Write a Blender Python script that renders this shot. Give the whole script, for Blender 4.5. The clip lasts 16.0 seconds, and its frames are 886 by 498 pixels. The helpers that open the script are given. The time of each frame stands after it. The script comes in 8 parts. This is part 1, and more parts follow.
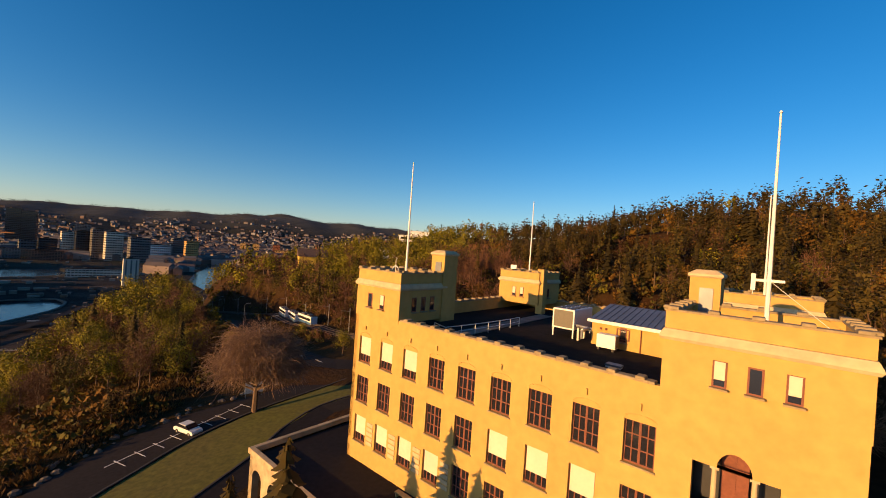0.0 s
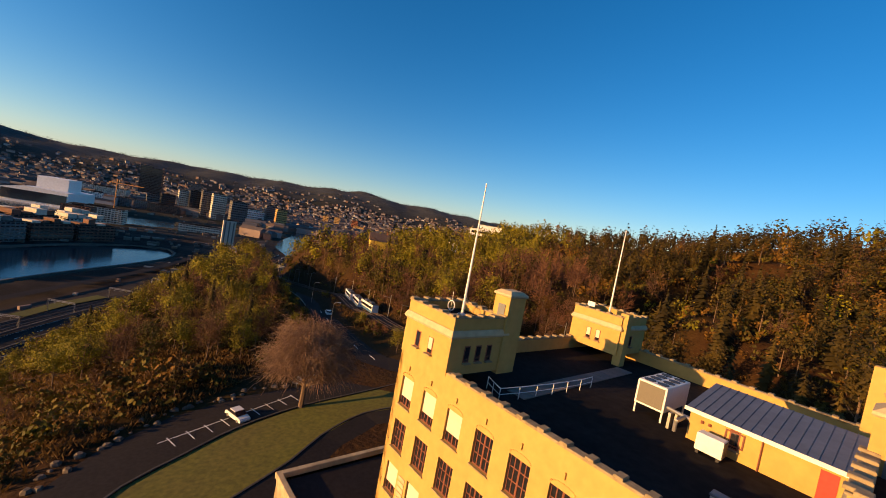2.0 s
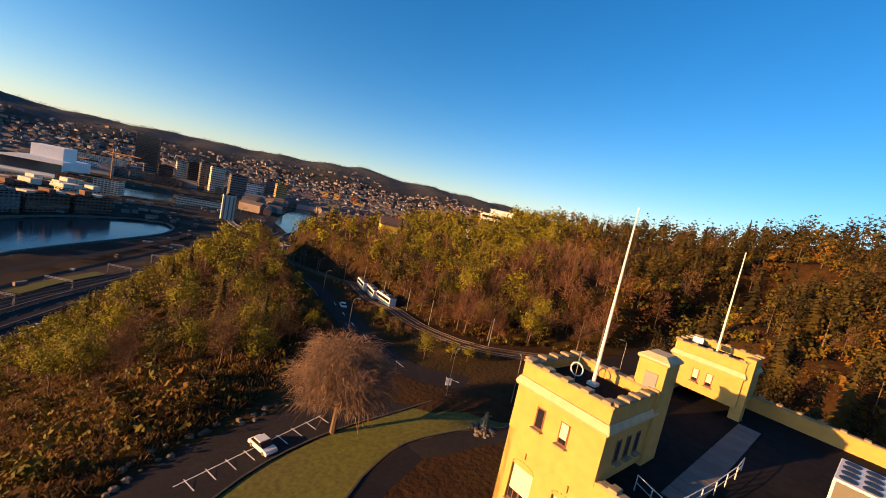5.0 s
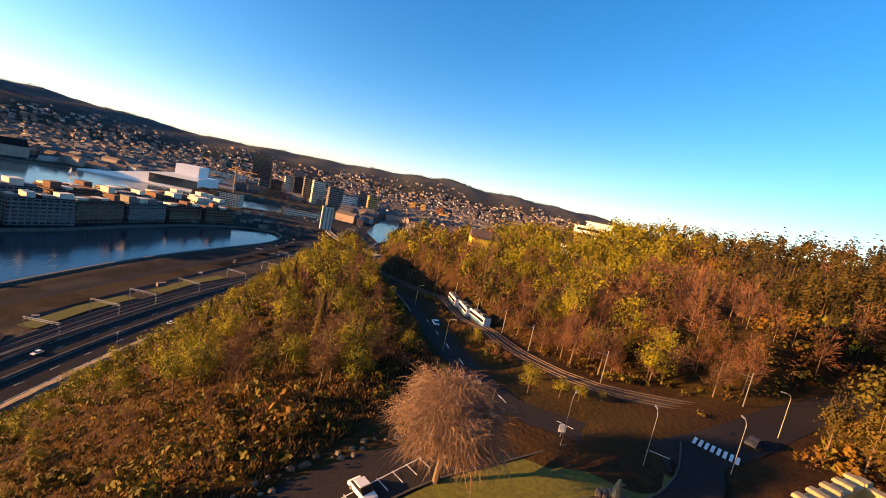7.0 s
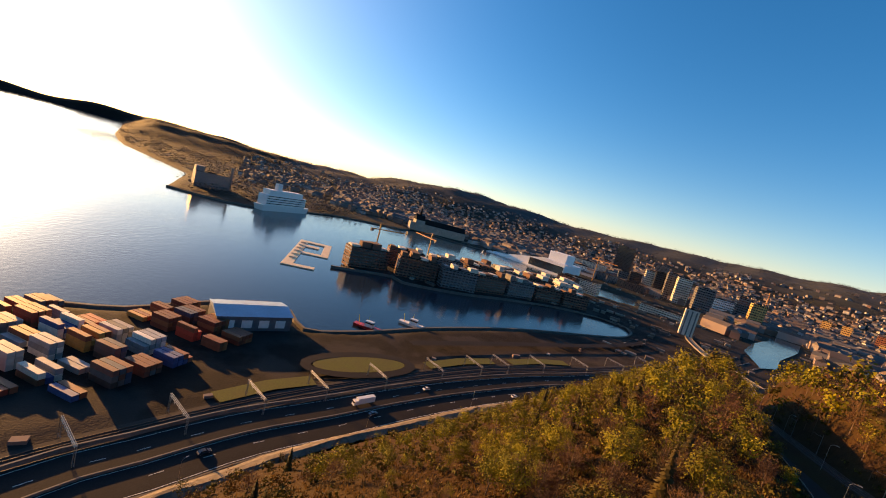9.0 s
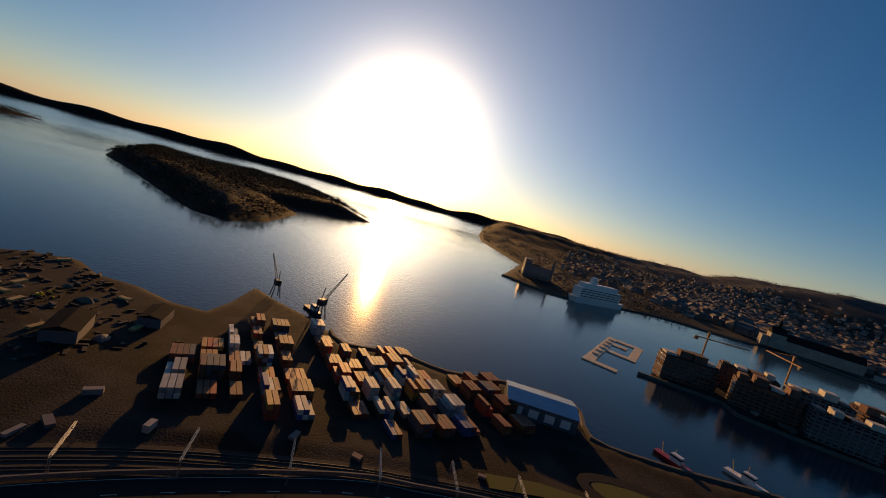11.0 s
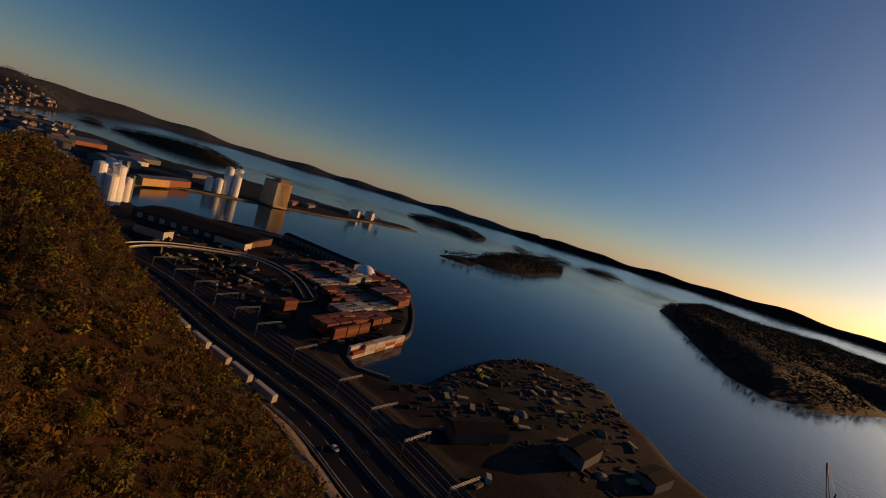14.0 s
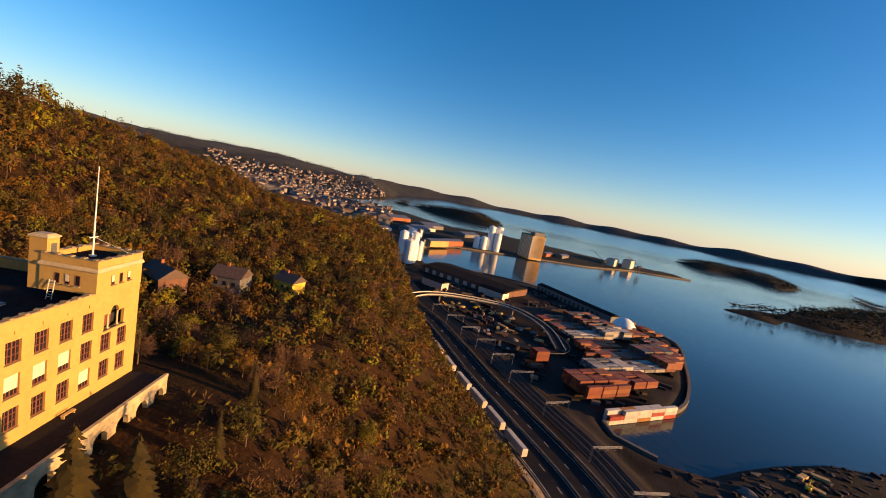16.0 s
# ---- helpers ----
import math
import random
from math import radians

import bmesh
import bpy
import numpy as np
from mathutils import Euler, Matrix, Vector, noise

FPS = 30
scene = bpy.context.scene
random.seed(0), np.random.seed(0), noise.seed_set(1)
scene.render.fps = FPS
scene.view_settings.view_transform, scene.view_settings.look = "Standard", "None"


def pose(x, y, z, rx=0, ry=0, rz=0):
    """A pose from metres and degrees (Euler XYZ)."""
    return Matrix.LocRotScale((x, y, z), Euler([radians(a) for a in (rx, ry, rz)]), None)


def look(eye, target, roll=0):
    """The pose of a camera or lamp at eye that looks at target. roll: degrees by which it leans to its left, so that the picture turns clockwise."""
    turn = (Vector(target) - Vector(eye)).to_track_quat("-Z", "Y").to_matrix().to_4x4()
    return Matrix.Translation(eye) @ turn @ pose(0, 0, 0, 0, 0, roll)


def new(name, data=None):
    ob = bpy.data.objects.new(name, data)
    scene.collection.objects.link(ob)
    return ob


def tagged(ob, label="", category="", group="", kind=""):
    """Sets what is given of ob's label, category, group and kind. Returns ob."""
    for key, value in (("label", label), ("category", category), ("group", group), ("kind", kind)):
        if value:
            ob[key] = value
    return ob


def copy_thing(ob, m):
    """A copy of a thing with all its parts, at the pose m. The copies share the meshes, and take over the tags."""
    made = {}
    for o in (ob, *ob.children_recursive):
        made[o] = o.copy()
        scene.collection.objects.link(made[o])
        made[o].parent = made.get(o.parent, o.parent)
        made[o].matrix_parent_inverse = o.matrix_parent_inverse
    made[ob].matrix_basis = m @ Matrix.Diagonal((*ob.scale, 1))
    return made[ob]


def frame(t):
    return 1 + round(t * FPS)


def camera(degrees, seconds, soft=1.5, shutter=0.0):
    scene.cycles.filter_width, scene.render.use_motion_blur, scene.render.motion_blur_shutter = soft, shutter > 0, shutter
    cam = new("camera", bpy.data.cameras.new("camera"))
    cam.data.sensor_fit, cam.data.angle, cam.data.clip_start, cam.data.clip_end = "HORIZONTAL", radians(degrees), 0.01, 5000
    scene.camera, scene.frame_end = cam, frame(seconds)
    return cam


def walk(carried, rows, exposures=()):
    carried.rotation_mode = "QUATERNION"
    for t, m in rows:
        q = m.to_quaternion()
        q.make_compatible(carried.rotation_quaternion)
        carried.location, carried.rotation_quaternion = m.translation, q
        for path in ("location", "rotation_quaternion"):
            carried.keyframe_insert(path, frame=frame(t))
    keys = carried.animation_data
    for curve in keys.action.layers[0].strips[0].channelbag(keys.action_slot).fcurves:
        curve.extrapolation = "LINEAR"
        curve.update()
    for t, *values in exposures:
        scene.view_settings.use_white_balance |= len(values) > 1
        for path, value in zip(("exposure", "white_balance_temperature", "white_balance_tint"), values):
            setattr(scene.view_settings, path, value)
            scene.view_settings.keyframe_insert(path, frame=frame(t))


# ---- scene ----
EXPOSURES = [(0.0, 0.36, 6850, 12), (3.5, 0.74, 7250, 16), (6.0, 1.1, 7400, 18), (7.0, 1.45, 7850, 19), (7.5, 1.6, 7950, 20), (8.0, 1.75, 8150, 22), (8.5, 1.7, 8250, 23), (9.2, 0.6, 8100, 18),
             (11.3, -0.7, 7650, 19), (13.5, -1.0, 7450, 21), (14.0, -1.08, 7350, 20), (14.5, -1.25, 7350, 20), (15.0, 0.05, 7150, 17), (15.5, 0.5, 7100, 16), (16.0, 0.62, 7100, 16)]
cam = camera(96.5, 16.0, soft=1.0)
ROWS = [
    (0, pose(2.10, 5.72, 100.92, 89.97, -3.99, 4.51)),
    (0.5, pose(2.14, 7.67, 102.05, 89.39, -5.79, 8.43)),
    (1, pose(2.08, 9.31, 103.06, 88.66, -7.13, 11.64)),
    (1.5, pose(1.80, 10.61, 104.14, 87.92, -8.61, 13.66)),
    (2, pose(1.24, 11.82, 105.12, 87.07, -10.46, 14.88)),
    (2.5, pose(0.31, 12.90, 105.90, 86.33, -12.15, 15.67)),
    (3, pose(-1.04, 13.94, 106.58, 85.41, -12.91, 15.90)),
    (3.5, pose(-2.80, 14.99, 107.02, 84.82, -12.50, 15.55)),
    (6, pose(-14.81, 22.02, 107.24, 83.89, -12.12, 14.62)),
    (6.5, pose(-16.21, 23.41, 107.26, 83.75, -11.93, 17.87)),
    (7, pose(-17.74, 25.08, 107.47, 82.90, -11.87, 26.98)),
    (7.5, pose(-19.68, 27.01, 108.10, 81.92, -11.76, 41.44)),
    (8, pose(-22.33, 29.44, 108.69, 81.80, -11.95, 55.47)),
    (8.5, pose(-25.67, 32.14, 109.58, 82.68, -13.24, 66.97)),
    (9, pose(-29.54, 34.93, 110.49, 83.34, -15.20, 77.30)),
    (11.5, pose(-41.73, 46.33, 115.27, 84.40, -15.44, 134.99)),
    (12, pose(-45.03, 45.02, 115.91, 84.51, -16.01, 146.95)),
    (12.5, pose(-47.97, 43.17, 116.11, 84.56, -16.52, 159.00)),
    (13, pose(-50.64, 40.75, 116.01, 84.38, -16.70, 170.79)),
    (13.5, pose(-52.70, 38.11, 115.85, 84.20, -16.83, 182.87)),
    (14, pose(-53.73, 35.49, 116.24, 83.97, -17.11, 195.07)),
    (14.5, pose(-54.19, 32.90, 116.35, 83.30, -16.85, 207.39)),
    (15, pose(-54.13, 30.82, 116.19, 82.21, -15.52, 218.97)),
    (15.5, pose(-54.02, 29.21, 115.87, 81.85, -13.61, 227.32)),
    (16, pose(-53.63, 27.91, 115.76, 82.11, -11.07, 231.44)),
]
walk(cam, ROWS, EXPOSURES)

# ---- sky and sun ----
SUN_AZ, SUN_EL = 130.5, 8.8      # degrees, counter-clockwise from +y
SUN_DIR = Vector((-math.sin(radians(SUN_AZ)) * math.cos(radians(SUN_EL)),
                  math.cos(radians(SUN_AZ)) * math.cos(radians(SUN_EL)), math.sin(radians(SUN_EL))))
world = bpy.data.worlds.new("world")
scene.world = world
world.use_nodes = True
wt = world.node_tree
wt.nodes.clear()
sky = wt.nodes.new("ShaderNodeTexSky")
sky.sky_type = "NISHITA"
sky.sun_disc = False
sky.sun_elevation = radians(SUN_EL)
sky.sun_rotation = radians(-SUN_AZ)
sky.altitude = 100
sky.air_density, sky.dust_density, sky.ozone_density = 1.0, 0.7, 4.5
bg = wt.nodes.new("ShaderNodeBackground")
bg.inputs["Strength"].default_value = 0.12
wo = wt.nodes.new("ShaderNodeOutputWorld")


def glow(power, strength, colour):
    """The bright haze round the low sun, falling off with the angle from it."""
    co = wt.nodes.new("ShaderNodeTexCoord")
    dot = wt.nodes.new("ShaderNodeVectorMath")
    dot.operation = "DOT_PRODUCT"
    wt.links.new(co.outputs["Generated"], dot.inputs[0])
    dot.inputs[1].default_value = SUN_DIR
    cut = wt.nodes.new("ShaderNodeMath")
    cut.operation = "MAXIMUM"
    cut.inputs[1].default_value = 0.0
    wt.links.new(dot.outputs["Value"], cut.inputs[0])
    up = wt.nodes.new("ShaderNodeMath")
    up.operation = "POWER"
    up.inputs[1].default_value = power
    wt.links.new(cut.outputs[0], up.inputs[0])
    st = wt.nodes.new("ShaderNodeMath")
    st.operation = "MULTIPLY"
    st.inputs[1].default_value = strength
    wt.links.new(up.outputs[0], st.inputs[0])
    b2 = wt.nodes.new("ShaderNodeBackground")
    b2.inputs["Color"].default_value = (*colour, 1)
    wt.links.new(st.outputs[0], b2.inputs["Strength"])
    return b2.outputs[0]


def both(a, b):
    n = wt.nodes.new("ShaderNodeAddShader")
    wt.links.new(a, n.inputs[0])
    wt.links.new(b, n.inputs[1])
    return n.outputs[0]


deep = wt.nodes.new("ShaderNodeHueSaturation")
deep.inputs["Saturation"].default_value = 1.18
deep.inputs["Value"].default_value = 1.25
wt.links.new(sky.outputs[0], deep.inputs["Color"])
wt.links.new(deep.outputs[0], bg.inputs[0])


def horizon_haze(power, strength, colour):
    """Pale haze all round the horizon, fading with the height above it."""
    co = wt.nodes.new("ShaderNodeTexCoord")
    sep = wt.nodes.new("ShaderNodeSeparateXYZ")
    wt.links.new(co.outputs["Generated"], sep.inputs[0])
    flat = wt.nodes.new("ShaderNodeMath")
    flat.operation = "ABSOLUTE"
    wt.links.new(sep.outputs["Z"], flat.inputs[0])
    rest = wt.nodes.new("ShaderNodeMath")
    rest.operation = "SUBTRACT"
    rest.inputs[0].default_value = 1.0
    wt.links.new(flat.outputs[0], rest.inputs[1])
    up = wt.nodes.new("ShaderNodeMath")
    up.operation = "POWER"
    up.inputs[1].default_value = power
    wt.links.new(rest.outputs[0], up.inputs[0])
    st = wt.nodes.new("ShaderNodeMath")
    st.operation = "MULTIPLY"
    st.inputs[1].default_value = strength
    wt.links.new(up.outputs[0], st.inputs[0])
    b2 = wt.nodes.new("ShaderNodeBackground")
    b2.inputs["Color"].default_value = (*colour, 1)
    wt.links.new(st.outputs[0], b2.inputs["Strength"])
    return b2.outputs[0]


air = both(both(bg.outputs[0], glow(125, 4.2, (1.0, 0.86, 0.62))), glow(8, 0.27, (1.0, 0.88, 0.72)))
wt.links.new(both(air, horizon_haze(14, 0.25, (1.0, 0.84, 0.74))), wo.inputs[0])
sun = new("sun", bpy.data.lights.new("sun", "SUN"))
sun.data.energy, sun.data.angle, sun.data.color = 7.6, radians(0.5), (1.0, 0.55, 0.19)
sun.matrix_world = look((0, 0, 300), Vector((0, 0, 300)) - SUN_DIR)

# ---- materials ----
def surface(name, base, rough=0.85, scale=2.0, vary=0.25, big=0.05, stain=0.25, bump=0.0, metal=0.0,
            tint=None, random_amount=0.0, spec=0.3):
    """Base colour with grain at one scale, stains at a larger one, and a fine bump; sizes are 1/metres."""
    m = bpy.data.materials.new(name)
    m.use_nodes = True
    nt = m.node_tree
    b = nt.nodes["Principled BSDF"]
    b.inputs["Roughness"].default_value = rough
    b.inputs["Metallic"].default_value = metal
    b.inputs["Specular IOR Level"].default_value = spec
    geo = nt.nodes.new("ShaderNodeNewGeometry")
    fine = nt.nodes.new("ShaderNodeTexNoise")
    fine.inputs["Scale"].default_value = scale
    fine.inputs["Detail"].default_value = 5
    broad = nt.nodes.new("ShaderNodeTexNoise")
    broad.inputs["Scale"].default_value = big
    broad.inputs["Detail"].default_value = 4
    for n in (fine, broad):
        nt.links.new(geo.outputs["Position"], n.inputs["Vector"])
    def ramp(src, lo, hi):
        r = nt.nodes.new("ShaderNodeMapRange")
        r.inputs["From Min"].default_value, r.inputs["From Max"].default_value = 0.3, 0.7
        r.inputs["To Min"].default_value, r.inputs["To Max"].default_value = lo, hi
        nt.links.new(src, r.inputs["Value"])
        return r.outputs[0]
    f = ramp(fine.outputs["Fac"], 1 - vary, 1 + vary)
    mul = nt.nodes.new("ShaderNodeMix")
    mul.data_type, mul.blend_type = "RGBA", "MIX"
    mul.inputs["A"].default_value = (*base, 1)
    dark = tint if tint else tuple(c * 0.55 for c in base)
    mul.inputs["B"].default_value = (*dark, 1)
    nt.links.new(ramp(broad.outputs["Fac"], 0, stain * 2), mul.inputs["Factor"])
    sc = nt.nodes.new("ShaderNodeVectorMath")
    sc.operation = "SCALE"
    nt.links.new(mul.outputs["Result"], sc.inputs[0])
    last = f
    if random_amount:
        info = nt.nodes.new("ShaderNodeObjectInfo")
        rr = nt.nodes.new("ShaderNodeMapRange")
        rr.inputs["To Min"].default_value, rr.inputs["To Max"].default_value = 1 - random_amount, 1 + random_amount
        nt.links.new(info.outputs["Random"], rr.inputs["Value"])
        mm = nt.nodes.new("ShaderNodeMath")
        mm.operation = "MULTIPLY"
        nt.links.new(f, mm.inputs[0])
        nt.links.new(rr.outputs[0], mm.inputs[1])
        last = mm.outputs[0]
    nt.links.new(last, sc.inputs["Scale"])
    nt.links.new(sc.outputs[0], b.inputs["Base Color"])
    if bump:
        bp = nt.nodes.new("ShaderNodeBump")
        bp.inputs["Strength"].default_value = 0.6
        bp.inputs["Distance"].default_value = bump
        nt.links.new(fine.outputs["Fac"], bp.inputs["Height"])
        nt.links.new(bp.outputs[0], b.inputs["Normal"])
    return m


def scattered(name, colours, rough=0.9, vary=0.3, scale=1.0, leafy=0.0):
    """A material whose colour goes from island to island of the mesh, or object to object, along a ramp of colours."""
    m = bpy.data.materials.new(name)
    m.use_nodes = True
    nt = m.node_tree
    b = nt.nodes["Principled BSDF"]
    b.inputs["Roughness"].default_value = rough
    b.inputs["Specular IOR Level"].default_value = 0.2
    geo = nt.nodes.new("ShaderNodeNewGeometry")
    info = nt.nodes.new("ShaderNodeObjectInfo")
    add = nt.nodes.new("ShaderNodeMath")
    add.operation = "ADD"
    fr = nt.nodes.new("ShaderNodeMath")
    fr.operation = "FRACT"
    nt.links.new(geo.outputs["Random Per Island"], add.inputs[0])
    nt.links.new(info.outputs["Random"], add.inputs[1])
    nt.links.new(add.outputs[0], fr.inputs[0])
    cr = nt.nodes.new("ShaderNodeValToRGB")
    cr.color_ramp.elements[0].color = (*colours[0], 1)
    cr.color_ramp.elements[1].color = (*colours[-1], 1)
    for i, c in enumerate(colours[1:-1]):
        cr.color_ramp.elements.new((i + 1) / (len(colours) - 1)).color = (*c, 1)
    if leafy:
        clump = nt.nodes.new("ShaderNodeTexNoise")
        clump.inputs["Scale"].default_value = 0.11
        clump.inputs["Detail"].default_value = 3
        nt.links.new(geo.outputs["Position"], clump.inputs["Vector"])
        wide = nt.nodes.new("ShaderNodeMapRange")
        wide.inputs["From Min"].default_value, wide.inputs["From Max"].default_value = 0.32, 0.68
        nt.links.new(clump.outputs["Fac"], wide.inputs["Value"])
        blend = nt.nodes.new("ShaderNodeMix")
        blend.inputs["Factor"].default_value = 0.22
        nt.links.new(wide.outputs[0], blend.inputs["A"])
        nt.links.new(fr.outputs[0], blend.inputs["B"])
        nt.links.new(blend.outputs["Result"], cr.inputs[0])
    else:
        nt.links.new(fr.outputs[0], cr.inputs[0])
    fine = nt.nodes.new("ShaderNodeTexNoise")
    fine.inputs["Scale"].default_value = scale
    nt.links.new(geo.outputs["Position"], fine.inputs["Vector"])
    r = nt.nodes.new("ShaderNodeMapRange")
    r.inputs["From Min"].default_value, r.inputs["From Max"].default_value = 0.3, 0.7
    r.inputs["To Min"].default_value, r.inputs["To Max"].default_value = 1 - vary, 1 + vary
    nt.links.new(fine.outputs["Fac"], r.inputs["Value"])
    sc = nt.nodes.new("ShaderNodeVectorMath")
    sc.operation = "SCALE"
    nt.links.new(cr.outputs[0], sc.inputs[0])
    nt.links.new(r.outputs[0], sc.inputs["Scale"])
    nt.links.new(sc.outputs[0], b.inputs["Base Color"])
    if leafy:
        tl = nt.nodes.new("ShaderNodeBsdfTranslucent")
        nt.links.new(sc.outputs[0], tl.inputs["Color"])
        mx = nt.nodes.new("ShaderNodeMixShader")
        mx.inputs[0].default_value = leafy
        nt.links.new(b.outputs[0], mx.inputs[1])
        nt.links.new(tl.outputs[0], mx.inputs[2])
        nt.links.new(mx.outputs[0], nt.nodes["Material Output"].inputs["Surface"])
    return m


STUCCO = surface("yellow_stucco", (0.42, 0.27, 0.082), 0.9, 1.5, 0.08, 0.25, 0.22, 0.01, tint=(0.33, 0.2, 0.058))
CORNICE = surface("pale_render", (0.44, 0.35, 0.21), 0.85, 2.0, 0.1, 0.4, 0.15, 0.005)
COPING = surface("coping_stone", (0.27, 0.21, 0.12), 0.9, 3.0, 0.2, 0.6, 0.3, 0.01)
ROOFING = surface("roof_felt", (0.018, 0.016, 0.016), 0.95, 1.5, 0.25, 0.12, 0.4, 0.01, spec=0.05)
SHEET = surface("grey_metal_sheet", (0.16, 0.17, 0.19), 0.5, 2.0, 0.1, 0.4, 0.2, metal=0.6)
WHITE = surface("white_paint", (0.66, 0.65, 0.62), 0.5, 3.0, 0.05, 0.5, 0.1)
BLIND = surface("cream_blind", (0.55, 0.48, 0.37), 0.9, 3.0, 0.04, 0.5, 0.1)
FRAME = surface("red_brown_frame", (0.16, 0.05, 0.03), 0.6, 6.0, 0.15, 1.0, 0.2)
STONE = surface("rubble_stone", (0.42, 0.33, 0.20), 0.9, 1.2, 0.3, 0.3, 0.4, 0.04)
ASPHALT = surface("asphalt", (0.016, 0.014, 0.015), 0.85, 2.0, 0.2, 0.06, 0.35, 0.01, tint=(0.024, 0.021, 0.02), spec=0.08)
KERBSTONE = surface("kerb_granite", (0.06, 0.055, 0.05), 0.85, 2.0, 0.2, 0.3, 0.3)
CONCRETE = surface("concrete", (0.15, 0.135, 0.12), 0.85, 1.0, 0.15, 0.1, 0.3, 0.01)
STEEL = surface("galvanised_steel", (0.3, 0.3, 0.3), 0.45, 4.0, 0.1, 0.5, 0.15, metal=0.7)
# dark metal; also colours the blocks and sheet that paint shade in the school
DARK = surface("dark_metal_and_shade", (0.03, 0.03, 0.035), 0.5, 4.0, 0.1, 0.5, 0.2)
BARK = surface("bark", (0.13, 0.085, 0.055), 0.95, 4.0, 0.3, 0.5, 0.3, 0.02)
PAINT = surface("road_paint", (0.7, 0.7, 0.68), 0.7, 4.0, 0.15, 0.5, 0.3)
ROCK = surface("rock", (0.15, 0.115, 0.085), 0.9, 0.5, 0.35, 0.08, 0.4, 0.15)


def glass_material():
    m = bpy.data.materials.new("window_glass")
    m.use_nodes = True
    b = m.node_tree.nodes["Principled BSDF"]
    b.inputs["Base Color"].default_value = (0.015, 0.015, 0.02, 1)
    b.inputs["Roughness"].default_value = 0.06
    b.inputs["Specular IOR Level"].default_value = 0.6
    return m


GLASS = glass_material()


def water_material():
    m = bpy.data.materials.new("sea_water")
    m.use_nodes = True
    nt = m.node_tree
    b = nt.nodes["Principled BSDF"]
    b.inputs["Base Color"].default_value = (0.012, 0.02, 0.03, 1)
    b.inputs["Roughness"].default_value = 0.11
    b.inputs["IOR"].default_value = 1.33
    geo = nt.nodes.new("ShaderNodeNewGeometry")
    small = nt.nodes.new("ShaderNodeTexNoise")
    small.inputs["Scale"].default_value = 0.22
    small.inputs["Detail"].default_value = 6
    long = nt.nodes.new("ShaderNodeTexNoise")
    long.inputs["Scale"].default_value = 0.004
    long.inputs["Detail"].default_value = 4
    for n in (small, long):
        nt.links.new(geo.outputs["Position"], n.inputs["Vector"])
    r = nt.nodes.new("ShaderNodeMapRange")
    r.inputs["From Min"].default_value, r.inputs["From Max"].default_value = 0.4, 0.65
    r.inputs["To Min"].default_value, r.inputs["To Max"].default_value = 0.16, 0.5
    nt.links.new(long.outputs["Fac"], r.inputs["Value"])
    bp = nt.nodes.new("ShaderNodeBump")
    bp.inputs["Distance"].default_value = 0.5
    nt.links.new(r.outputs[0], bp.inputs["Strength"])
    nt.links.new(small.outputs["Fac"], bp.inputs["Height"])
    nt.links.new(bp.outputs[0], b.inputs["Normal"])
    return m


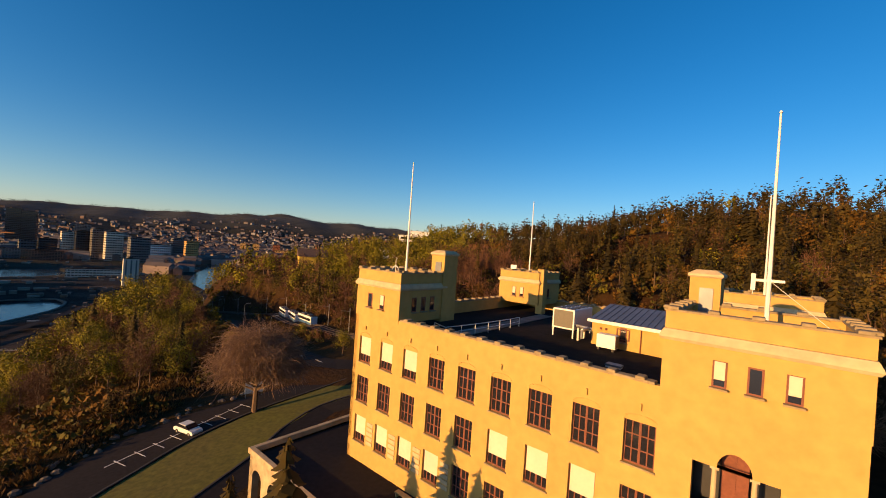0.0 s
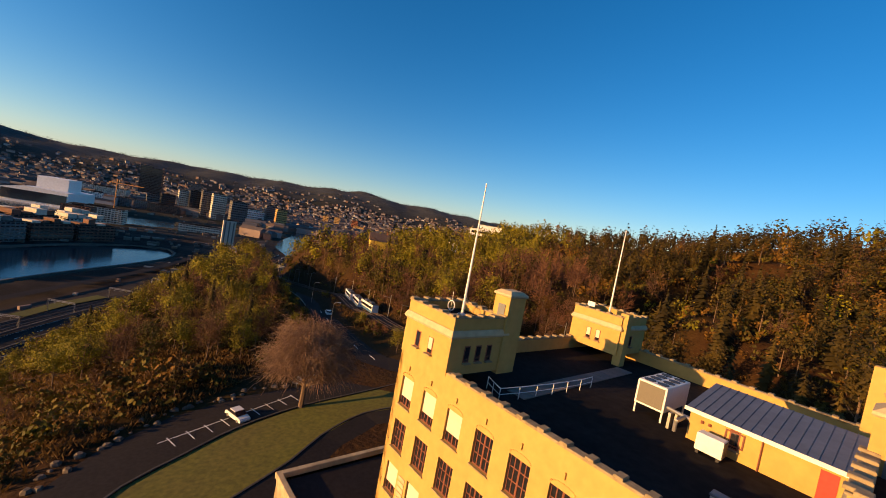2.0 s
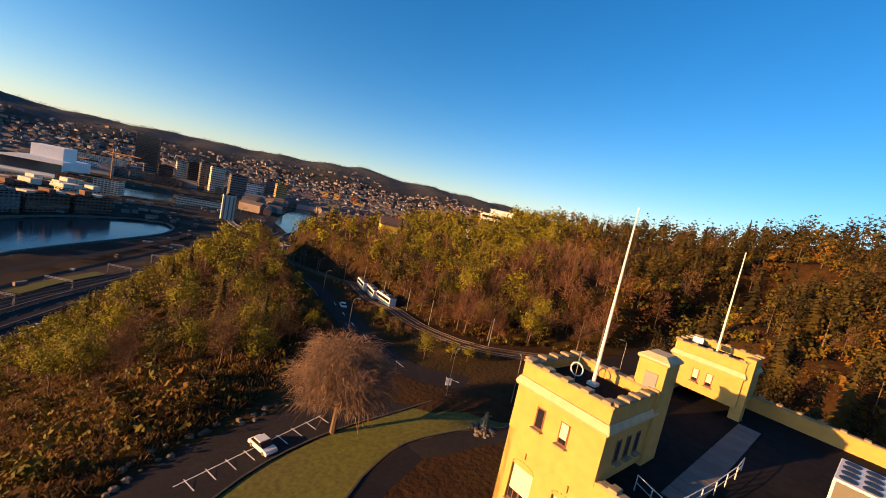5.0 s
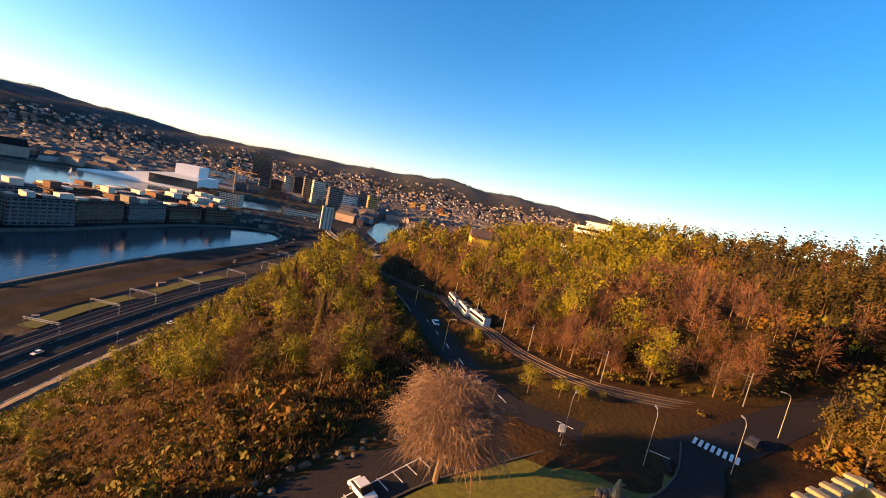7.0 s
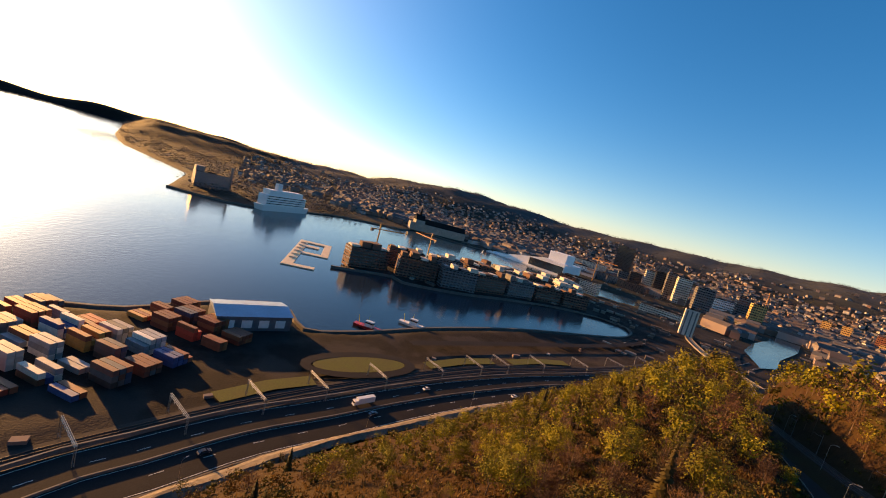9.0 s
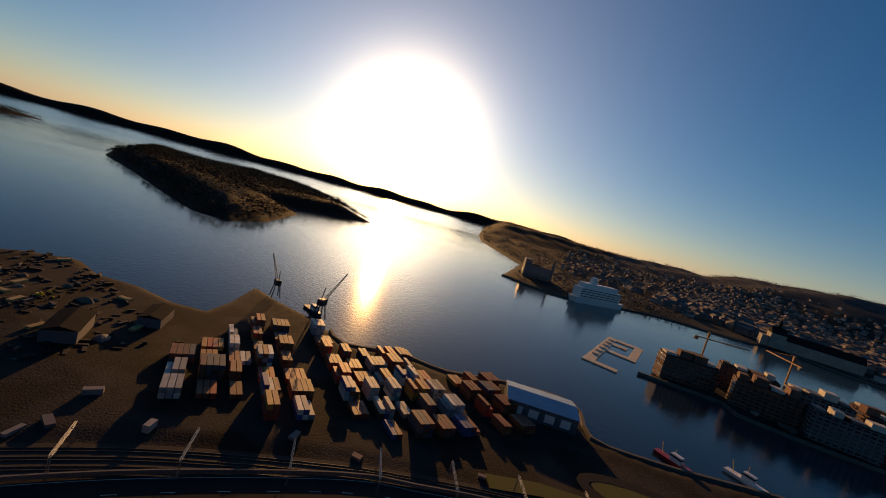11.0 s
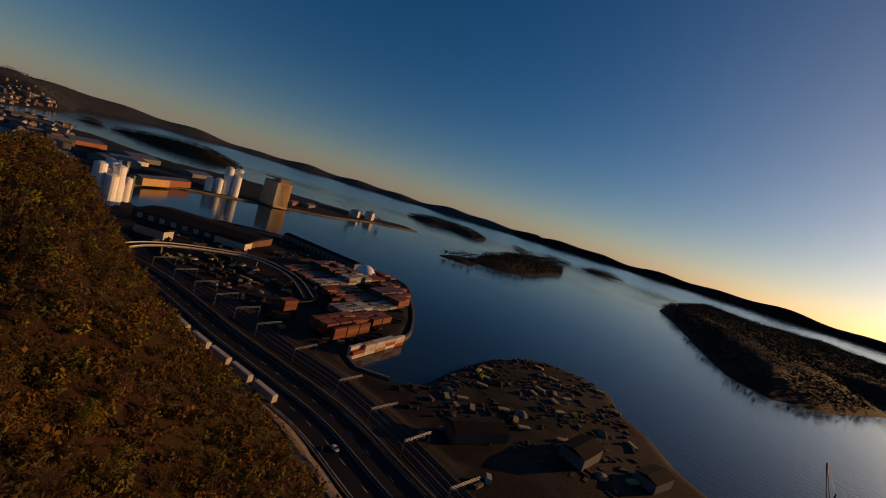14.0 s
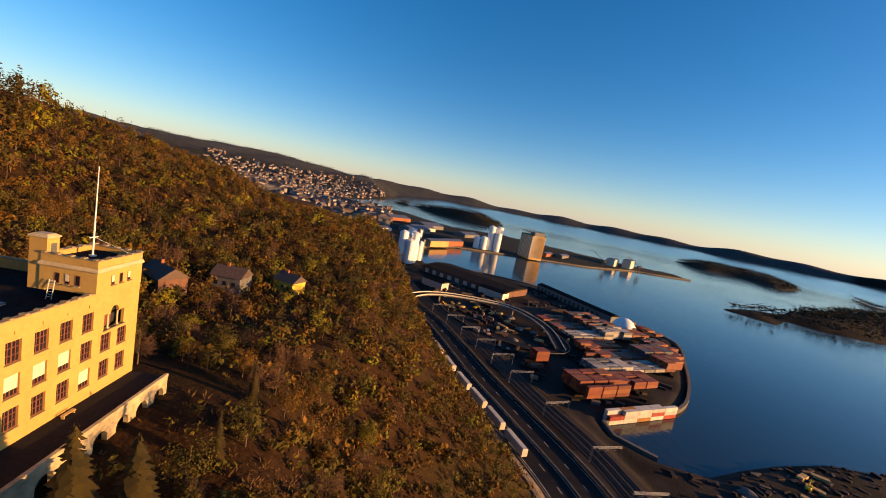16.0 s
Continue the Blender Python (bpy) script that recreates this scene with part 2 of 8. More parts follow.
def ground_material():
    """Land cover: port gravel low by the sea, leaf litter and dry grass on the slopes, far woods greyed by painted
    haze.
    """
    m = bpy.data.materials.new("land")
    m.use_nodes = True
    nt = m.node_tree
    b = nt.nodes["Principled BSDF"]
    b.inputs["Roughness"].default_value = 0.95
    b.inputs["Specular IOR Level"].default_value = 0.1
    geo = nt.nodes.new("ShaderNodeNewGeometry")
    sep = nt.nodes.new("ShaderNodeSeparateXYZ")
    nt.links.new(geo.outputs["Position"], sep.inputs[0])

    def noise_(scale, detail=5):
        n = nt.nodes.new("ShaderNodeTexNoise")
        n.inputs["Scale"].default_value = scale
        n.inputs["Detail"].default_value = detail
        nt.links.new(geo.outputs["Position"], n.inputs["Vector"])
        return n.outputs["Fac"]

    def span(src, a, c, lo=0.0, hi=1.0):
        r = nt.nodes.new("ShaderNodeMapRange")
        r.inputs["From Min"].default_value, r.inputs["From Max"].default_value = a, c
        r.inputs["To Min"].default_value, r.inputs["To Max"].default_value = lo, hi
        nt.links.new(src, r.inputs["Value"])
        return r.outputs[0]

    def mix(fac, x, y):
        n = nt.nodes.new("ShaderNodeMix")
        n.data_type = "RGBA"
        nt.links.new(fac, n.inputs["Factor"])
        for key, v in (("A", x), ("B", y)):
            if isinstance(v, tuple):
                n.inputs[key].default_value = (*v, 1)
            else:
                nt.links.new(v, n.inputs[key])
        return n.outputs["Result"]

    litter = mix(span(noise_(0.5), 0.35, 0.65), (0.022, 0.0095, 0.0035), (0.036, 0.0175, 0.006))
    litter = mix(span(noise_(0.03), 0.45, 0.62), litter, (0.032, 0.019, 0.0048))
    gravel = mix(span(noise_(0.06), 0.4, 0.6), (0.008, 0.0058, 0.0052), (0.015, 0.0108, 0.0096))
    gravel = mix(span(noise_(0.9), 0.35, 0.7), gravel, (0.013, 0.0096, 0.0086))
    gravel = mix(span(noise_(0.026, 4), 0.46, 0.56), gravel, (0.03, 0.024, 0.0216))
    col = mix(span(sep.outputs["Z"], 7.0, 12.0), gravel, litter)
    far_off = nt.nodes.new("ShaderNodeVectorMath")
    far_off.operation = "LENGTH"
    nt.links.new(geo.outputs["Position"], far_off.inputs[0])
    # blue-grey base colour of the farthest woods stands for the haze before them
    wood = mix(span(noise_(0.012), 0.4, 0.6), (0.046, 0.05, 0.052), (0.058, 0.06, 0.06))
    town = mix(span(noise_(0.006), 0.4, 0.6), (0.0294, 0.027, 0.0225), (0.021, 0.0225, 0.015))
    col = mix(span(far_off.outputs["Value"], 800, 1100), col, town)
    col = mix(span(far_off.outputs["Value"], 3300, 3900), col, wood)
    # islands lie against the sun: their backlit dark is put into the ground colour
    isle_shade = nt.nodes.new("ShaderNodeMath")
    isle_shade.operation = "MULTIPLY"
    nt.links.new(span(sep.outputs["Y"], -520, -620), isle_shade.inputs[0])
    nt.links.new(span(sep.outputs["X"], 330, 250), isle_shade.inputs[1])
    col = mix(isle_shade.outputs[0], col, (0.009, 0.007, 0.005))
    nt.links.new(col, b.inputs["Base Color"])
    bp = nt.nodes.new("ShaderNodeBump")
    bp.inputs["Distance"].default_value = 0.25
    nt.links.new(noise_(1.2), bp.inputs["Height"])
    nt.links.new(bp.outputs[0], b.inputs["Normal"])
    return m


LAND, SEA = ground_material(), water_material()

# ---- the lie of the land ----
COAST = [(-4700, -2500), (-3000, -1500), (-1900, -880), (-1300, -420), (-905, -309), (-884, -222), (-898, -151), (-1021, -72), (-1141, 30),
         (-1200, 180), (-1290, 263), (-1215, 389), (-1209, 532), (-1120, 601), (-939, 713), (-894, 784), (-810, 740), (-764, 677), (-794, 610),
         (-780, 520), (-750, 420), (-700, 300), (-650, 180), (-590, 80), (-513, 31), (-530, 108), (-509, 119), (-515, 196), (-546, 292),
         (-563, 394), (-538, 467), (-497, 458), (-457, 404), (-414, 266), (-388, 198), (-352, 125), (-328, 86), (-313, 60), (-302, 25), (-342, 3)]
COAST += [(-320, -42), (-287, -76), (-275, -112), (-246, -140), (-253, -163), (-258, -190), (-254, -236), (-256, -268), (-215, -236), (-190, -222),
          (-177, -242), (-169, -277), (-153, -304), (-152, -341), (-120, -362), (-78, -356), (-44, -314), (-27, -274), (-17, -243), (-10, -215),
          (10, -198), (32, -194), (43, -202), (36, -233), (29, -280), (37, -321), (60, -382), (103, -468), (167, -476), (228, -483)]
COAST += [(320, -487), (378, -451), (407, -420), (432, -365), (454, -363), (564, -433), (597, -469), (627, -556), (606, -650), (575, -748), (534, -849),
          (497, -952), (480, -1163), (439, -1250), (394, -1378), (478, -1440), (559, -1332), (643, -1277), (805, -1236), (1015, -1168), (1089, -958),
          (1172, -947), (1497, -986), (1600, -760), (1699, -705), (1920, -981), (2442, -1452), (3195, -2007), (4800, -3000), (4800, 4800), (-4800, 4800)]
FOOT = [(-318, 395), (-268, 260), (-244, 190), (-219, 130), (-198, 90), (-180, 58), (-163, 27), (-145, 4), (-128, -14), (-75, -56), (-12, -88),
        (22, -107), (72, -123), (108, -133), (154, -149), (204, -165), (258, -175), (330, -199), (450, -246), (600, -305), (660, -200), (720, 0),
        (800, 400), (500, 800), (100, 640), (-150, 560), (-260, 480)]
RIDGE = [(-45, 352, 102), (1, 336, 113), (35, 325, 117), (67, 310, 121), (96, 281, 121), (120, 260, 126), (145, 235, 128), (172, 209, 130), (188, 187, 127),
         (217, 152, 127), (264, 112, 127), (280, 67, 120), (283, 34, 116), (292, -4, 110), (298, -38, 104), (294, -59, 93), (276, -84, 79), (258, -106, 66)]
FAR_EL = [(-180, 0.1), (-168, 0.1), (-152, 0.0), (-145, -0.1), (-137, 0.0), (-130, 0.2), (-115, 0.3), (-107, 0.8), (-100, 0.8), (-90, 1.0), (-60, 1.0),
          (0, 1.2), (8, 2.0), (20, 2.2), (27, 2.7), (31, 2.4), (36, 2.0), (44, 1.8), (51, 1.5), (59, 1.4), (66, 1.9), (76, 2.4), (83, 1.7),
          (88, 0.6), (96, 0.2), (107, 0.5), (114, 0.5), (122, 0.2), (140, 0.1), (147, 0.3), (160, 0.2), (170, 0.2), (180, 0.1)]
MID = (-30.0, 30.0)
# centre lines of the roads and railways: x, y, height
HIGHWAY = [(800, -400, 7), (593, -326, 7), (444, -264, 7), (326, -217, 7), (255, -193, 7), (202, -183, 7), (152, -167, 7), (106, -151, 7), (70, -141, 7), (17, -125, 7),
           (-22, -105, 7), (-85, -70, 7), (-141, -28, 7), (-158, -8, 7), (-178, 18, 7), (-195, 49, 7), (-214, 82, 7), (-235, 124, 7), (-260, 184, 7), (-284, 254, 7),
           (-337, 386, 7), (-385, 490, 7), (-450, 620, 6)]
RAILWAY = [(479, -302, 6), (384, -267, 6), (300, -236, 6), (234, -217, 6), (177, -205, 6), (128, -193, 6), (79, -176, 6), (34, -164, 6), (5, -152, 6), (-40, -128, 6), (-100, -88, 6),
           (-150, -42, 6), (-171, -18, 6), (-189, 4, 6), (-206, 28, 6), (-222, 53, 6), (-243, 88, 6), (-263, 126, 6), (-284, 174, 6), (-312, 268, 6), (-352, 367, 6), (-405, 480, 6)]
HILL_ROAD = [(-5, 98, 74.2), (-20, 98, 72.4), (-33, 100, 71), (-48, 113, 69.5), (-64, 131, 67.5), (-80, 150, 65.5), (-92, 164, 64), (-116, 189, 60), (-154, 229, 52), (-206, 281, 42), (-248, 344, 34), (-281, 420, 27), (-330, 520, 12)]
TRAMWAY = [(12, 128, 76), (-18, 121, 73), (-40, 131, 71), (-52, 143, 70), (-66, 155, 68), (-85, 178, 66), (-100, 189, 63), (-132, 217, 57), (-173, 255, 49), (-214, 297, 42), (-250, 350, 34)]
CROSS_ROAD = [(-5, 98, 74.2), (0, 104, 75), (6, 112, 75.6), (20, 134, 77), (33, 150, 79), (49, 165, 82), (80, 190, 88)]


def side(poly, x, y):
    """Signed distance to a closed outline, positive inside."""
    p = np.array(poly, float)
    q = np.roll(p, -1, 0)
    best = np.full(x.shape, 1e9)
    inside = np.zeros(x.shape, bool)
    for (ax, ay), (bx, by) in zip(p, q):
        dx, dy = bx - ax, by - ay
        s = np.clip(((x - ax) * dx + (y - ay) * dy) / (dx * dx + dy * dy), 0, 1)
        best = np.minimum(best, np.hypot(x - ax - s * dx, y - ay - s * dy))
        if ay != by:
            inside ^= ((ay > y) != (by > y)) & (x < (bx - ax) * (y - ay) / (by - ay) + ax)
    return np.where(inside, best, -best)


def along(line, x, y):
    """Distance to an open line and the third value along it."""
    best, val = np.full(x.shape, 1e9), np.zeros(x.shape)
    for (ax, ay, az), (bx, by, bz) in zip(line[:-1], line[1:]):
        dx, dy = bx - ax, by - ay
        s = np.clip(((x - ax) * dx + (y - ay) * dy) / (dx * dx + dy * dy), 0, 1)
        d = np.hypot(x - ax - s * dx, y - ay - s * dy)
        val = np.where(d < best, az + s * (bz - az), val)
        best = np.minimum(best, d)
    return best, val


def smooth(v):
    v = np.clip(v, 0, 1)
    return v * v * (3 - 2 * v)


ISLANDS = [  # outline, height of the ground
    ([(-482, -1427), (-450, -1151), (-403, -863), (-372, -652), (-404, -591), (-493, -624), (-687, -793), (-748, -921), (-926, -903), (-1039, -865), (-1192, -1105), (-1508, -1756), (-1524, -2400), (-1070, -2087), (-1084, -2748), (-634, -1839)], 30),
    ([(181, -898), (142, -904), (89, -905), (92, -1008), (35, -1009), (-48, -1089), (-164, -1572), (-189, -2052), (-76, -2183), (86, -1684), (123, -1305), (124, -1104), (167, -1011)], 16),
    ([(191, -2936), (25, -2434), (-111, -2766), (-292, -2655), (-426, -2568), (-642, -2753), (-463, -2854), (-243, -2589), (-67, -2637), (30, -2240)], 20),
    ([(824, -2370), (768, -2693), (649, -2687), (637, -2810), (412, -2695), (273, -2446), (272, -1990), (490, -2324), (579, -2135)], 24),
    ([(-690, -2461), (-792, -2318), (-801, -1924), (-788, -2342)], 12),
    ([(2166, -1351), (2116, -1545), (1914, -1648), (1635, -1832), (1372, -1498), (1565, -1414), (1869, -1397), (2425, -1575)], 44),
    ([(1625, -1948), (1417, -1872), (1132, -1680), (1284, -1743)], 20),
]


def sea_rise(x, y):
    """The far fjord lies a little higher towards the horizon."""
    az = np.degrees(np.arctan2(-(x - MID[0]), y - MID[1])) % 360
    r = np.hypot(x - MID[0], y - MID[1])
    return 62 * smooth((r - 2500) / 2100) * smooth((az - 92) / 12) * smooth((240 - az) / 10)


def court(x):
    """The gently sloping level of lawn, drive and car park."""
    return 75.0 + 0.14 * np.clip(x, -50, 8)


def height(x, y):
    x, y = np.asarray(x, float), np.asarray(y, float)
    c = side(COAST, x, y)
    f = side(FOOT, x, y)
    dr, zr = along(RIDGE, x, y)
    r = np.hypot(x - MID[0], y - MID[1])
    az = np.degrees(np.arctan2(-(x - MID[0]), y - MID[1]))
    bumps = 4 * np.sin(x * 0.021 + 1) * np.sin(y * 0.017) + 2 * np.sin(x * 0.06 + y * 0.045)
    # low land by the sea, rising inland to the far hills
    low = 3.0 + 4.0 * smooth((c - 25) / 120)
    top = 112 + 4600 * np.tan(np.radians(np.interp(az, [a for a, _ in FAR_EL], [e for _, e in FAR_EL])))
    rise = smooth((r - 2300) / 2100) ** 1.3
    far_ = low + (top - 10) * rise + rise * (14 * np.sin(x * 0.004) * np.sin(y * 0.0031 + 2) + 9 * np.sin(x * 0.011 + y * 0.007) + 5 * np.sin(x * 0.023 - y * 0.019))
    # the wooded hill
    u = np.clip(f / (np.maximum(f, 0) + dr + 1e-6), 0, 1)
    hill = np.interp(u, [0, 0.04, 0.12, 0.27, 0.42, 0.6, 0.8, 1.0], [7, 15, 33, 68, 73, 86, 106, 120])
    hill = hill + smooth((u - 0.45) / 0.55) * (zr - 120) + bumps * smooth(u * 3)
    # towards the city the hill runs out
    hill = hill - (hill - 14) * 0.8 * smooth((y - 230) / 240) * smooth((-60 - x) / 90)
    # level ground of the school, its drive and lawn
    flat = np.hypot((x + 5) / 50, (y - 75) / 60)
    lawn = court(x)
    hill = hill + (lawn - hill) * smooth((1.45 - flat) / 0.45)
    for line, wide in ((HILL_ROAD, 7), (TRAMWAY, 5), (CROSS_ROAD, 6)):
        d, zv = along(line, x, y)
        hill = hill + (zv - hill) * smooth((wide + 9 - d) / 9)
    z = np.where(f > 0, hill, far_)
    for line, wide in ((HIGHWAY, 16), (RAILWAY, 9)):
        d, zv = along(line, x, y)
        z = z + (zv - z) * smooth((wide + 8 - d) / 8)
    z = np.minimum(z, c * 0.45)
    # islands and the far shore
    for poly, hgt in ISLANDS:
        s = side(poly, x, y)
        z = np.maximum(z, np.minimum(s * 0.3, hgt * smooth(s / 130 + 0.1)) + sea_rise(x, y))
    shore = np.where((az > 100) | (az < -118), (r - 4330) / 280, (r - 3900) / 600)
    top = top + 16 * np.sin(az * 0.42) * np.sin(az * 0.13 + 1) + 9 * np.sin(az * 0.95 + 2)
    z = np.maximum(z, np.where(shore > -0.02, np.maximum(top, sea_rise(x, y) + 14) * smooth(shore) + 2 * np.sign(shore), -9))
    return np.maximum(z, -6)


def ground_at(x, y):
    return float(height(np.array([x]), np.array([y]))[0])


def mesh_object(name, verts, faces, material, smooth_=False):
    me = bpy.data.meshes.new(name)
    me.from_pydata([tuple(v) for v in verts], [], faces)
    me.materials.append(material)
    if smooth_:
        me.polygons.foreach_set("use_smooth", [True] * len(me.polygons))
    me.update()
    return new(name, me)


def build_ground():
    na, radii = 660, [0.0]
    step = 3.0
    while radii[-1] < 4720:
        radii.append(radii[-1] + step)
        step = max(3.0, radii[-1] * 0.019)
    rad = np.array(radii[1:])
    ang = np.linspace(0, 2 * np.pi, na, endpoint=False)
    rr, aa = np.meshgrid(rad, ang, indexing="ij")
    x, y = MID[0] + rr * np.cos(aa), MID[1] + rr * np.sin(aa)
    z = height(x, y)
    n = len(rad)
    verts = np.stack([x.ravel(), y.ravel(), z.ravel()], 1)
    i = np.arange(n - 1)[:, None] * na
    j = np.arange(na)[None, :]
    k = (j + 1) % na
    quads = np.stack([i + j, i + na + j, i + na + k, i + k], -1).reshape(-1, 4)
    verts = np.vstack([verts, [[MID[0], MID[1], ground_at(*MID)]]])
    me = bpy.data.meshes.new("ground")
    fan = [[len(verts) - 1, a, (a + 1) % na] for a in range(na)]
    me.from_pydata(verts.tolist(), [], quads.tolist() + fan)
    me.materials.append(LAND)
    me.polygons.foreach_set("use_smooth", [True] * len(me.polygons))
    me.update()
    tagged(new("ground", me), "hillside, port land and haze-tinted far hills of bare soil and grass", "ground", kind="structure")
    rad = np.array([2400] + list(range(2500, 4760, 90)))
    ang = np.linspace(0, 2 * np.pi, 192, endpoint=False)
    rr, aa = np.meshgrid(rad, ang, indexing="ij")
    x, y = MID[0] + rr * np.cos(aa), MID[1] + rr * np.sin(aa)
    v = np.stack([x - MID[0], y - MID[1], sea_rise(x, y)], -1).reshape(-1, 3).tolist() + [[0, 0, 0]]
    f = [[i * 192 + j, (i + 1) * 192 + j, (i + 1) * 192 + (j + 1) % 192, i * 192 + (j + 1) % 192] for i in range(len(rad) - 1) for j in range(192)]
    f += [[len(v) - 1, j, (j + 1) % 192] for j in range(192)]
    me = bpy.data.meshes.new("water")
    me.from_pydata(v, [], f)
    me.polygons.foreach_set("use_smooth", [True] * len(me.polygons))
    me.update()
    me.materials.append(SEA)
    w = new("water", me)
    w.location = (MID[0], MID[1], 0)
    tagged(w, "calm dark blue fjord water in low sun", "water", kind="structure")


build_ground()


# ---- shapes ----
class Shape:
    """Gathers boxes, drums, tubes and prisms into one mesh."""
    def __init__(self):
        self.v, self.f = [], []

    def add(self, verts, faces):
        n = len(self.v)
        self.v += [tuple(p) for p in verts]
        self.f += [tuple(i + n for i in q) for q in faces]
        return self

    def box(self, x0, x1, y0, y1, z0, z1, b=0.0):
        """A box whose top edge is chamfered by b."""
        lo = [(x0, y0), (x1, y0), (x1, y1), (x0, y1)]
        rings = [[(x, y, z0) for x, y in lo]]
        if b:
            rings.append([(x, y, z1 - b) for x, y in lo])
            rings.append([(x0 + b, y0 + b, z1), (x1 - b, y0 + b, z1), (x1 - b, y1 - b, z1), (x0 + b, y1 - b, z1)])
        else:
            rings.append([(x, y, z1) for x, y in lo])
        return self.loft(rings)

    def loft(self, rings, caps=True):
        n, k = len(self.v), len(rings[0])
        for r in rings:
            self.v += [tuple(p) for p in r]
        for i in range(len(rings) - 1):
            for j in range(k):
                a, b = n + i * k + j, n + i * k + (j + 1) % k
                self.f.append((a, b, b + k, a + k))
        if caps:
            self.f.append(tuple(n + k - 1 - j for j in range(k)))
            self.f.append(tuple(n + (len(rings) - 1) * k + j for j in range(k)))
        return self

    def drum(self, x, y, z0, z1, r0, r1=None, n=10):
        r1 = r0 if r1 is None else r1
        ring = lambda z, r: [(x + r * math.cos(2 * math.pi * j / n), y + r * math.sin(2 * math.pi * j / n), z) for j in range(n)]
        return self.loft([ring(z0, r0), ring(z1, r1)])

    def tube(self, a, b, r, n=6, r1=None):
        a, b = Vector(a), Vector(b)
        q = (b - a).to_track_quat("Z", "Y").to_matrix()
        rings = []
        for p, rad in ((a, r), (b, r if r1 is None else r1)):
            rings.append([p + q @ Vector((rad * math.cos(2 * math.pi * j / n), rad * math.sin(2 * math.pi * j / n), 0)) for j in range(n)])
        return self.loft(rings)

    def gable(self, x0, x1, y0, y1, z0, z1, over=0.0):
        """A roof whose ridge runs along x."""
        ym = (y0 + y1) / 2
        return self.add([(x0 - over, y0 - over, z0), (x1 + over, y0 - over, z0), (x1 + over, y1 + over, z0), (x0 - over, y1 + over, z0),
                         (x0 - over, ym, z1), (x1 + over, ym, z1)],
                        [(0, 1, 5, 4), (2, 3, 4, 5), (1, 2, 5), (3, 0, 4), (3, 2, 1, 0)])

    def prism(self, outline, z0, z1):
        return self.loft([[(x, y, z0) for x, y in outline], [(x, y, z1) for x, y in outline]])

    def welded(self):
        """Joins corners that lie on one another."""
        seen, order, vs = {}, [], []
        for p in self.v:
            k = tuple(round(c, 4) for c in p)
            if k not in seen:
                seen[k] = len(vs)
                vs.append(p)
            order.append(seen[k])
        self.v, self.f = vs, [tuple(order[i] for i in q) for q in self.f]
        return self

    def mesh(self, name, material, shade=False):
        me = bpy.data.meshes.new(name)
        me.from_pydata(self.v, [], self.f)
        me.materials.append(material)
        if shade:
            me.polygons.foreach_set("use_smooth", [True] * len(me.polygons))
        me.update()
        return me


def thing(name, label, category, m=None, group=""):
    ob = new(name)
    if m is not None:
        ob.matrix_basis = m
    return tagged(ob, label, category, group)


def part(name, shape, material, parent, label="", m=None, shade=False):
    ob = new(name, shape if isinstance(shape, bpy.types.Mesh) else shape.mesh(name, material, shade))
    ob.parent = parent
    if m is not None:
        ob.matrix_basis = m
    if label:
        ob["label"] = label
    return ob


def at(x, y, z=None, turn=0.0):
    return pose(x, y, ground_at(x, y) if z is None else z, 0, 0, turn)


# ---- the school ----
E_ANGLE = math.degrees(math.atan2(-0.587, 0.81))
school = thing("school_building", "large ochre rendered school with four corner towers and black roof", "building",
               pose(-9.6, 46.0, 0, 0, 0, E_ANGLE))
LONG, DEEP, BASE, DECK, PARAPET, TOP = 36.6, 34.3, 69.0, 92.4, 93.9, 98.3
ROWS_Z = (90.2, 86.2, 82.2)
WIN_W, WIN_H = 1.75, 2.6


def pierced_wall(length, z0, z1, holes, thick=0.45, reveal=0.22):
    """A wall along x with its outer face at y = 0 and rectangular openings right through it."""
    s = Shape()
    xs = sorted({0, length, *[h[0] for h in holes], *[h[1] for h in holes]})
    zs = sorted({z0, z1, *[h[2] for h in holes], *[h[3] for h in holes]})
    hollow = lambda x, z: any(h[0] < x < h[1] and h[2] < z < h[3] for h in holes)
    for xa, xb in zip(xs[:-1], xs[1:]):
        for za, zb in zip(zs[:-1], zs[1:]):
            if hollow((xa + xb) / 2, (za + zb) / 2):
                continue
            s.add([(xa, 0, za), (xb, 0, za), (xb, 0, zb), (xa, 0, zb)], [(0, 1, 2, 3)])
            s.add([(xa, thick, za), (xb, thick, za), (xb, thick, zb), (xa, thick, zb)], [(3, 2, 1, 0)])
    for a, b, c, d in holes:
        s.add([(a, 0, c), (b, 0, c), (b, thick, c), (a, thick, c), (a, 0, d), (b, 0, d), (b, thick, d), (a, thick, d)],
              [(0, 1, 2, 3), (7, 6, 5, 4), (0, 3, 7, 4), (1, 5, 6, 2)])
    s.add([(0, 0, z1), (length, 0, z1), (length, thick, z1), (0, thick, z1)], [(0, 1, 2, 3)])
    for x in (0, length):
        s.add([(x, 0, z0), (x, thick, z0), (x, thick, z1), (x, 0, z1)], [(0, 1, 2, 3)])
    return s.welded()


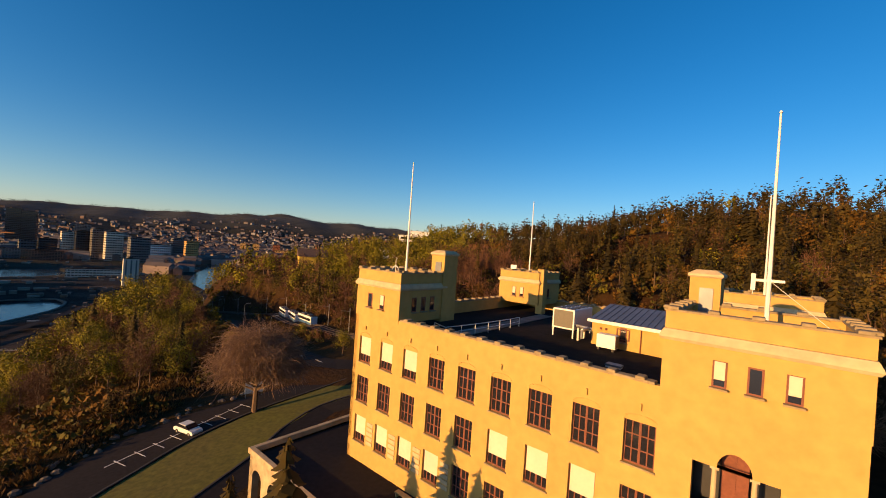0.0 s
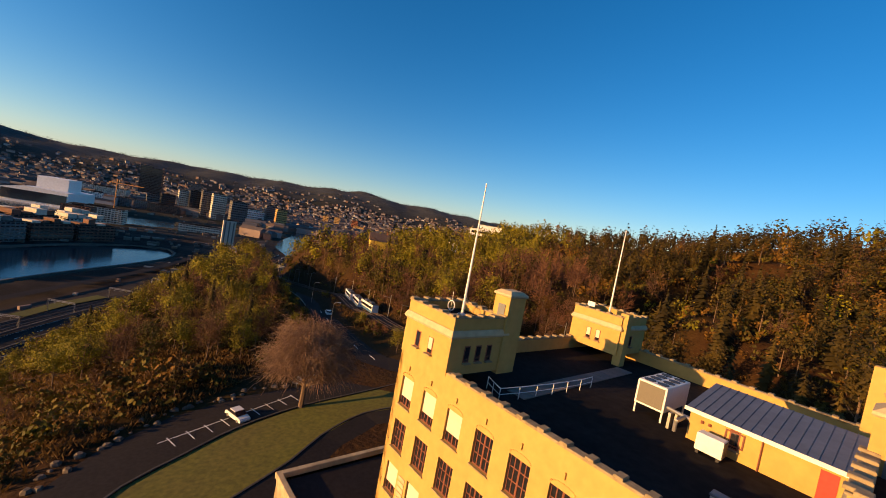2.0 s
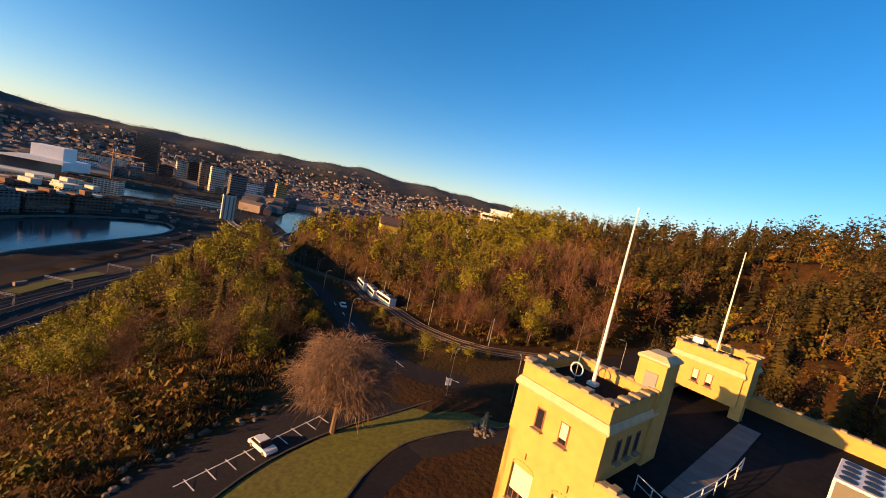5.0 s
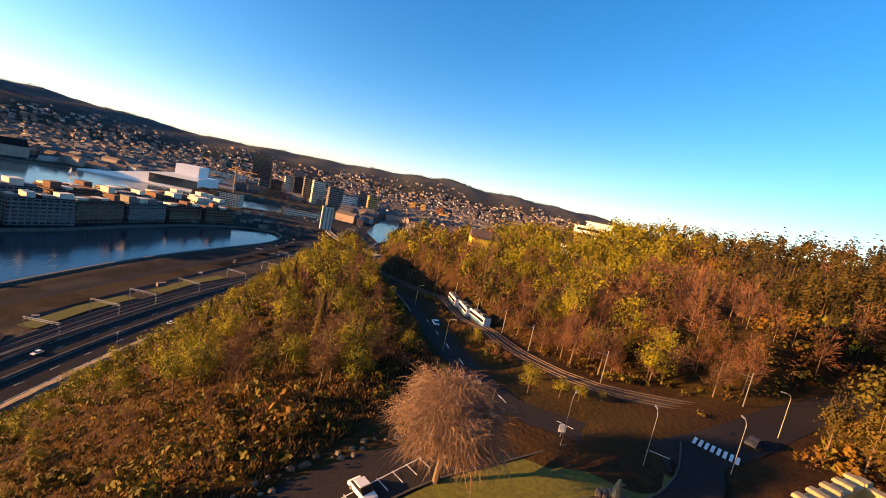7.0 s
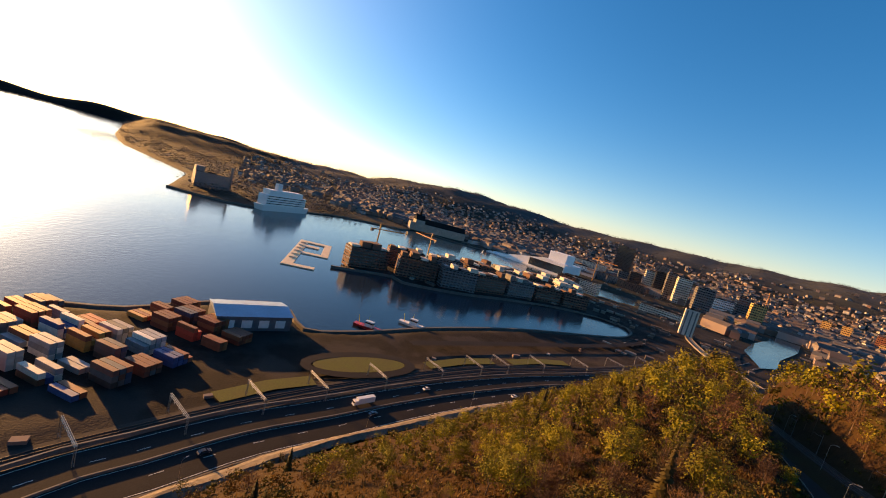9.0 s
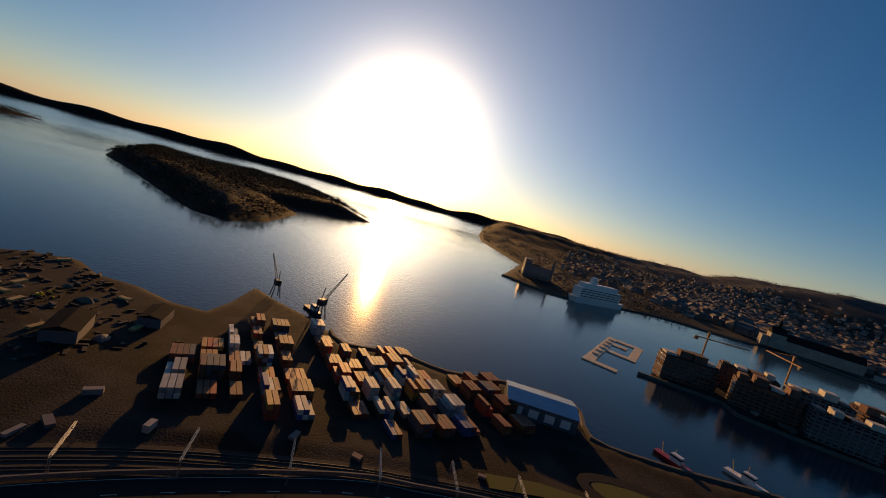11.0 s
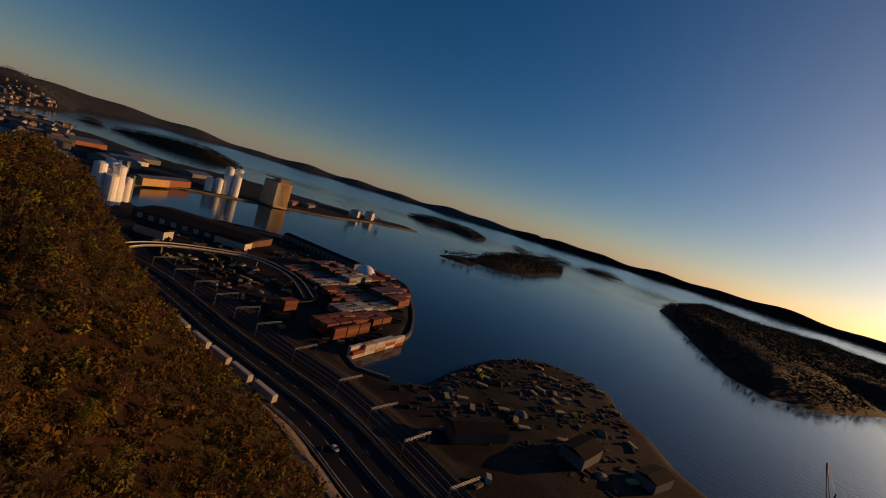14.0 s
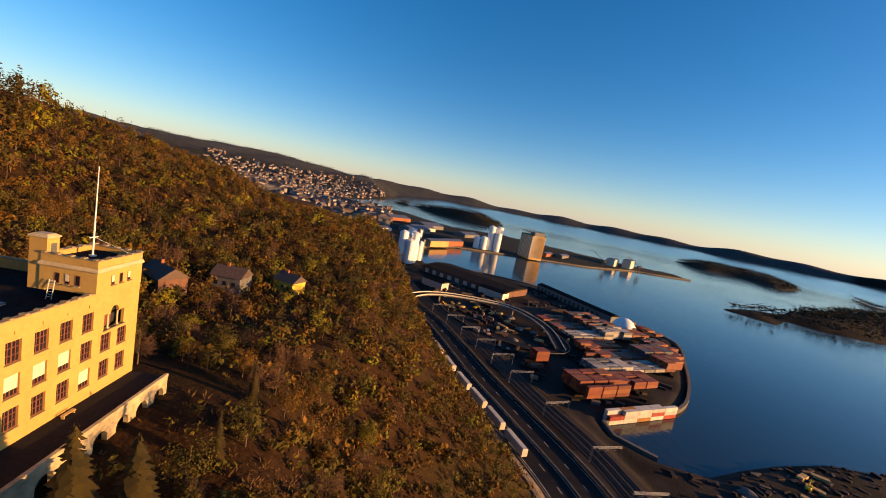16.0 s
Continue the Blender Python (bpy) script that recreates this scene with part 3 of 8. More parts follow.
def window_meshes(w, h, cols, rows, glass_at=0.05):
    """Frame, pane, blind, sill and the glazing bars of one window, each bar with its place."""
    t = 0.09
    loop = lambda x, z, y: [(-x, y, -z), (x, y, -z), (x, y, z), (-x, y, z)]
    a, b = w / 2, h / 2
    fr = Shape().loft([loop(a - t, b - t, 0.1), loop(a - t, b - t, 0), loop(a, b, 0), loop(a, b, 0.1), loop(a - t, b - t, 0.1)], caps=False)
    bars = []
    for wide in sorted({0.07 if cols == 4 and i == 2 else 0.035 for i in range(1, cols)}):
        m = Shape().box(-wide, wide, 0.01, 0.09, -b + t, b - t).mesh("glazing_bar", FRAME)
        bars += [(m, -a + w * i / cols, 0) for i in range(1, cols) if wide == (0.07 if cols == 4 and i == 2 else 0.035)]
    if rows > 1:
        m = Shape().box(-a + t, a - t, 0.02, 0.08, -0.035, 0.035).mesh("glazing_bar", FRAME)
        bars += [(m, 0, -b + h * i / rows) for i in range(1, rows)]
    sill = Shape().box(-a - 0.08, a + 0.08, -0.3, 0.0, -b - 0.1, -b).mesh("window_sill", COPING)
    gl = Shape().box(-a + t, a - t, glass_at, glass_at + 0.02, -b + t, b - t)
    bl = Shape().box(-a + t, a - t, -0.03, -0.01, -b + h * 0.3, b - 0.03)
    return fr.welded().mesh("window", FRAME), gl.mesh("pane", GLASS), bl.mesh("blind", BLIND), sill, bars


BIG, SMALL = window_meshes(WIN_W, WIN_H, 4, 3), window_meshes(0.66, 1.4, 1, 1, 0.005)


def put_window(parent, kind, m, blind=False):
    w = part("window", kind[0], FRAME, parent, "red-brown timber window with glazing bars" if not blind else "timber window with a cream blind drawn down")
    w.matrix_basis = m
    part("pane", kind[1], GLASS, w)
    part("window_sill", kind[3], COPING, w)
    for bar, x, z in kind[4]:
        part("glazing_bar", bar, FRAME, w, m=pose(x, 0, z))
    if blind:
        part("blind", kind[2], BLIND, w, "cream roller blind")
    return w


COLS = [1.75 + 3.2 * i for i in range(9)]
front_holes = [(x - WIN_W / 2, x + WIN_W / 2, z - WIN_H / 2, z + WIN_H / 2) for x in COLS for z in ROWS_Z]
front_holes += [(x - WIN_W / 2, x + WIN_W / 2, z - WIN_H / 2, z + WIN_H / 2) for x in (30.6, 33.6) for z in ROWS_Z[1:]]
LOGGIA = (30.05, 33.75, 88.1, 90.4)
front_holes.append(LOGGIA)
front_holes.append((31.15, 32.65, 90.4, 91.6))
part("front_wall", pierced_wall(LONG, BASE, PARAPET, front_holes), STUCCO, school, "ochre rendered front wall with rows of window openings")
for ci, x in enumerate(COLS):
    for ri, z in enumerate(ROWS_Z):
        blind = (ri == 0 and ci < 3) or (ri == 1 and ci in (5, 6, 7)) or (ri == 2 and ci in (0, 1, 2, 3, 8))
        put_window(school, BIG, pose(x, 0.2, z), blind)
for x in (30.6, 33.6):
    for z in ROWS_Z[1:]:
        put_window(school, BIG, pose(x, 0.2, z))
# the side towards the city
SIDE_COLS = [2.0 + 3.2 * i for i in range(10)]
side_holes = [(y - WIN_W / 2, y + WIN_W / 2, z - WIN_H / 2, z + WIN_H / 2) for y in SIDE_COLS for z in ROWS_Z]
part("side_wall", pierced_wall(DEEP, BASE, PARAPET, side_holes), STUCCO, school, m=pose(0, DEEP, 0, 0, 0, -90))
for y in SIDE_COLS:
    for ri, z in enumerate(ROWS_Z):
        put_window(school, BIG, pose(0.2, DEEP - y, z, 0, 0, -90), ri == 2 and int(y) % 2 == 0)
part("back_wall", Shape().box(0.45, LONG, DEEP - 0.45, DEEP, BASE, PARAPET), STUCCO, school)
part("far_side_wall", Shape().box(LONG - 0.45, LONG, 0.45, DEEP - 0.45, BASE, PARAPET), STUCCO, school)
part("roof_deck", Shape().box(0.45, LONG - 0.45, 0.45, DEEP - 0.45, DECK - 0.3, DECK), ROOFING, school, "flat black felt roof")
# solid dark block stands for the unlit rooms
part("room_shade", Shape().box(1.6, LONG - 1.6, 1.6, DEEP - 1.6, BASE, DECK - 0.35), DARK, school, "dark block painting the shade of the rooms behind the windows")
# coping with its small raised blocks
for a, b, y0, y1 in ((6.6, 28.0, -0.12, 0.55), (6.6, 28.0, DEEP - 0.55, DEEP + 0.12)):
    part("coping", Shape().box(a, b, y0, y1, PARAPET, PARAPET + 0.16, 0.04), COPING, school, "weathered stone parapet coping")
for x0, x1 in ((-0.12, 0.55), (LONG - 0.55, LONG + 0.12)):
    part("coping", Shape().box(x0, x1, 6.9, DEEP - 6.9, PARAPET, PARAPET + 0.16, 0.04), COPING, school, "weathered stone parapet coping")
block = Shape().box(-0.26, 0.26, -0.16, 0.58, 0, 0.16, 0.04).mesh("coping_block", COPING)
for i in range(13):
    part("coping_block", block, COPING, school, m=pose(7.4 + i * 1.65, 0, PARAPET + 0.16))
for i in range(13):
    part("coping_block", block, COPING, school, m=pose(7.4 + i * 1.65, DEEP - 0.4, PARAPET + 0.16))
for i in range(13):
    part("coping_block", block, COPING, school, m=pose(0, 7.3 + i * 1.65, PARAPET + 0.16, 0, 0, -90))


def tower(x0, x1, y0, y1, windows, turret):
    """A corner tower that rises from the roof: wall, moulded cornice, parapet, blocks and its own felt roof."""
    w, d = x1 - x0, y1 - y0
    t = part("tower", Shape().box(x0 - 0.04, x1 + 0.04, y0 - 0.04, y1 + 0.04, PARAPET - 0.3, TOP - 1.6), STUCCO, school, "square ochre corner tower")
    band = Shape()
    grow = lambda e, z: [(x0 - e, y0 - e, z), (x1 + e, y0 - e, z), (x1 + e, y1 + e, z), (x0 - e, y1 + e, z)]
    band.loft([grow(0.14, TOP - 1.62), grow(0.24, TOP - 1.45), grow(0.2, TOP - 1.3), grow(0.05, TOP - 1.0)])
    part("cornice", band, CORNICE, t, "pale moulded cornice")
    for a, b, c, e in ((x0, x1, y0, y0 + 0.4), (x0, x1, y1 - 0.4, y1), (x0, x0 + 0.4, y0 + 0.4, y1 - 0.4), (x1 - 0.4, x1, y0 + 0.4, y1 - 0.4)):
        part("parapet", Shape().box(a, b, c, e, TOP - 0.98, TOP), STUCCO, t)
    for a, b, c, e in ((x0, x1, y0, y0 + 0.5), (x0, x1, y1 - 0.5, y1), (x0, x0 + 0.5, y0 + 0.5, y1 - 0.5), (x1 - 0.5, x1, y0 + 0.5, y1 - 0.5)):
        part("coping", Shape().box(a - 0.08, b + 0.08, c - (0.08 if e - c < 1 else -0.08), e + (0.08 if e - c < 1 else -0.08), TOP, TOP + 0.12, 0.03), COPING, t)
    for k in range(5):
        px = x0 + 0.4 + (w - 0.8) * k / 4
        for py in (y0 - 0.02, y1 - 0.42):
            part("coping_block", block, COPING, t, m=pose(px, py, TOP + 0.12))
        py = y0 + 0.4 + (d - 0.8) * k / 4
        for px in (x0 - 0.02, x1 - 0.42):
            part("coping_block", block, COPING, t, m=pose(px, py, TOP + 0.12, 0, 0, -90))
    part("tower_roof", Shape().box(x0 + 0.4, x1 - 0.4, y0 + 0.4, y1 - 0.4, TOP - 0.96, TOP - 0.7), ROOFING, t, "grey-black felt tower roof")
    for wx, wy, turn in windows:
        put_window(t, SMALL, pose(wx, wy, TOP - 3.0, 0, 0, turn), int(wx * 7 + wy) % 3 == 0)
    if turret:
        tx, ty = turret
        part("stair_turret", Shape().box(tx, tx + 1.8, ty, ty + 2.2, TOP - 5.0, TOP + 1.9), STUCCO, t, "ochre stair turret with a door")
        g = lambda e, z: [(tx - e, ty - e, z), (tx + 1.8 + e, ty - e, z), (tx + 1.8 + e, ty + 2.2 + e, z), (tx - e, ty + 2.2 + e, z)]
        part("turret_cap", Shape().loft([g(0.05, TOP + 1.9), g(0.14, TOP + 2.0), g(0.12, TOP + 2.15), g(-0.25, TOP + 2.4), g(-0.3, TOP + 2.43)]), CORNICE, t, "pale moulded cap")
        part("turret_door", Shape().box(tx + 0.6, tx + 1.4, ty - 0.06, ty - 0.01, TOP - 0.7, TOP + 1.2), SHEET, t, "grey metal door")
    return t


tower(0, 6.3, 0, 6.4, [(2.1, -0.07, 0), (3.9, -0.07, 0), (6.37, 1.9, 90), (6.37, 3.2, 90), (6.37, 4.5, 90), (-0.07, 2.2, -90), (-0.07, 4.2, -90)], (4.7, 5.9))
tower(28.3, LONG, 0, 7.2, [(31.0, -0.07, 0), (32.5, -0.07, 0), (34.0, -0.07, 0), (28.23, 2.4, -90), (28.23, 3.7, -90), (28.23, 5.0, -90)], (28.4, 6.6))
tower(0, 6.6, 27.4, DEEP, [(2.6, 27.33, 0), (3.9, 27.33, 0), (6.67, 30.5, 90), (-0.07, 30.5, -90)], None)
tower(28.4, LONG, 27.4, DEEP, [(31.0, 27.33, 0), (33.0, 27.33, 0)], None)
part("chimney", Shape().box(6.2, 7.2, 27.6, 28.8, DECK, TOP + 0.6, 0.06), STUCCO, school)
part("chimney", Shape().box(27.4, 28.5, 27.6, 28.8, DECK, TOP + 2.2, 0.06), STUCCO, school)

# loggia of the front tower: dark sheet painting the recess's shade, columns, arch head, balustrade
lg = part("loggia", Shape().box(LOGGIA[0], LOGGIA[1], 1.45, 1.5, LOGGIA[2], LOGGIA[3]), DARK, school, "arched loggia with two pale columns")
arch = Shape()
ax, az, ar = 31.9, 90.4, 0.75
pts = [(ax + ar * math.cos(math.pi * i / 12), az + ar * 1.25 * math.sin(math.pi * i / 12)) for i in range(13)]
for (xa, za), (xb, zb) in zip(pts[:-1], pts[1:]):
    arch.add([(xa, -0.01, za), (xb, -0.01, zb), (xb, -0.01, 91.62), (xa, -0.01, 91.62),
              (xa, 0.4, za), (xb, 0.4, zb)], [(0, 3, 2, 1), (0, 1, 5, 4)])
part("arch_head", arch.welded(), STUCCO, lg)
for x in (31.05, 32.75):
    part("column", Shape().drum(x, 0.25, 88.1, 90.25, 0.14, 0.12).box(x - 0.2, x + 0.2, 0.05, 0.45, 90.25, 90.4).box(x - 0.2, x + 0.2, 0.05, 0.45, 88.05, 88.2), CORNICE, lg, "pale stone column")
part("loggia_sill", Shape().box(29.9, 33.9, -0.25, 0.3, 87.95, 88.1, 0.03), COPING, lg)
part("loggia_door", Shape().box(31.3, 32.5, 0.95, 1.05, 88.1, 91.1).box(31.85, 31.95, 0.9, 0.96, 88.1, 91.1).box(31.3, 32.5, 0.9, 0.96, 89.9, 90.0), FRAME, lg, "red-brown glazed door")
hood = Shape()
for i in range(9):
    a = math.pi * i / 8
    hood.box(-0.85 * math.cos(a) - 0.06, -0.85 * math.cos(a) + 0.06, -0.05, 0.0, 0.28 * math.sin(a), 0.28 * math.sin(a) + 0.05)
hood.box(-0.04, 0.04, -0.12, 0, 0.6, 1.0)
hm = hood.mesh("window_hood", STUCCO)
for x in COLS:
    part("window_hood", hm, STUCCO, school, m=pose(x, -0.01, ROWS_Z[0] + WIN_H / 2 + 0.12))
relief = Shape()
for i in range(5):
    relief.box(-0.45, 0.45, -0.05, 0, -1.1 + i * 0.46, -0.75 + i * 0.46, 0.04)
rm = relief.mesh("carved_panel", CORNICE)
for i in range(4):
    part("carved_panel", rm, CORNICE, school, "pale carved panel between the low windows", m=pose(COLS[i] + 1.6, -0.01, ROWS_Z[2]))

# plinth terrace with its arched wall
TERR = 79.0
terrace = thing("terrace", "stone terrace with round-arched openings along its outer wall", "terrace", pose(-9.6, 46.0, 0, 0, 0, E_ANGLE))


def arcade(length, z0, z1, n):
    s = Shape()
    pitch = length / n
    rad, spring = pitch * 0.3, z1 - 1.2 - pitch * 0.3
    for i in range(n):
        x0, c = i * pitch, i * pitch + pitch / 2
        s.box(x0, c - rad, 0, 0.7, z0, z1).box(c + rad, x0 + pitch, 0, 0.7, z0, z1)
        pts = [(c + rad * math.cos(math.pi * j / 10), spring + rad * math.sin(math.pi * j / 10)) for j in range(11)]
        for (xa, za), (xb, zb) in zip(pts[:-1], pts[1:]):
            s.add([(xa, 0, za), (xb, 0, zb), (xb, 0, z1), (xa, 0, z1), (xa, 0.7, za), (xb, 0.7, zb), (xb, 0.7, z1), (xa, 0.7, z1)],
                  [(0, 3, 2, 1), (4, 5, 6, 7), (0, 1, 5, 4), (2, 3, 7, 6)])
    return s.welded()


part("arcade", arcade(13.0, 69, TERR, 4), STONE, terrace, "rubble stone wall with round arches", pose(-6.5, -7.0, 0))
part("arcade", arcade(21.0, 69, TERR, 6), STONE, terrace, "rubble stone wall with round arches", pose(-6.5, 14.0, 0, 0, 0, -90))
part("arcade", arcade(30.0, 69, TERR, 8), STONE, terrace, "rubble stone wall with round arches", pose(6.5, -5.6, 0))
part("paving", Shape().box(-6.5, 0, -6.3, 14, TERR - 0.3, TERR).box(0, 6.4, -6.3, 0, TERR - 0.3, TERR).box(6.4, 36.4, -4.9, 0, TERR - 0.3, TERR), ASPHALT, terrace, "dark terrace paving")
low = Shape().box(-6.7, 6.6, -7.15, -6.6, TERR, TERR + 0.55, 0.05).box(-6.7, -6.15, -6.6, 14, TERR, TERR + 0.55, 0.05).box(6.6, 36.4, -5.75, -5.2, TERR, TERR + 0.55, 0.05)
part("balustrade", low, STONE, terrace, "low stone parapet")
# dark blocks put the shade of the arcade behind its arches
part("inner_wall", Shape().box(-5.0, -0.3, -5.5, 14, 69, TERR - 0.4).box(-0.3, 36, -4.0, -0.3, 69, TERR - 0.4), DARK, terrace, "dark blocks painting the arcade's shade behind the arches")
PINE = surface("pale_timber", (0.45, 0.3, 0.12), 0.7, 5, 0.15, 0.5, 0.2)
SCHOOL_M = pose(-9.6, 46.0, 0, 0, 0, E_ANGLE)
for x, y in ((9.5, -1.0), (24.0, -1.0)):
    b = thing("bench", "pale timber bench against the ochre wall", "bench", SCHOOL_M @ pose(x, y, TERR), "terrace benches")
    part("seat", Shape().box(-0.9, 0.9, -0.25, 0.25, 0.4, 0.48, 0.01), PINE, b)
    for k in (-0.75, 0.75):
        part("leg", Shape().box(k - 0.05, k + 0.05, -0.2, 0.2, 0, 0.4), PINE, b)

# ---- things on the roof ----
def flagpole(x, y, z, tall, label):
    p = thing("flagpole", label, "flagpole", SCHOOL_M @ pose(x, y, z), "flagpoles")
    part("pole", Shape().tube((0, 0, 0), (0, 0, tall), 0.13, 8, 0.05), WHITE, p)
    part("base", Shape().box(-0.3, 0.3, -0.3, 0.3, 0, 0.25, 0.04), WHITE, p)
    part("finial", Shape().drum(0, 0, tall, tall + 0.15, 0.1, 0.03), WHITE, p)
    return p


flagpole(3.1, 3.7, TOP - 0.7, 12.1, "tall white flagpole on the tower roof")
fp = flagpole(32.7, 4.2, TOP - 0.7, 12.6, "tall white flagpole with a braced bracket on the tower roof")
part("bracket", Shape().box(-0.7, 0.7, -0.06, 0.06, 2.7, 2.85).tube((0, 0, 2.8), (2.6, -3.2, 0.6), 0.015, 4), WHITE, fp)
flagpole(3.1, 30.8, TOP - 0.7, 11.6, "tall white flagpole on the rear tower roof")
flagpole(32.0, 30.8, TOP - 0.7, 11.6, "white flagpole on the rear tower roof")
ring = Shape()
for i in range(18):
    a, b = 2 * math.pi * i / 18, 2 * math.pi * (i + 1) / 18
    ring.tube((0.45 * math.cos(a), 0, 0.7 + 0.45 * math.sin(a)), (0.45 * math.cos(b), 0, 0.7 + 0.45 * math.sin(b)), 0.05, 5)
ant = thing("ring_antenna", "white ring antenna on a short rod on the tower roof", "antenna", SCHOOL_M @ pose(2.0, 3.2, TOP - 0.7))
part("ring", ring, WHITE, ant)
part("rod", Shape().tube((0, 0, 0), (0, 0, 2.0), 0.03, 5), STEEL, ant)
dish = thing("antenna_panel", "white panel antenna on the rear tower", "antenna", SCHOOL_M @ pose(1.8, 28.2, TOP))
part("panel", Shape().box(-0.5, 0.5, -0.08, 0.08, 0.3, 0.9, 0.03), WHITE, dish)
part("stem", Shape().tube((0, 0, 0), (0, 0, 0.3), 0.05, 6), STEEL, dish)
mast = thing("mobile_antenna", "white mobile antenna beside the flagpole", "antenna", SCHOOL_M @ pose(31.0, 29.6, TOP - 0.7))
part("panel", Shape().box(-0.2, 0.2, -0.15, 0.15, 1.2, 3.0, 0.03), WHITE, mast)
part("stem", Shape().tube((0, 0, 0), (0, 0, 1.2), 0.06, 6), STEEL, mast)

hut = thing("roof_hut", "ochre plant hut with a grey metal roof on the flat roof", "hut", SCHOOL_M @ pose(19.0, 14.9, DECK))
part("wall", Shape().box(0, 9.5, 0, 6.0, 0, 2.5), STUCCO, hut)
part("roof", Shape().add([(-0.3, -0.35, 2.5), (9.8, -0.35, 2.5), (9.8, 6.3, 3.6), (-0.3, 6.3, 3.6), (-0.3, -0.35, 2.35), (9.8, -0.35, 2.35), (9.8, 6.3, 3.45), (-0.3, 6.3, 3.45)],
     [(0, 1, 2, 3), (7, 6, 5, 4), (4, 5, 1, 0), (5, 6, 2, 1), (6, 7, 3, 2), (7, 4, 0, 3)]), SHEET, hut, "standing-seam grey metal roof")
seam = Shape().add([(-0.02, -0.35, 2.5), (0.02, -0.35, 2.5), (0.02, 6.3, 3.6), (-0.02, 6.3, 3.6), (-0.02, -0.35, 2.56), (0.02, -0.35, 2.56), (0.02, 6.3, 3.66), (-0.02, 6.3, 3.66)],
                   [(4, 5, 6, 7), (0, 1, 5, 4), (1, 2, 6, 5), (3, 0, 4, 7)]).mesh("seam", SHEET)
for i in range(16):
    part("seam", seam, SHEET, hut, m=pose(0.2 + i * 0.6, 0, 0))
part("fascia", Shape().box(-0.35, 9.85, -0.45, -0.35, 2.25, 2.55), WHITE, hut, "white fascia board")
put_window(hut, SMALL, pose(3.0, -0.02, 1.4))
part("window_guard", Shape().box(2.4, 3.6, -0.1, -0.04, 0.9, 1.0).box(2.4, 3.6, -0.1, -0.04, 1.9, 2.0).box(2.4, 2.5, -0.1, -0.04, 1.0, 1.9).box(3.5, 3.6, -0.1, -0.04, 1.0, 1.9), FRAME, hut)
part("downpipe", Shape().tube((4.6, -0.1, 0), (4.6, -0.1, 2.3), 0.05, 6), FRAME, hut)
part("door", Shape().box(7.6, 8.5, -0.06, -0.01, 0, 2.0), surface("red_door", (0.35, 0.04, 0.03), 0.6, 4, 0.1), hut, "red door")
for vx in (0.9, 1.4):
    part("vent", Shape().drum(vx, -0.04, 1.6, 1.8, 0.12, 0.12, 8), FRAME, hut)

chiller = thing("air_cooler", "large white air cooler on legs with six black fans on top", "air conditioner", SCHOOL_M @ pose(14.6, 15.2, DECK))
part("casing", Shape().box(0, 2.4, 0, 5.2, 0.9, 3.0, 0.05), WHITE, chiller)
part("grille", Shape().box(0.15, 2.25, -0.03, 0.0, 1.05, 2.85), surface("fin_grille", (0.12, 0.11, 0.09), 0.6, 30, 0.3), chiller, "dark finned grille")
for ix in range(2):
    for iy in range(4):
        part("fan", Shape().drum(0.65 + ix * 1.1, 0.75 + iy * 1.22, 3.0, 3.06, 0.46, 0.46, 14), DARK, chiller, "black round fan")
for x, y in ((0.1, 0.1), (2.3, 0.1), (0.1, 5.1), (2.3, 5.1)):
    part("leg", Shape().box(x - 0.06, x + 0.06, y - 0.06, y + 0.06, 0, 0.9), WHITE, chiller)
unit = thing("heat_pump", "white box heat pump on the flat roof with a dark end", "air conditioner", SCHOOL_M @ pose(20.2, 12.9, DECK))
part("casing", Shape().box(0, 1.7, 0, 1.0, 0.25, 1.5, 0.05), WHITE, unit)
part("fan_grille", Shape().box(1.7, 1.76, 0.08, 0.92, 0.35, 1.4), DARK, unit)
part("feet", Shape().box(0.1, 0.3, 0, 1, 0, 0.25).box(1.4, 1.6, 0, 1, 0, 0.25), DARK, unit)
duct = thing("duct_pipe", "silver duct pipes between cooler and hut", "pipe", SCHOOL_M @ pose(17.0, 15.7, DECK))
part("pipe", Shape().tube((0, 0, 1.4), (2.2, -0.6, 1.4), 0.16, 8).tube((1.6, -0.6, 1.4), (1.6, -2.4, 1.4), 0.16, 8).tube((1.6, -2.4, 1.45), (1.6, -2.4, 0.6), 0.14, 8), STEEL, duct)
part("pipe", Shape().tube((0, 1.0, 1.0), (2.2, 1.0, 1.0), 0.16, 8), STEEL, duct)
part("foot", Shape().box(0.5, 0.7, -0.8, -0.2, 0, 1.3).box(0.5, 0.7, 0.8, 1.2, 0, 0.9), STEEL, duct)
rail = thing("roof_railing", "white tubular railing along the roof walkway", "railing", SCHOOL_M @ pose(7.0, 4.4, DECK))
path_r = [(0, 0), (1.1, -0.5), (2.2, -0.9), (2.5, 1.2), (2.7, 3.3), (2.9, 5.4), (3.0, 7.5), (3.1, 9.6), (3.0, 11.8)]
for x, y in path_r:
    part("post", Shape().tube((x, y, 0), (x, y, 1.05), 0.035, 6), WHITE, rail)
for (xa, ya), (xb, yb) in zip(path_r[:-1], path_r[1:]):
    part("bar", Shape().tube((xa, ya, 1.05), (xb, yb, 1.05), 0.035, 6).tube((xa, ya, 0.55), (xb, yb, 0.55), 0.025, 6), WHITE, rail)
walkway = thing("roof_walkway", "pale grey walkway boards across the felt roof", "walkway", SCHOOL_M @ pose(8.9, 6.0, DECK))
for i in range(13):
    part("board", Shape().box(-0.9, 0.9, 0, 1.55, 0.02, 0.1, 0.01), CONCRETE, walkway, m=pose(-0.05 * i, 1.62 * i, 0, 0, 0, 2))
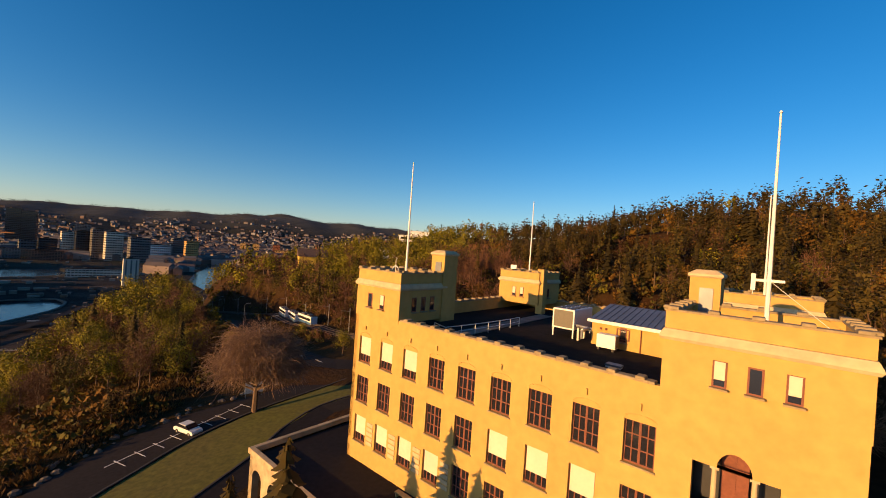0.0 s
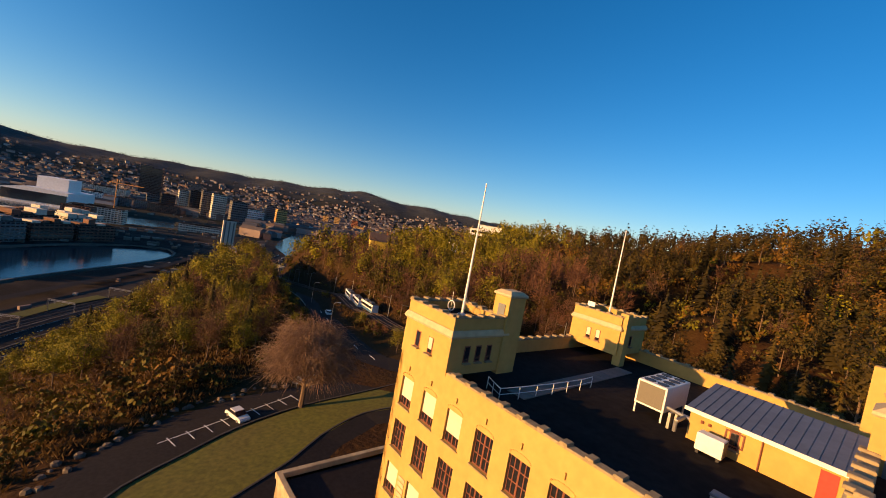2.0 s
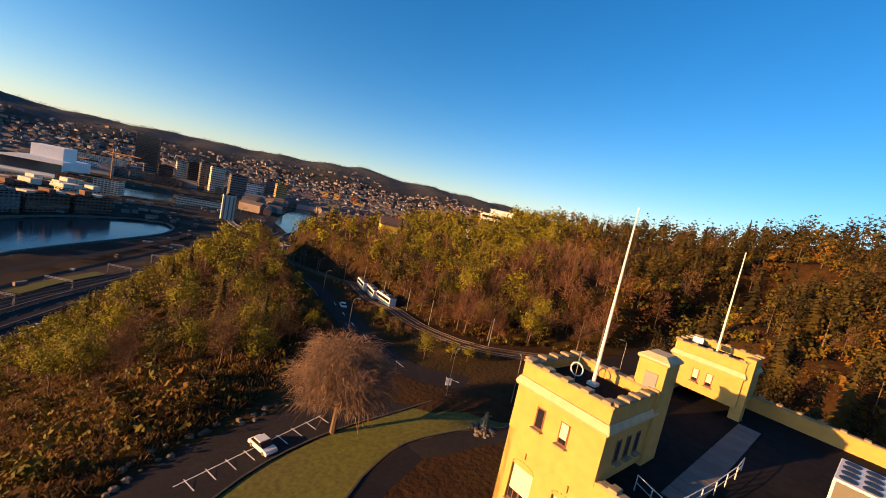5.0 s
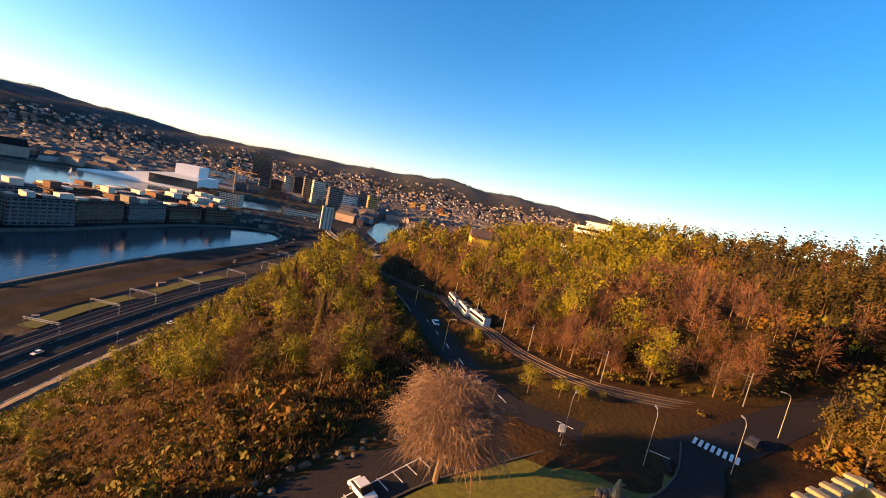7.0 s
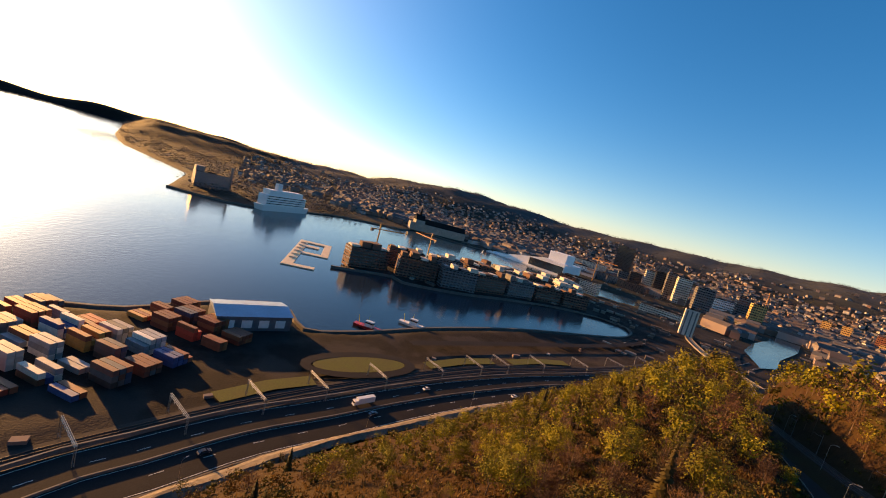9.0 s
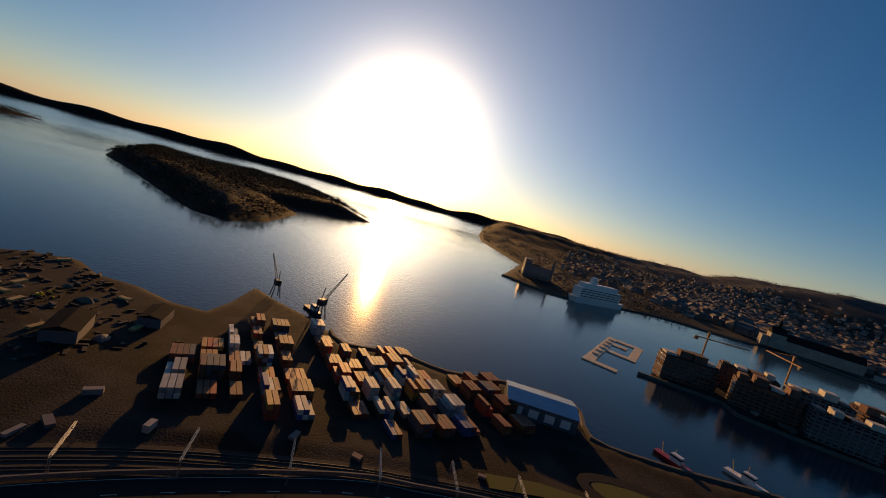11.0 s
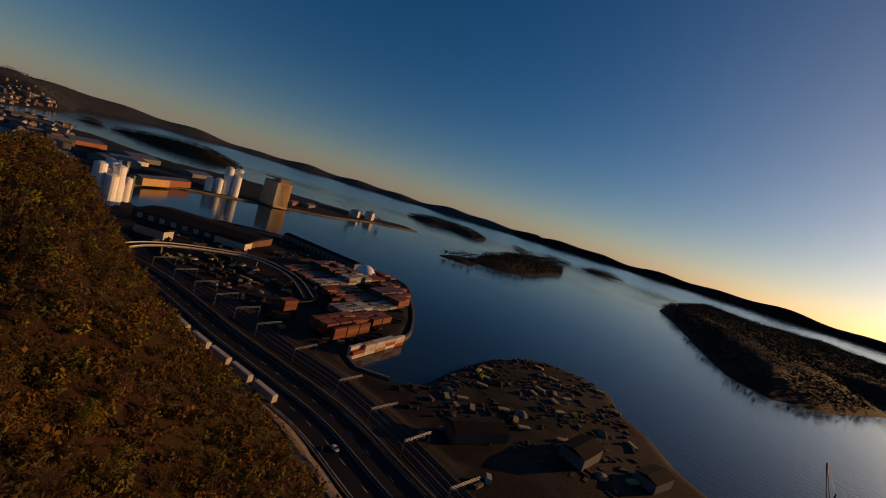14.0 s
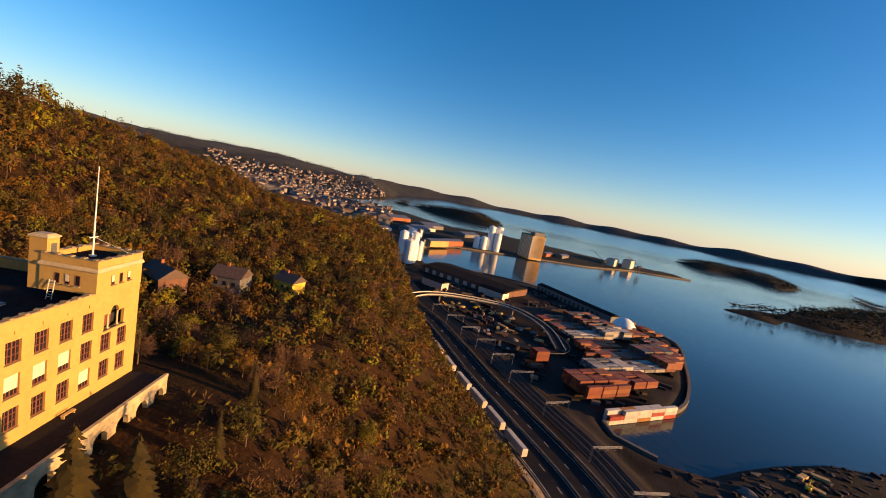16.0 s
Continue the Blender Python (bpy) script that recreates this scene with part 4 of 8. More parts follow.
hatch = thing("roof_hatch", "grey roof hatch with a ribbed lid", "hatch", SCHOOL_M @ pose(23.5, 7.5, DECK))
part("lid", Shape().box(-0.6, 0.6, -0.4, 0.4, 0.15, 0.3, 0.03), SHEET, hatch)
part("curb", Shape().box(-0.55, 0.55, -0.35, 0.35, 0, 0.15), WHITE, hatch)
ladder = thing("roof_ladder", "white metal stair against the tower wall", "ladder", SCHOOL_M @ pose(27.6, 5.0, DECK))
part("stile", Shape().tube((0, 0, 0), (0.4, 0, 2.6), 0.04, 5).tube((0, 0.7, 0), (0.4, 0.7, 2.6), 0.04, 5), WHITE, ladder)
for i in range(7):
    part("rung", Shape().tube((0.055 * (i + 1), 0, 0.35 * (i + 1)), (0.055 * (i + 1), 0.7, 0.35 * (i + 1)), 0.025, 5), WHITE, ladder)


# ---- roads, lawn and parking ----
GRASS = surface("lawn_grass", (0.075, 0.078, 0.009), 0.95, 1.5, 0.3, 0.12, 0.45, 0.05, tint=(0.075, 0.066, 0.013))
DRY = surface("dry_grass", (0.09, 0.066, 0.024), 0.95, 0.8, 0.35, 0.1, 0.4, 0.06)
BALLAST = surface("track_ballast", (0.035, 0.027, 0.024), 0.95, 2.0, 0.3, 0.08, 0.35, 0.03)


def offset(line, d):
    """The line moved sideways by d, to its left."""
    out = []
    for i, p in enumerate(line):
        a, b = line[max(i - 1, 0)], line[min(i + 1, len(line) - 1)]
        dx, dy = b[0] - a[0], b[1] - a[1]
        n = math.hypot(dx, dy)
        out.append((p[0] - dy / n * d, p[1] + dx / n * d, p[2]))
    return out


def dense(line, step):
    """The line resampled, rounded through its corners."""
    p = [Vector(q) for q in line]
    out = []
    for i in range(len(p) - 1):
        a, b, c, d = p[max(i - 1, 0)], p[i], p[i + 1], p[min(i + 2, len(p) - 1)]
        n = max(1, int((c - b).length / step))
        for k in range(n):
            t = k / n
            out.append(0.5 * ((2 * b) + (c - a) * t + (2 * a - 5 * b + 4 * c - d) * t * t + (3 * b - a - 3 * c + d) * t ** 3))
    out.append(p[-1])
    return [tuple(v) for v in out]


def strip(line, width, lift, thick=0.0):
    left, right = offset(line, width / 2), offset(line, -width / 2)
    s = Shape()
    v, f = [], []
    for a, b in zip(left, right):
        v += [(a[0], a[1], a[2] + lift), (b[0], b[1], b[2] + lift)]
        if thick:
            v += [(a[0], a[1], a[2] + lift - thick), (b[0], b[1], b[2] + lift - thick)]
    k = 4 if thick else 2
    for i in range(len(left) - 1):
        q = i * k
        f.append((q, q + 1, q + 1 + k, q + k))
        if thick:
            f += [(q + 2, q + 2 + k, q + 3 + k, q + 3), (q, q + k, q + k + 2, q + 2), (q + 1, q + 3, q + 3 + k, q + 1 + k)]
    return s.add(v, f)


def road(name, line, width, label, material=ASPHALT, lift=0.12):
    ob = new(name, strip(dense(line, 6), width, lift).mesh(name, material))
    return tagged(ob, label, "road", kind="structure")


def dashes(parent, line, off, length, gap, lift, wide=0.16):
    pts = dense(offset(line, off), length + gap)
    m = None
    for a, b in zip(pts[:-1], pts[1:]):
        a, b = Vector(a), Vector(b)
        d = (b - a)
        m = m or Shape().box(0, length, -wide / 2, wide / 2, 0, 0.02).mesh("road_mark", PAINT)
        part("road_mark", m, PAINT, parent, m=pose(a.x, a.y, a.z + lift, 0, 0, math.degrees(math.atan2(d.y, d.x))))


hw = road("road_highway", HIGHWAY, 27, "wide dark asphalt motorway along the foot of the hill")
for o in (-6.5, 6.5):
    dashes(hw, HIGHWAY[5:20], o, 4, 9, 0.13)
for o in (-12.8, 12.8, -0.9, 0.9):
    part("edge_line", strip(dense(offset(HIGHWAY, o), 8), 0.18, 0.14), PAINT, hw)
barrier = tagged(new("median_barrier", strip(dense(HIGHWAY, 8), 0.5, 1.0, 0.95).mesh("median_barrier", CONCRETE)), "grey concrete barrier along the motorway median", "barrier", kind="structure")
wall_w = tagged(new("motorway_wall", strip(dense(offset(HIGHWAY, 15.0), 8), 0.6, 1.6, 1.55).mesh("motorway_wall", CONCRETE)), "low concrete wall between motorway and railway", "wall", kind="structure")
wall_e = tagged(new("rock_wall", strip(dense(offset(HIGHWAY, -15.0), 8), 0.7, 1.2, 1.15).mesh("rock_wall", ROCK)), "pale stone wall along the motorway", "wall", kind="structure")
hr = road("road_hill", HILL_ROAD, 8.0, "grey asphalt road winding down the wooded hill")
dashes(hr, HILL_ROAD[:6], 0, 3, 6, 0.13)
part("guard_rail", strip(dense(offset(HILL_ROAD[5:], 4.6), 8), 0.12, 0.8, 0.35), STEEL, hr)
cr = road("road_crossing", CROSS_ROAD, 8.5, "asphalt side road beside the school")
zebra_bar = Shape().box(-1.6, 1.6, -0.25, 0.25, 0, 0.02).mesh("zebra_bar", PAINT)
for i in range(8):
    part("zebra_bar", zebra_bar, PAINT, cr, m=pose(-0.8 + i * 0.86, 106.5 - i * 0.24, ground_at(2, 105.8) + 0.3, 0, 0, 74))
DRIVE = [(x, y, 75.0 + 0.14 * x) for x, y in ((-24, 44), (-22, 56), (-22, 63), (-20, 71), (-14, 77), (-7, 81), (-3, 88), (-1, 95), (0, 104))]
road("road_drive", DRIVE, 6.0, "dark asphalt drive curving round the lawn", lift=0.10)


def slab(name, outline, z, material, label, category, kind="structure"):
    s = Shape()
    s.add([(x, y, z if z < 60 else z + 0.14 * (x + 17)) for x, y in outline], [tuple(range(len(outline)))])
    return tagged(new(name, s.mesh(name, material)), label, category, kind=kind)


slab("lawn", [(-37.5, 38), (-39.5, 46), (-39, 53), (-38, 62), (-34, 72), (-27, 82), (-20, 92), (-12, 95), (-4.5, 92), (-7, 85.5), (-15, 81), (-23.5, 72.5), (-25.3, 64), (-25.3, 55), (-27, 44)],
     72.68, GRASS, "mown green lawn in front of the school", "lawn")
car_park = slab("pavement_parking", [(-40, 30), (-46, 40), (-50, 51), (-50, 61), (-46, 72), (-40, 79), (-35, 84), (-28, 92), (-20, 94.5), (-20.3, 92), (-27, 82.2), (-34.2, 72), (-38.2, 62), (-39.2, 53), (-39.7, 46), (-37.7, 38), (-36, 32)],
                72.72, ASPHALT, "dark asphalt car park with white bay lines", "pavement")
bay = Shape().box(-2.2, 2.2, -0.06, 0.06, 0, 0.015).mesh("bay_line", PAINT)
for i in range(9):
    x, y = -42.3 + i * 0.75, 55.0 + i * 2.4
    part("bay_line", bay, PAINT, car_park, m=pose(x, y, 72.75 + 0.14 * (x + 17), 0, 0, -18))
part("bay_line", strip([(-44.6, 54.5, 68.9), (-38.2, 75.5, 69.8)], 0.12, 0.02), PAINT, car_park)
kerb = tagged(new("kerb", strip(dense([(x, y, 75.0 + 0.14 * x + 0.1) for x, y in ((-37.6, 38), (-39.6, 46), (-39.1, 53), (-38.1, 62), (-34.1, 72), (-27, 82.1), (-20.2, 92))], 3), 0.25, 0.2, 0.2).mesh("kerb", KERBSTONE)), "grey concrete kerb along the lawn", "kerb", kind="structure")
tagged(new("kerb", strip(dense(offset(DRIVE, 3.1), 3), 0.25, 0.2, 0.2).mesh("kerb", KERBSTONE)), "grey concrete kerb along the drive", "kerb", kind="structure")
# rough stones along the edge of the car park
rng = random.Random(3)
for i in range(46):
    t = i / 45
    x, y = np.interp(t, [0, 0.3, 0.55, 0.8, 1], [-47, -51.5, -51, -46, -37]), np.interp(t, [0, 0.3, 0.55, 0.8, 1], [39, 52, 64, 75, 85])
    r = rng.uniform(0.2, 0.6)
    ring_ = lambda k, z: [(k * r * (1 + 0.25 * math.sin(3 * a + i)) * math.cos(a), k * r * (1 + 0.2 * math.cos(2 * a + i)) * math.sin(a), z) for a in [j * math.pi / 4 for j in range(8)]]
    st = new("boundary_stone", Shape().loft([ring_(1.0, -0.2), ring_(1.05, r * 0.4), ring_(0.55, r * 0.9)]).mesh("boundary_stone", ROCK))
    st.matrix_basis = at(x + rng.uniform(-1.3, 1.3), y + rng.uniform(-1.3, 1.3), None, rng.uniform(0, 360))
    tagged(st, "rough pale boulder edging the car park", "boulder", "edge boulders")

# railway
RUST_RAIL = surface("worn_rail_steel", (0.10, 0.07, 0.055), 0.55, 3.0, 0.2, 0.3, 0.3, metal=0.3)
rw = tagged(new("railway_bed", strip(dense(RAILWAY, 8), 15, 0.15).mesh("railway_bed", BALLAST)), "brown ballast bed with several tracks", "railway", kind="structure")
for o in (-5.2, -3.7, -0.8, 0.7, 3.6, 5.1):
    part("rail", strip(dense(offset(RAILWAY, o), 8), 0.15, 0.42, 0.25), RUST_RAIL, rw)
tw = tagged(new("tram_bed", strip(dense(TRAMWAY, 6), 7, 0.12).mesh("tram_bed", BALLAST)), "brown ballast bed of the tram line", "railway", kind="structure")
for o in (-2.6, -1.15, 1.15, 2.6):
    part("rail", strip(dense(offset(TRAMWAY, o), 6), 0.12, 0.34, 0.2), RUST_RAIL, tw)


def gantry(x, y, turn, span=17.0):
    g = thing("track_gantry", "galvanised steel catenary gantry over the railway", "gantry", at(x, y, 6, turn), "catenary gantries")
    for s in (-span / 2, span / 2):
        post = Shape()
        for dx, dy in ((-0.25, -0.25), (0.25, -0.25), (0.25, 0.25), (-0.25, 0.25)):
            post.tube((s + dx, dy, 0), (s + dx, dy, 8.2), 0.07, 4)
        for k in range(6):
            post.tube((s - 0.25, -0.25, k * 1.3 + 0.2), (s + 0.25, -0.25, k * 1.3 + 1.4), 0.04, 4)
        part("post", post, STEEL, g)
    beam = Shape()
    for z in (7.4, 8.2):
        for y_ in (-0.25, 0.25):
            beam.tube((-span / 2, y_, z), (span / 2, y_, z), 0.08, 4)
    for k in range(12):
        xa = -span / 2 + span * k / 12
        beam.tube((xa, 0, 7.4), (xa + span / 12, 0, 8.2), 0.05, 4)
    part("beam", beam, STEEL, g)
    for s in (-4.5, 0, 4.4):
        part("hanger", Shape().tube((s, 0, 7.4), (s, 0, 6.0), 0.05, 4).tube((s - 0.8, 0, 6.1), (s + 0.8, 0, 6.3), 0.04, 4), STEEL, g)
    return g


first = None
for p, q in [(RAILWAY[i], RAILWAY[i + 1]) for i in range(3, 20)]:
    for t in (0.5,) if math.hypot(q[0] - p[0], q[1] - p[1]) < 50 else (0.25, 0.75):
        x, y = p[0] + (q[0] - p[0]) * t, p[1] + (q[1] - p[1]) * t
        m = at(x, y, 6, math.degrees(math.atan2(q[1] - p[1], q[0] - p[0])) + 90)
        if first is None:
            first = gantry(x, y, 0)
            first.matrix_basis = m
        else:
            copy_thing(first, m)


def lamp_post(x, y, turn, tall=9.0):
    l = thing("street_lamp", "grey steel street lamp with a curved arm", "street lamp", at(x, y, None, turn), "street lamps")
    s = Shape().tube((0, 0, 0), (0, 0, tall - 1), 0.07, 6, 0.04)
    for i in range(5):
        a, b = math.pi / 2 * i / 5, math.pi / 2 * (i + 1) / 5
        s.tube((1.2 - 1.2 * math.cos(a), 0, tall - 1 + math.sin(a)), (1.2 - 1.2 * math.cos(b), 0, tall - 1 + math.sin(b)), 0.05, 5)
    part("pole", s, STEEL, l)
    part("lamp_head", Shape().box(1.1, 2.0, -0.15, 0.15, tall - 0.08, tall + 0.1, 0.05), STEEL, l)
    return l


lp = lamp_post(3.5, 100, 100)
for x, y, a in ((14.5, 121, 200), (-21, 91, 80), (-9, 92.5, 100), (-56, 118, 20), (-88, 158, 30), (-112, 193, 30), (-150, 235, 30), (40, 150, 200),
                (-219, 122, 160), (-184, 63, 150), (-243, 182, 160), (-268, 252, 160), (-320, 384, 160), (-150, 5, 140), (-128, -16, 130), (-70, -58, 120), (0, -98, 110), (70, -124, 100)):
    copy_thing(lp, at(x, y, None, a))


def trolley_pole(x, y):
    l = thing("tram_pole", "slim pale steel tram line pole", "pole", at(x, y), "tram poles")
    part("pole", Shape().tube((0, 0, 0), (0, 0, 8.0), 0.13, 6, 0.09), STEEL, l)
    part("arm", Shape().tube((0, 0, 7.0), (-2.6, -1.4, 7.3), 0.04, 5), STEEL, l)
    return l


tp = None
for p in dense(offset(TRAMWAY, -4.4), 26):
    tp = trolley_pole(p[0], p[1]) if tp is None else copy_thing(tp, at(p[0], p[1])) and tp

sign = thing("notice_board", "large white notice board on two posts beside the car park", "sign", at(-38.5, 79.4, None, 40))
part("panel", Shape().box(-1.6, 1.6, -0.06, 0.06, 0.9, 3.0, 0.02), WHITE, sign)
for x in (-1.4, 1.4):
    part("post", Shape().box(x - 0.06, x + 0.06, 0.06, 0.18, 0, 3.0), STEEL, sign)
sign2 = thing("bus_sign", "small white sign board on a post by the road", "sign", at(-21.5, 93.5, None, 30))
part("panel", Shape().box(-0.6, 0.6, -0.05, 0.05, 1.0, 2.4, 0.02), WHITE, sign2)
part("post", Shape().box(-0.05, 0.05, 0.05, 0.15, 0, 2.4), STEEL, sign2)
YELLOW = surface("yellow_sign", (0.8, 0.5, 0.03), 0.5, 4, 0.05)
sign3 = thing("yellow_road_sign", "yellow road sign on a post above the motorway", "sign", at(-182, 152, None, 60))
part("panel", Shape().box(-1.8, 1.8, -0.06, 0.06, 2.2, 5.0, 0.02), YELLOW, sign3)
part("post", Shape().tube((0, 0.1, 0), (0, 0.1, 4.8), 0.1, 6), STEEL, sign3)

# bronze figure on its heap of stones: plain forms
BRONZE = surface("weathered_bronze", (0.16, 0.17, 0.12), 0.6, 3, 0.2, 0.6, 0.3, metal=0.3)
statue = Shape().loft([[(r * math.cos(a), r * 0.8 * math.sin(a), z) for a in [j * math.pi / 4 for j in range(8)]] for r, z in ((0.75, 0), (0.6, 0.5), (0.5, 1.2), (0.42, 1.7), (0.25, 2.0), (0.24, 2.3), (0.05, 2.45))])
statue.tube((0.2, 0, 1.7), (1.1, 0.1, 1.5), 0.18, 6, 0.1).tube((-0.2, 0, 1.7), (-1.0, -0.2, 1.2), 0.18, 6, 0.1)
st = new("statue", statue.mesh("statue", BRONZE))
st.matrix_basis = pose(-12.4, 81.6, 74.1, 0, 0, 40)
tagged(st, "plain bronze statue on a heap of stones in the lawn", "statue")
heap = Shape()
for i in range(40):
    a, r = rng.uniform(0, 6.28), 2.4 * math.sqrt(rng.random())
    k, hz = rng.uniform(0.3, 0.6), (2.6 - r) * 0.35
    cx, cy = r * math.cos(a), r * math.sin(a)
    heap.loft([[(cx + k * w * math.cos(b), cy + k * w * math.sin(b), z) for b in [j * math.pi / 3 + a for j in range(6)]] for w, z in ((1, -0.1), (1.0, hz), (0.5, hz + 0.25))])
tagged(new("stone_heap", heap.mesh("stone_heap", ROCK)), "low heap of grey stones under the statue", "stones", kind="stuff").matrix_basis = pose(-12.4, 81.6, 73.3)


# ---- vehicles ----
CAR_PAINTS = {"white": WHITE, "grey": surface("grey_car_paint", (0.2, 0.2, 0.21), 0.35, 5, 0.05, metal=0.5),
              "red": surface("red_car_paint", (0.4, 0.03, 0.02), 0.35, 5, 0.05), "dark": surface("dark_car_paint", (0.03, 0.035, 0.045), 0.3, 5, 0.05)}
RUBBER = surface("tyre_rubber", (0.02, 0.02, 0.02), 0.9, 8, 0.2)


def car(m, colour, label):
    c = thing("car", label, "car", m, "cars")
    w = 0.88
    low_ = [(-2.15, 0.35), (2.15, 0.35), (2.2, 0.62), (1.95, 0.86), (1.1, 0.95), (-1.7, 0.98), (-2.15, 0.8)]
    part("body", Shape().loft([[(x, -w, z) for x, z in low_], [(x, w, z) for x, z in low_]]), CAR_PAINTS[colour], c)
    cab = [(-1.75, 0.97), (1.15, 0.95), (0.45, 1.42), (-1.2, 1.45)]
    part("window_glass", Shape().loft([[(x, -w + 0.06, z) for x, z in cab], [(x, w - 0.06, z) for x, z in cab]]), GLASS, c)
    part("roof", Shape().box(-1.15, 0.4, -w + 0.08, w - 0.08, 1.43, 1.5, 0.04), CAR_PAINTS[colour], c)
    for x in (-1.35, 1.35):
        for y in (-0.8, 0.8):
            ring_ = [[(x + 0.32 * math.cos(a), y + o, 0.32 + 0.32 * math.sin(a)) for a in [j * math.pi / 6 for j in range(12)]] for o in (-0.1, 0.1)]
            wh = part("wheel", Shape().loft(ring_), RUBBER, c)
            part("rim", Shape().loft([[(x + 0.18 * math.cos(a), y + o, 0.32 + 0.18 * math.sin(a)) for a in [j * math.pi / 4 for j in range(8)]] for o in (-0.11, 0.11)]), STEEL, wh)
    for y in (-0.6, 0.6):
        part("headlight", Shape().box(2.1, 2.22, y - 0.15, y + 0.15, 0.62, 0.76), WHITE, c)
    return c


def on_road(line, k, off, back=False):
    p, q = line[k], line[k + 1]
    a = math.degrees(math.atan2(q[1] - p[1], q[0] - p[0]))
    n = math.hypot(q[0] - p[0], q[1] - p[1])
    x, y = (p[0] + q[0]) / 2 - (q[1] - p[1]) / n * off, (p[1] + q[1]) / 2 + (q[0] - p[0]) / n * off
    return pose(x, y, (p[2] + q[2]) / 2 + 0.14, 0, 0, a + (180 if back else 0))


car(pose(-40.6, 64.6, 69.35, 0, 0, -18), "white", "white hatchback parked in a marked bay")
car(on_road(HIGHWAY, 16, 8.5, True), "white", "white car driving on the motorway")
car(on_road(HIGHWAY, 15, -4), "grey", "grey car driving on the motorway")
car(on_road(HIGHWAY, 17, -9), "white", "white car driving on the motorway")
car(on_road(HIGHWAY, 9, -5), "white", "white car on the motorway below the cliff")
car(on_road(HIGHWAY, 13, -4), "dark", "dark car driving on the motorway")
car(on_road(HILL_ROAD, 4, -2), "white", "white car on the hill road")
car(on_road(CROSS_ROAD, 5, 2), "red", "red car on the side road among trees")
car(pose(9, 113, 76.0, 0, 0, 60), "dark", "dark car near the zebra crossing")


def lorry(m, label, cab_mat, box_mat, long=9.5):
    c = thing("lorry", label, "lorry", m, "lorries")
    part("box_body", Shape().box(-long / 2 - 1, long / 2 - 1, -1.25, 1.25, 1.0, 3.7, 0.05), box_mat, c)
    cab = part("cab", Shape().loft([[(x, y, z) for x, z in ((long / 2 - 0.8, 0.6), (long / 2 + 1.1, 0.6), (long / 2 + 1.15, 1.7), (long / 2 + 0.8, 2.9), (long / 2 - 0.8, 2.9))] for y in (-1.2, 1.2)]), cab_mat, c)
    part("windscreen", Shape().box(long / 2 + 0.9, long / 2 + 1.14, -1.05, 1.05, 1.75, 2.5), GLASS, cab)
    part("chassis", Shape().box(-long / 2 - 0.9, long / 2 + 0.9, -0.5, 0.5, 0.6, 1.0), DARK, c)
    for x in (-long / 2, -long / 2 + 1.3, long / 2):
        for y in (-1.05, 1.05):
            part("wheel", Shape().loft([[(x + 0.5 * math.cos(a), y + o, 0.5 + 0.5 * math.sin(a)) for a in [j * math.pi / 6 for j in range(12)]] for o in (-0.15, 0.15)]), RUBBER, c)
    return c


lorry(on_road(HIGHWAY, 15, 5, True), "white lorry with a box body on the motorway", WHITE, WHITE)
lorry(on_road(HIGHWAY, 10, -4), "white lorry with a yellow cab on the motorway", YELLOW, WHITE, 13)

TRAM_BLUE = surface("tram_blue", (0.05, 0.12, 0.22), 0.4, 4, 0.05)
tram = thing("tram", "white and blue articulated tram on the hill line", "tram")
for i, (k, t) in enumerate(((3, 0.6), (4, 0.2), (4, 0.72))):
    p, q = TRAMWAY[k], TRAMWAY[k + 1]
    a = math.degrees(math.atan2(q[1] - p[1], q[0] - p[0]))
    px, py, pz = [p[j] + (q[j] - p[j]) * t for j in range(3)]
    n = math.hypot(q[0] - p[0], q[1] - p[1])
    px, py = px - (q[1] - p[1]) / n * -1.9, py + (q[0] - p[0]) / n * -1.9
    sec = part("section", Shape().box(-5.4, 5.4, -1.3, 1.3, 0.45, 3.3, 0.15), WHITE, tram, "white tram section", pose(px, py, pz + 0.3, 0, 0, a))
    part("window_band", Shape().box(-5.0, 5.0, -1.33, 1.33, 1.6, 2.6), GLASS, sec)
    part("skirt", Shape().box(-5.3, 5.3, -1.32, 1.32, 0.35, 1.25), TRAM_BLUE, sec)
    part("roof", Shape().box(-5.2, 5.2, -1.12, 1.12, 3.3, 3.42, 0.05), DARK, sec, "dark tram roof")
    part("roof_gear", Shape().box(-3, -1, -0.8, 0.8, 3.42, 3.8, 0.05).box(1, 3.4, -0.8, 0.8, 3.42, 3.7, 0.05), SHEET, sec)
    part("bogie", Shape().box(-3.6, -2.0, -1.0, 1.0, 0.0, 0.5).box(2.0, 3.6, -1.0, 1.0, 0.0, 0.5), DARK, sec)


# ---- trees ----
def quad_mesh(name, v, material):
    """A mesh of separate quads from an array of shape (n, 4, 3)."""
    v = np.asarray(v, np.float32).reshape(-1, 3)
    n = len(v) // 4
    me = bpy.data.meshes.new(name)
    me.vertices.add(len(v))
    me.vertices.foreach_set("co", v.ravel())
    me.loops.add(len(v))
    me.loops.foreach_set("vertex_index", np.arange(len(v), dtype=np.int32))
    me.polygons.add(n)
    me.polygons.foreach_set("loop_start", np.arange(n, dtype=np.int32) * 4)
    me.materials.append(material)
    me.update(calc_edges=True)
    return me


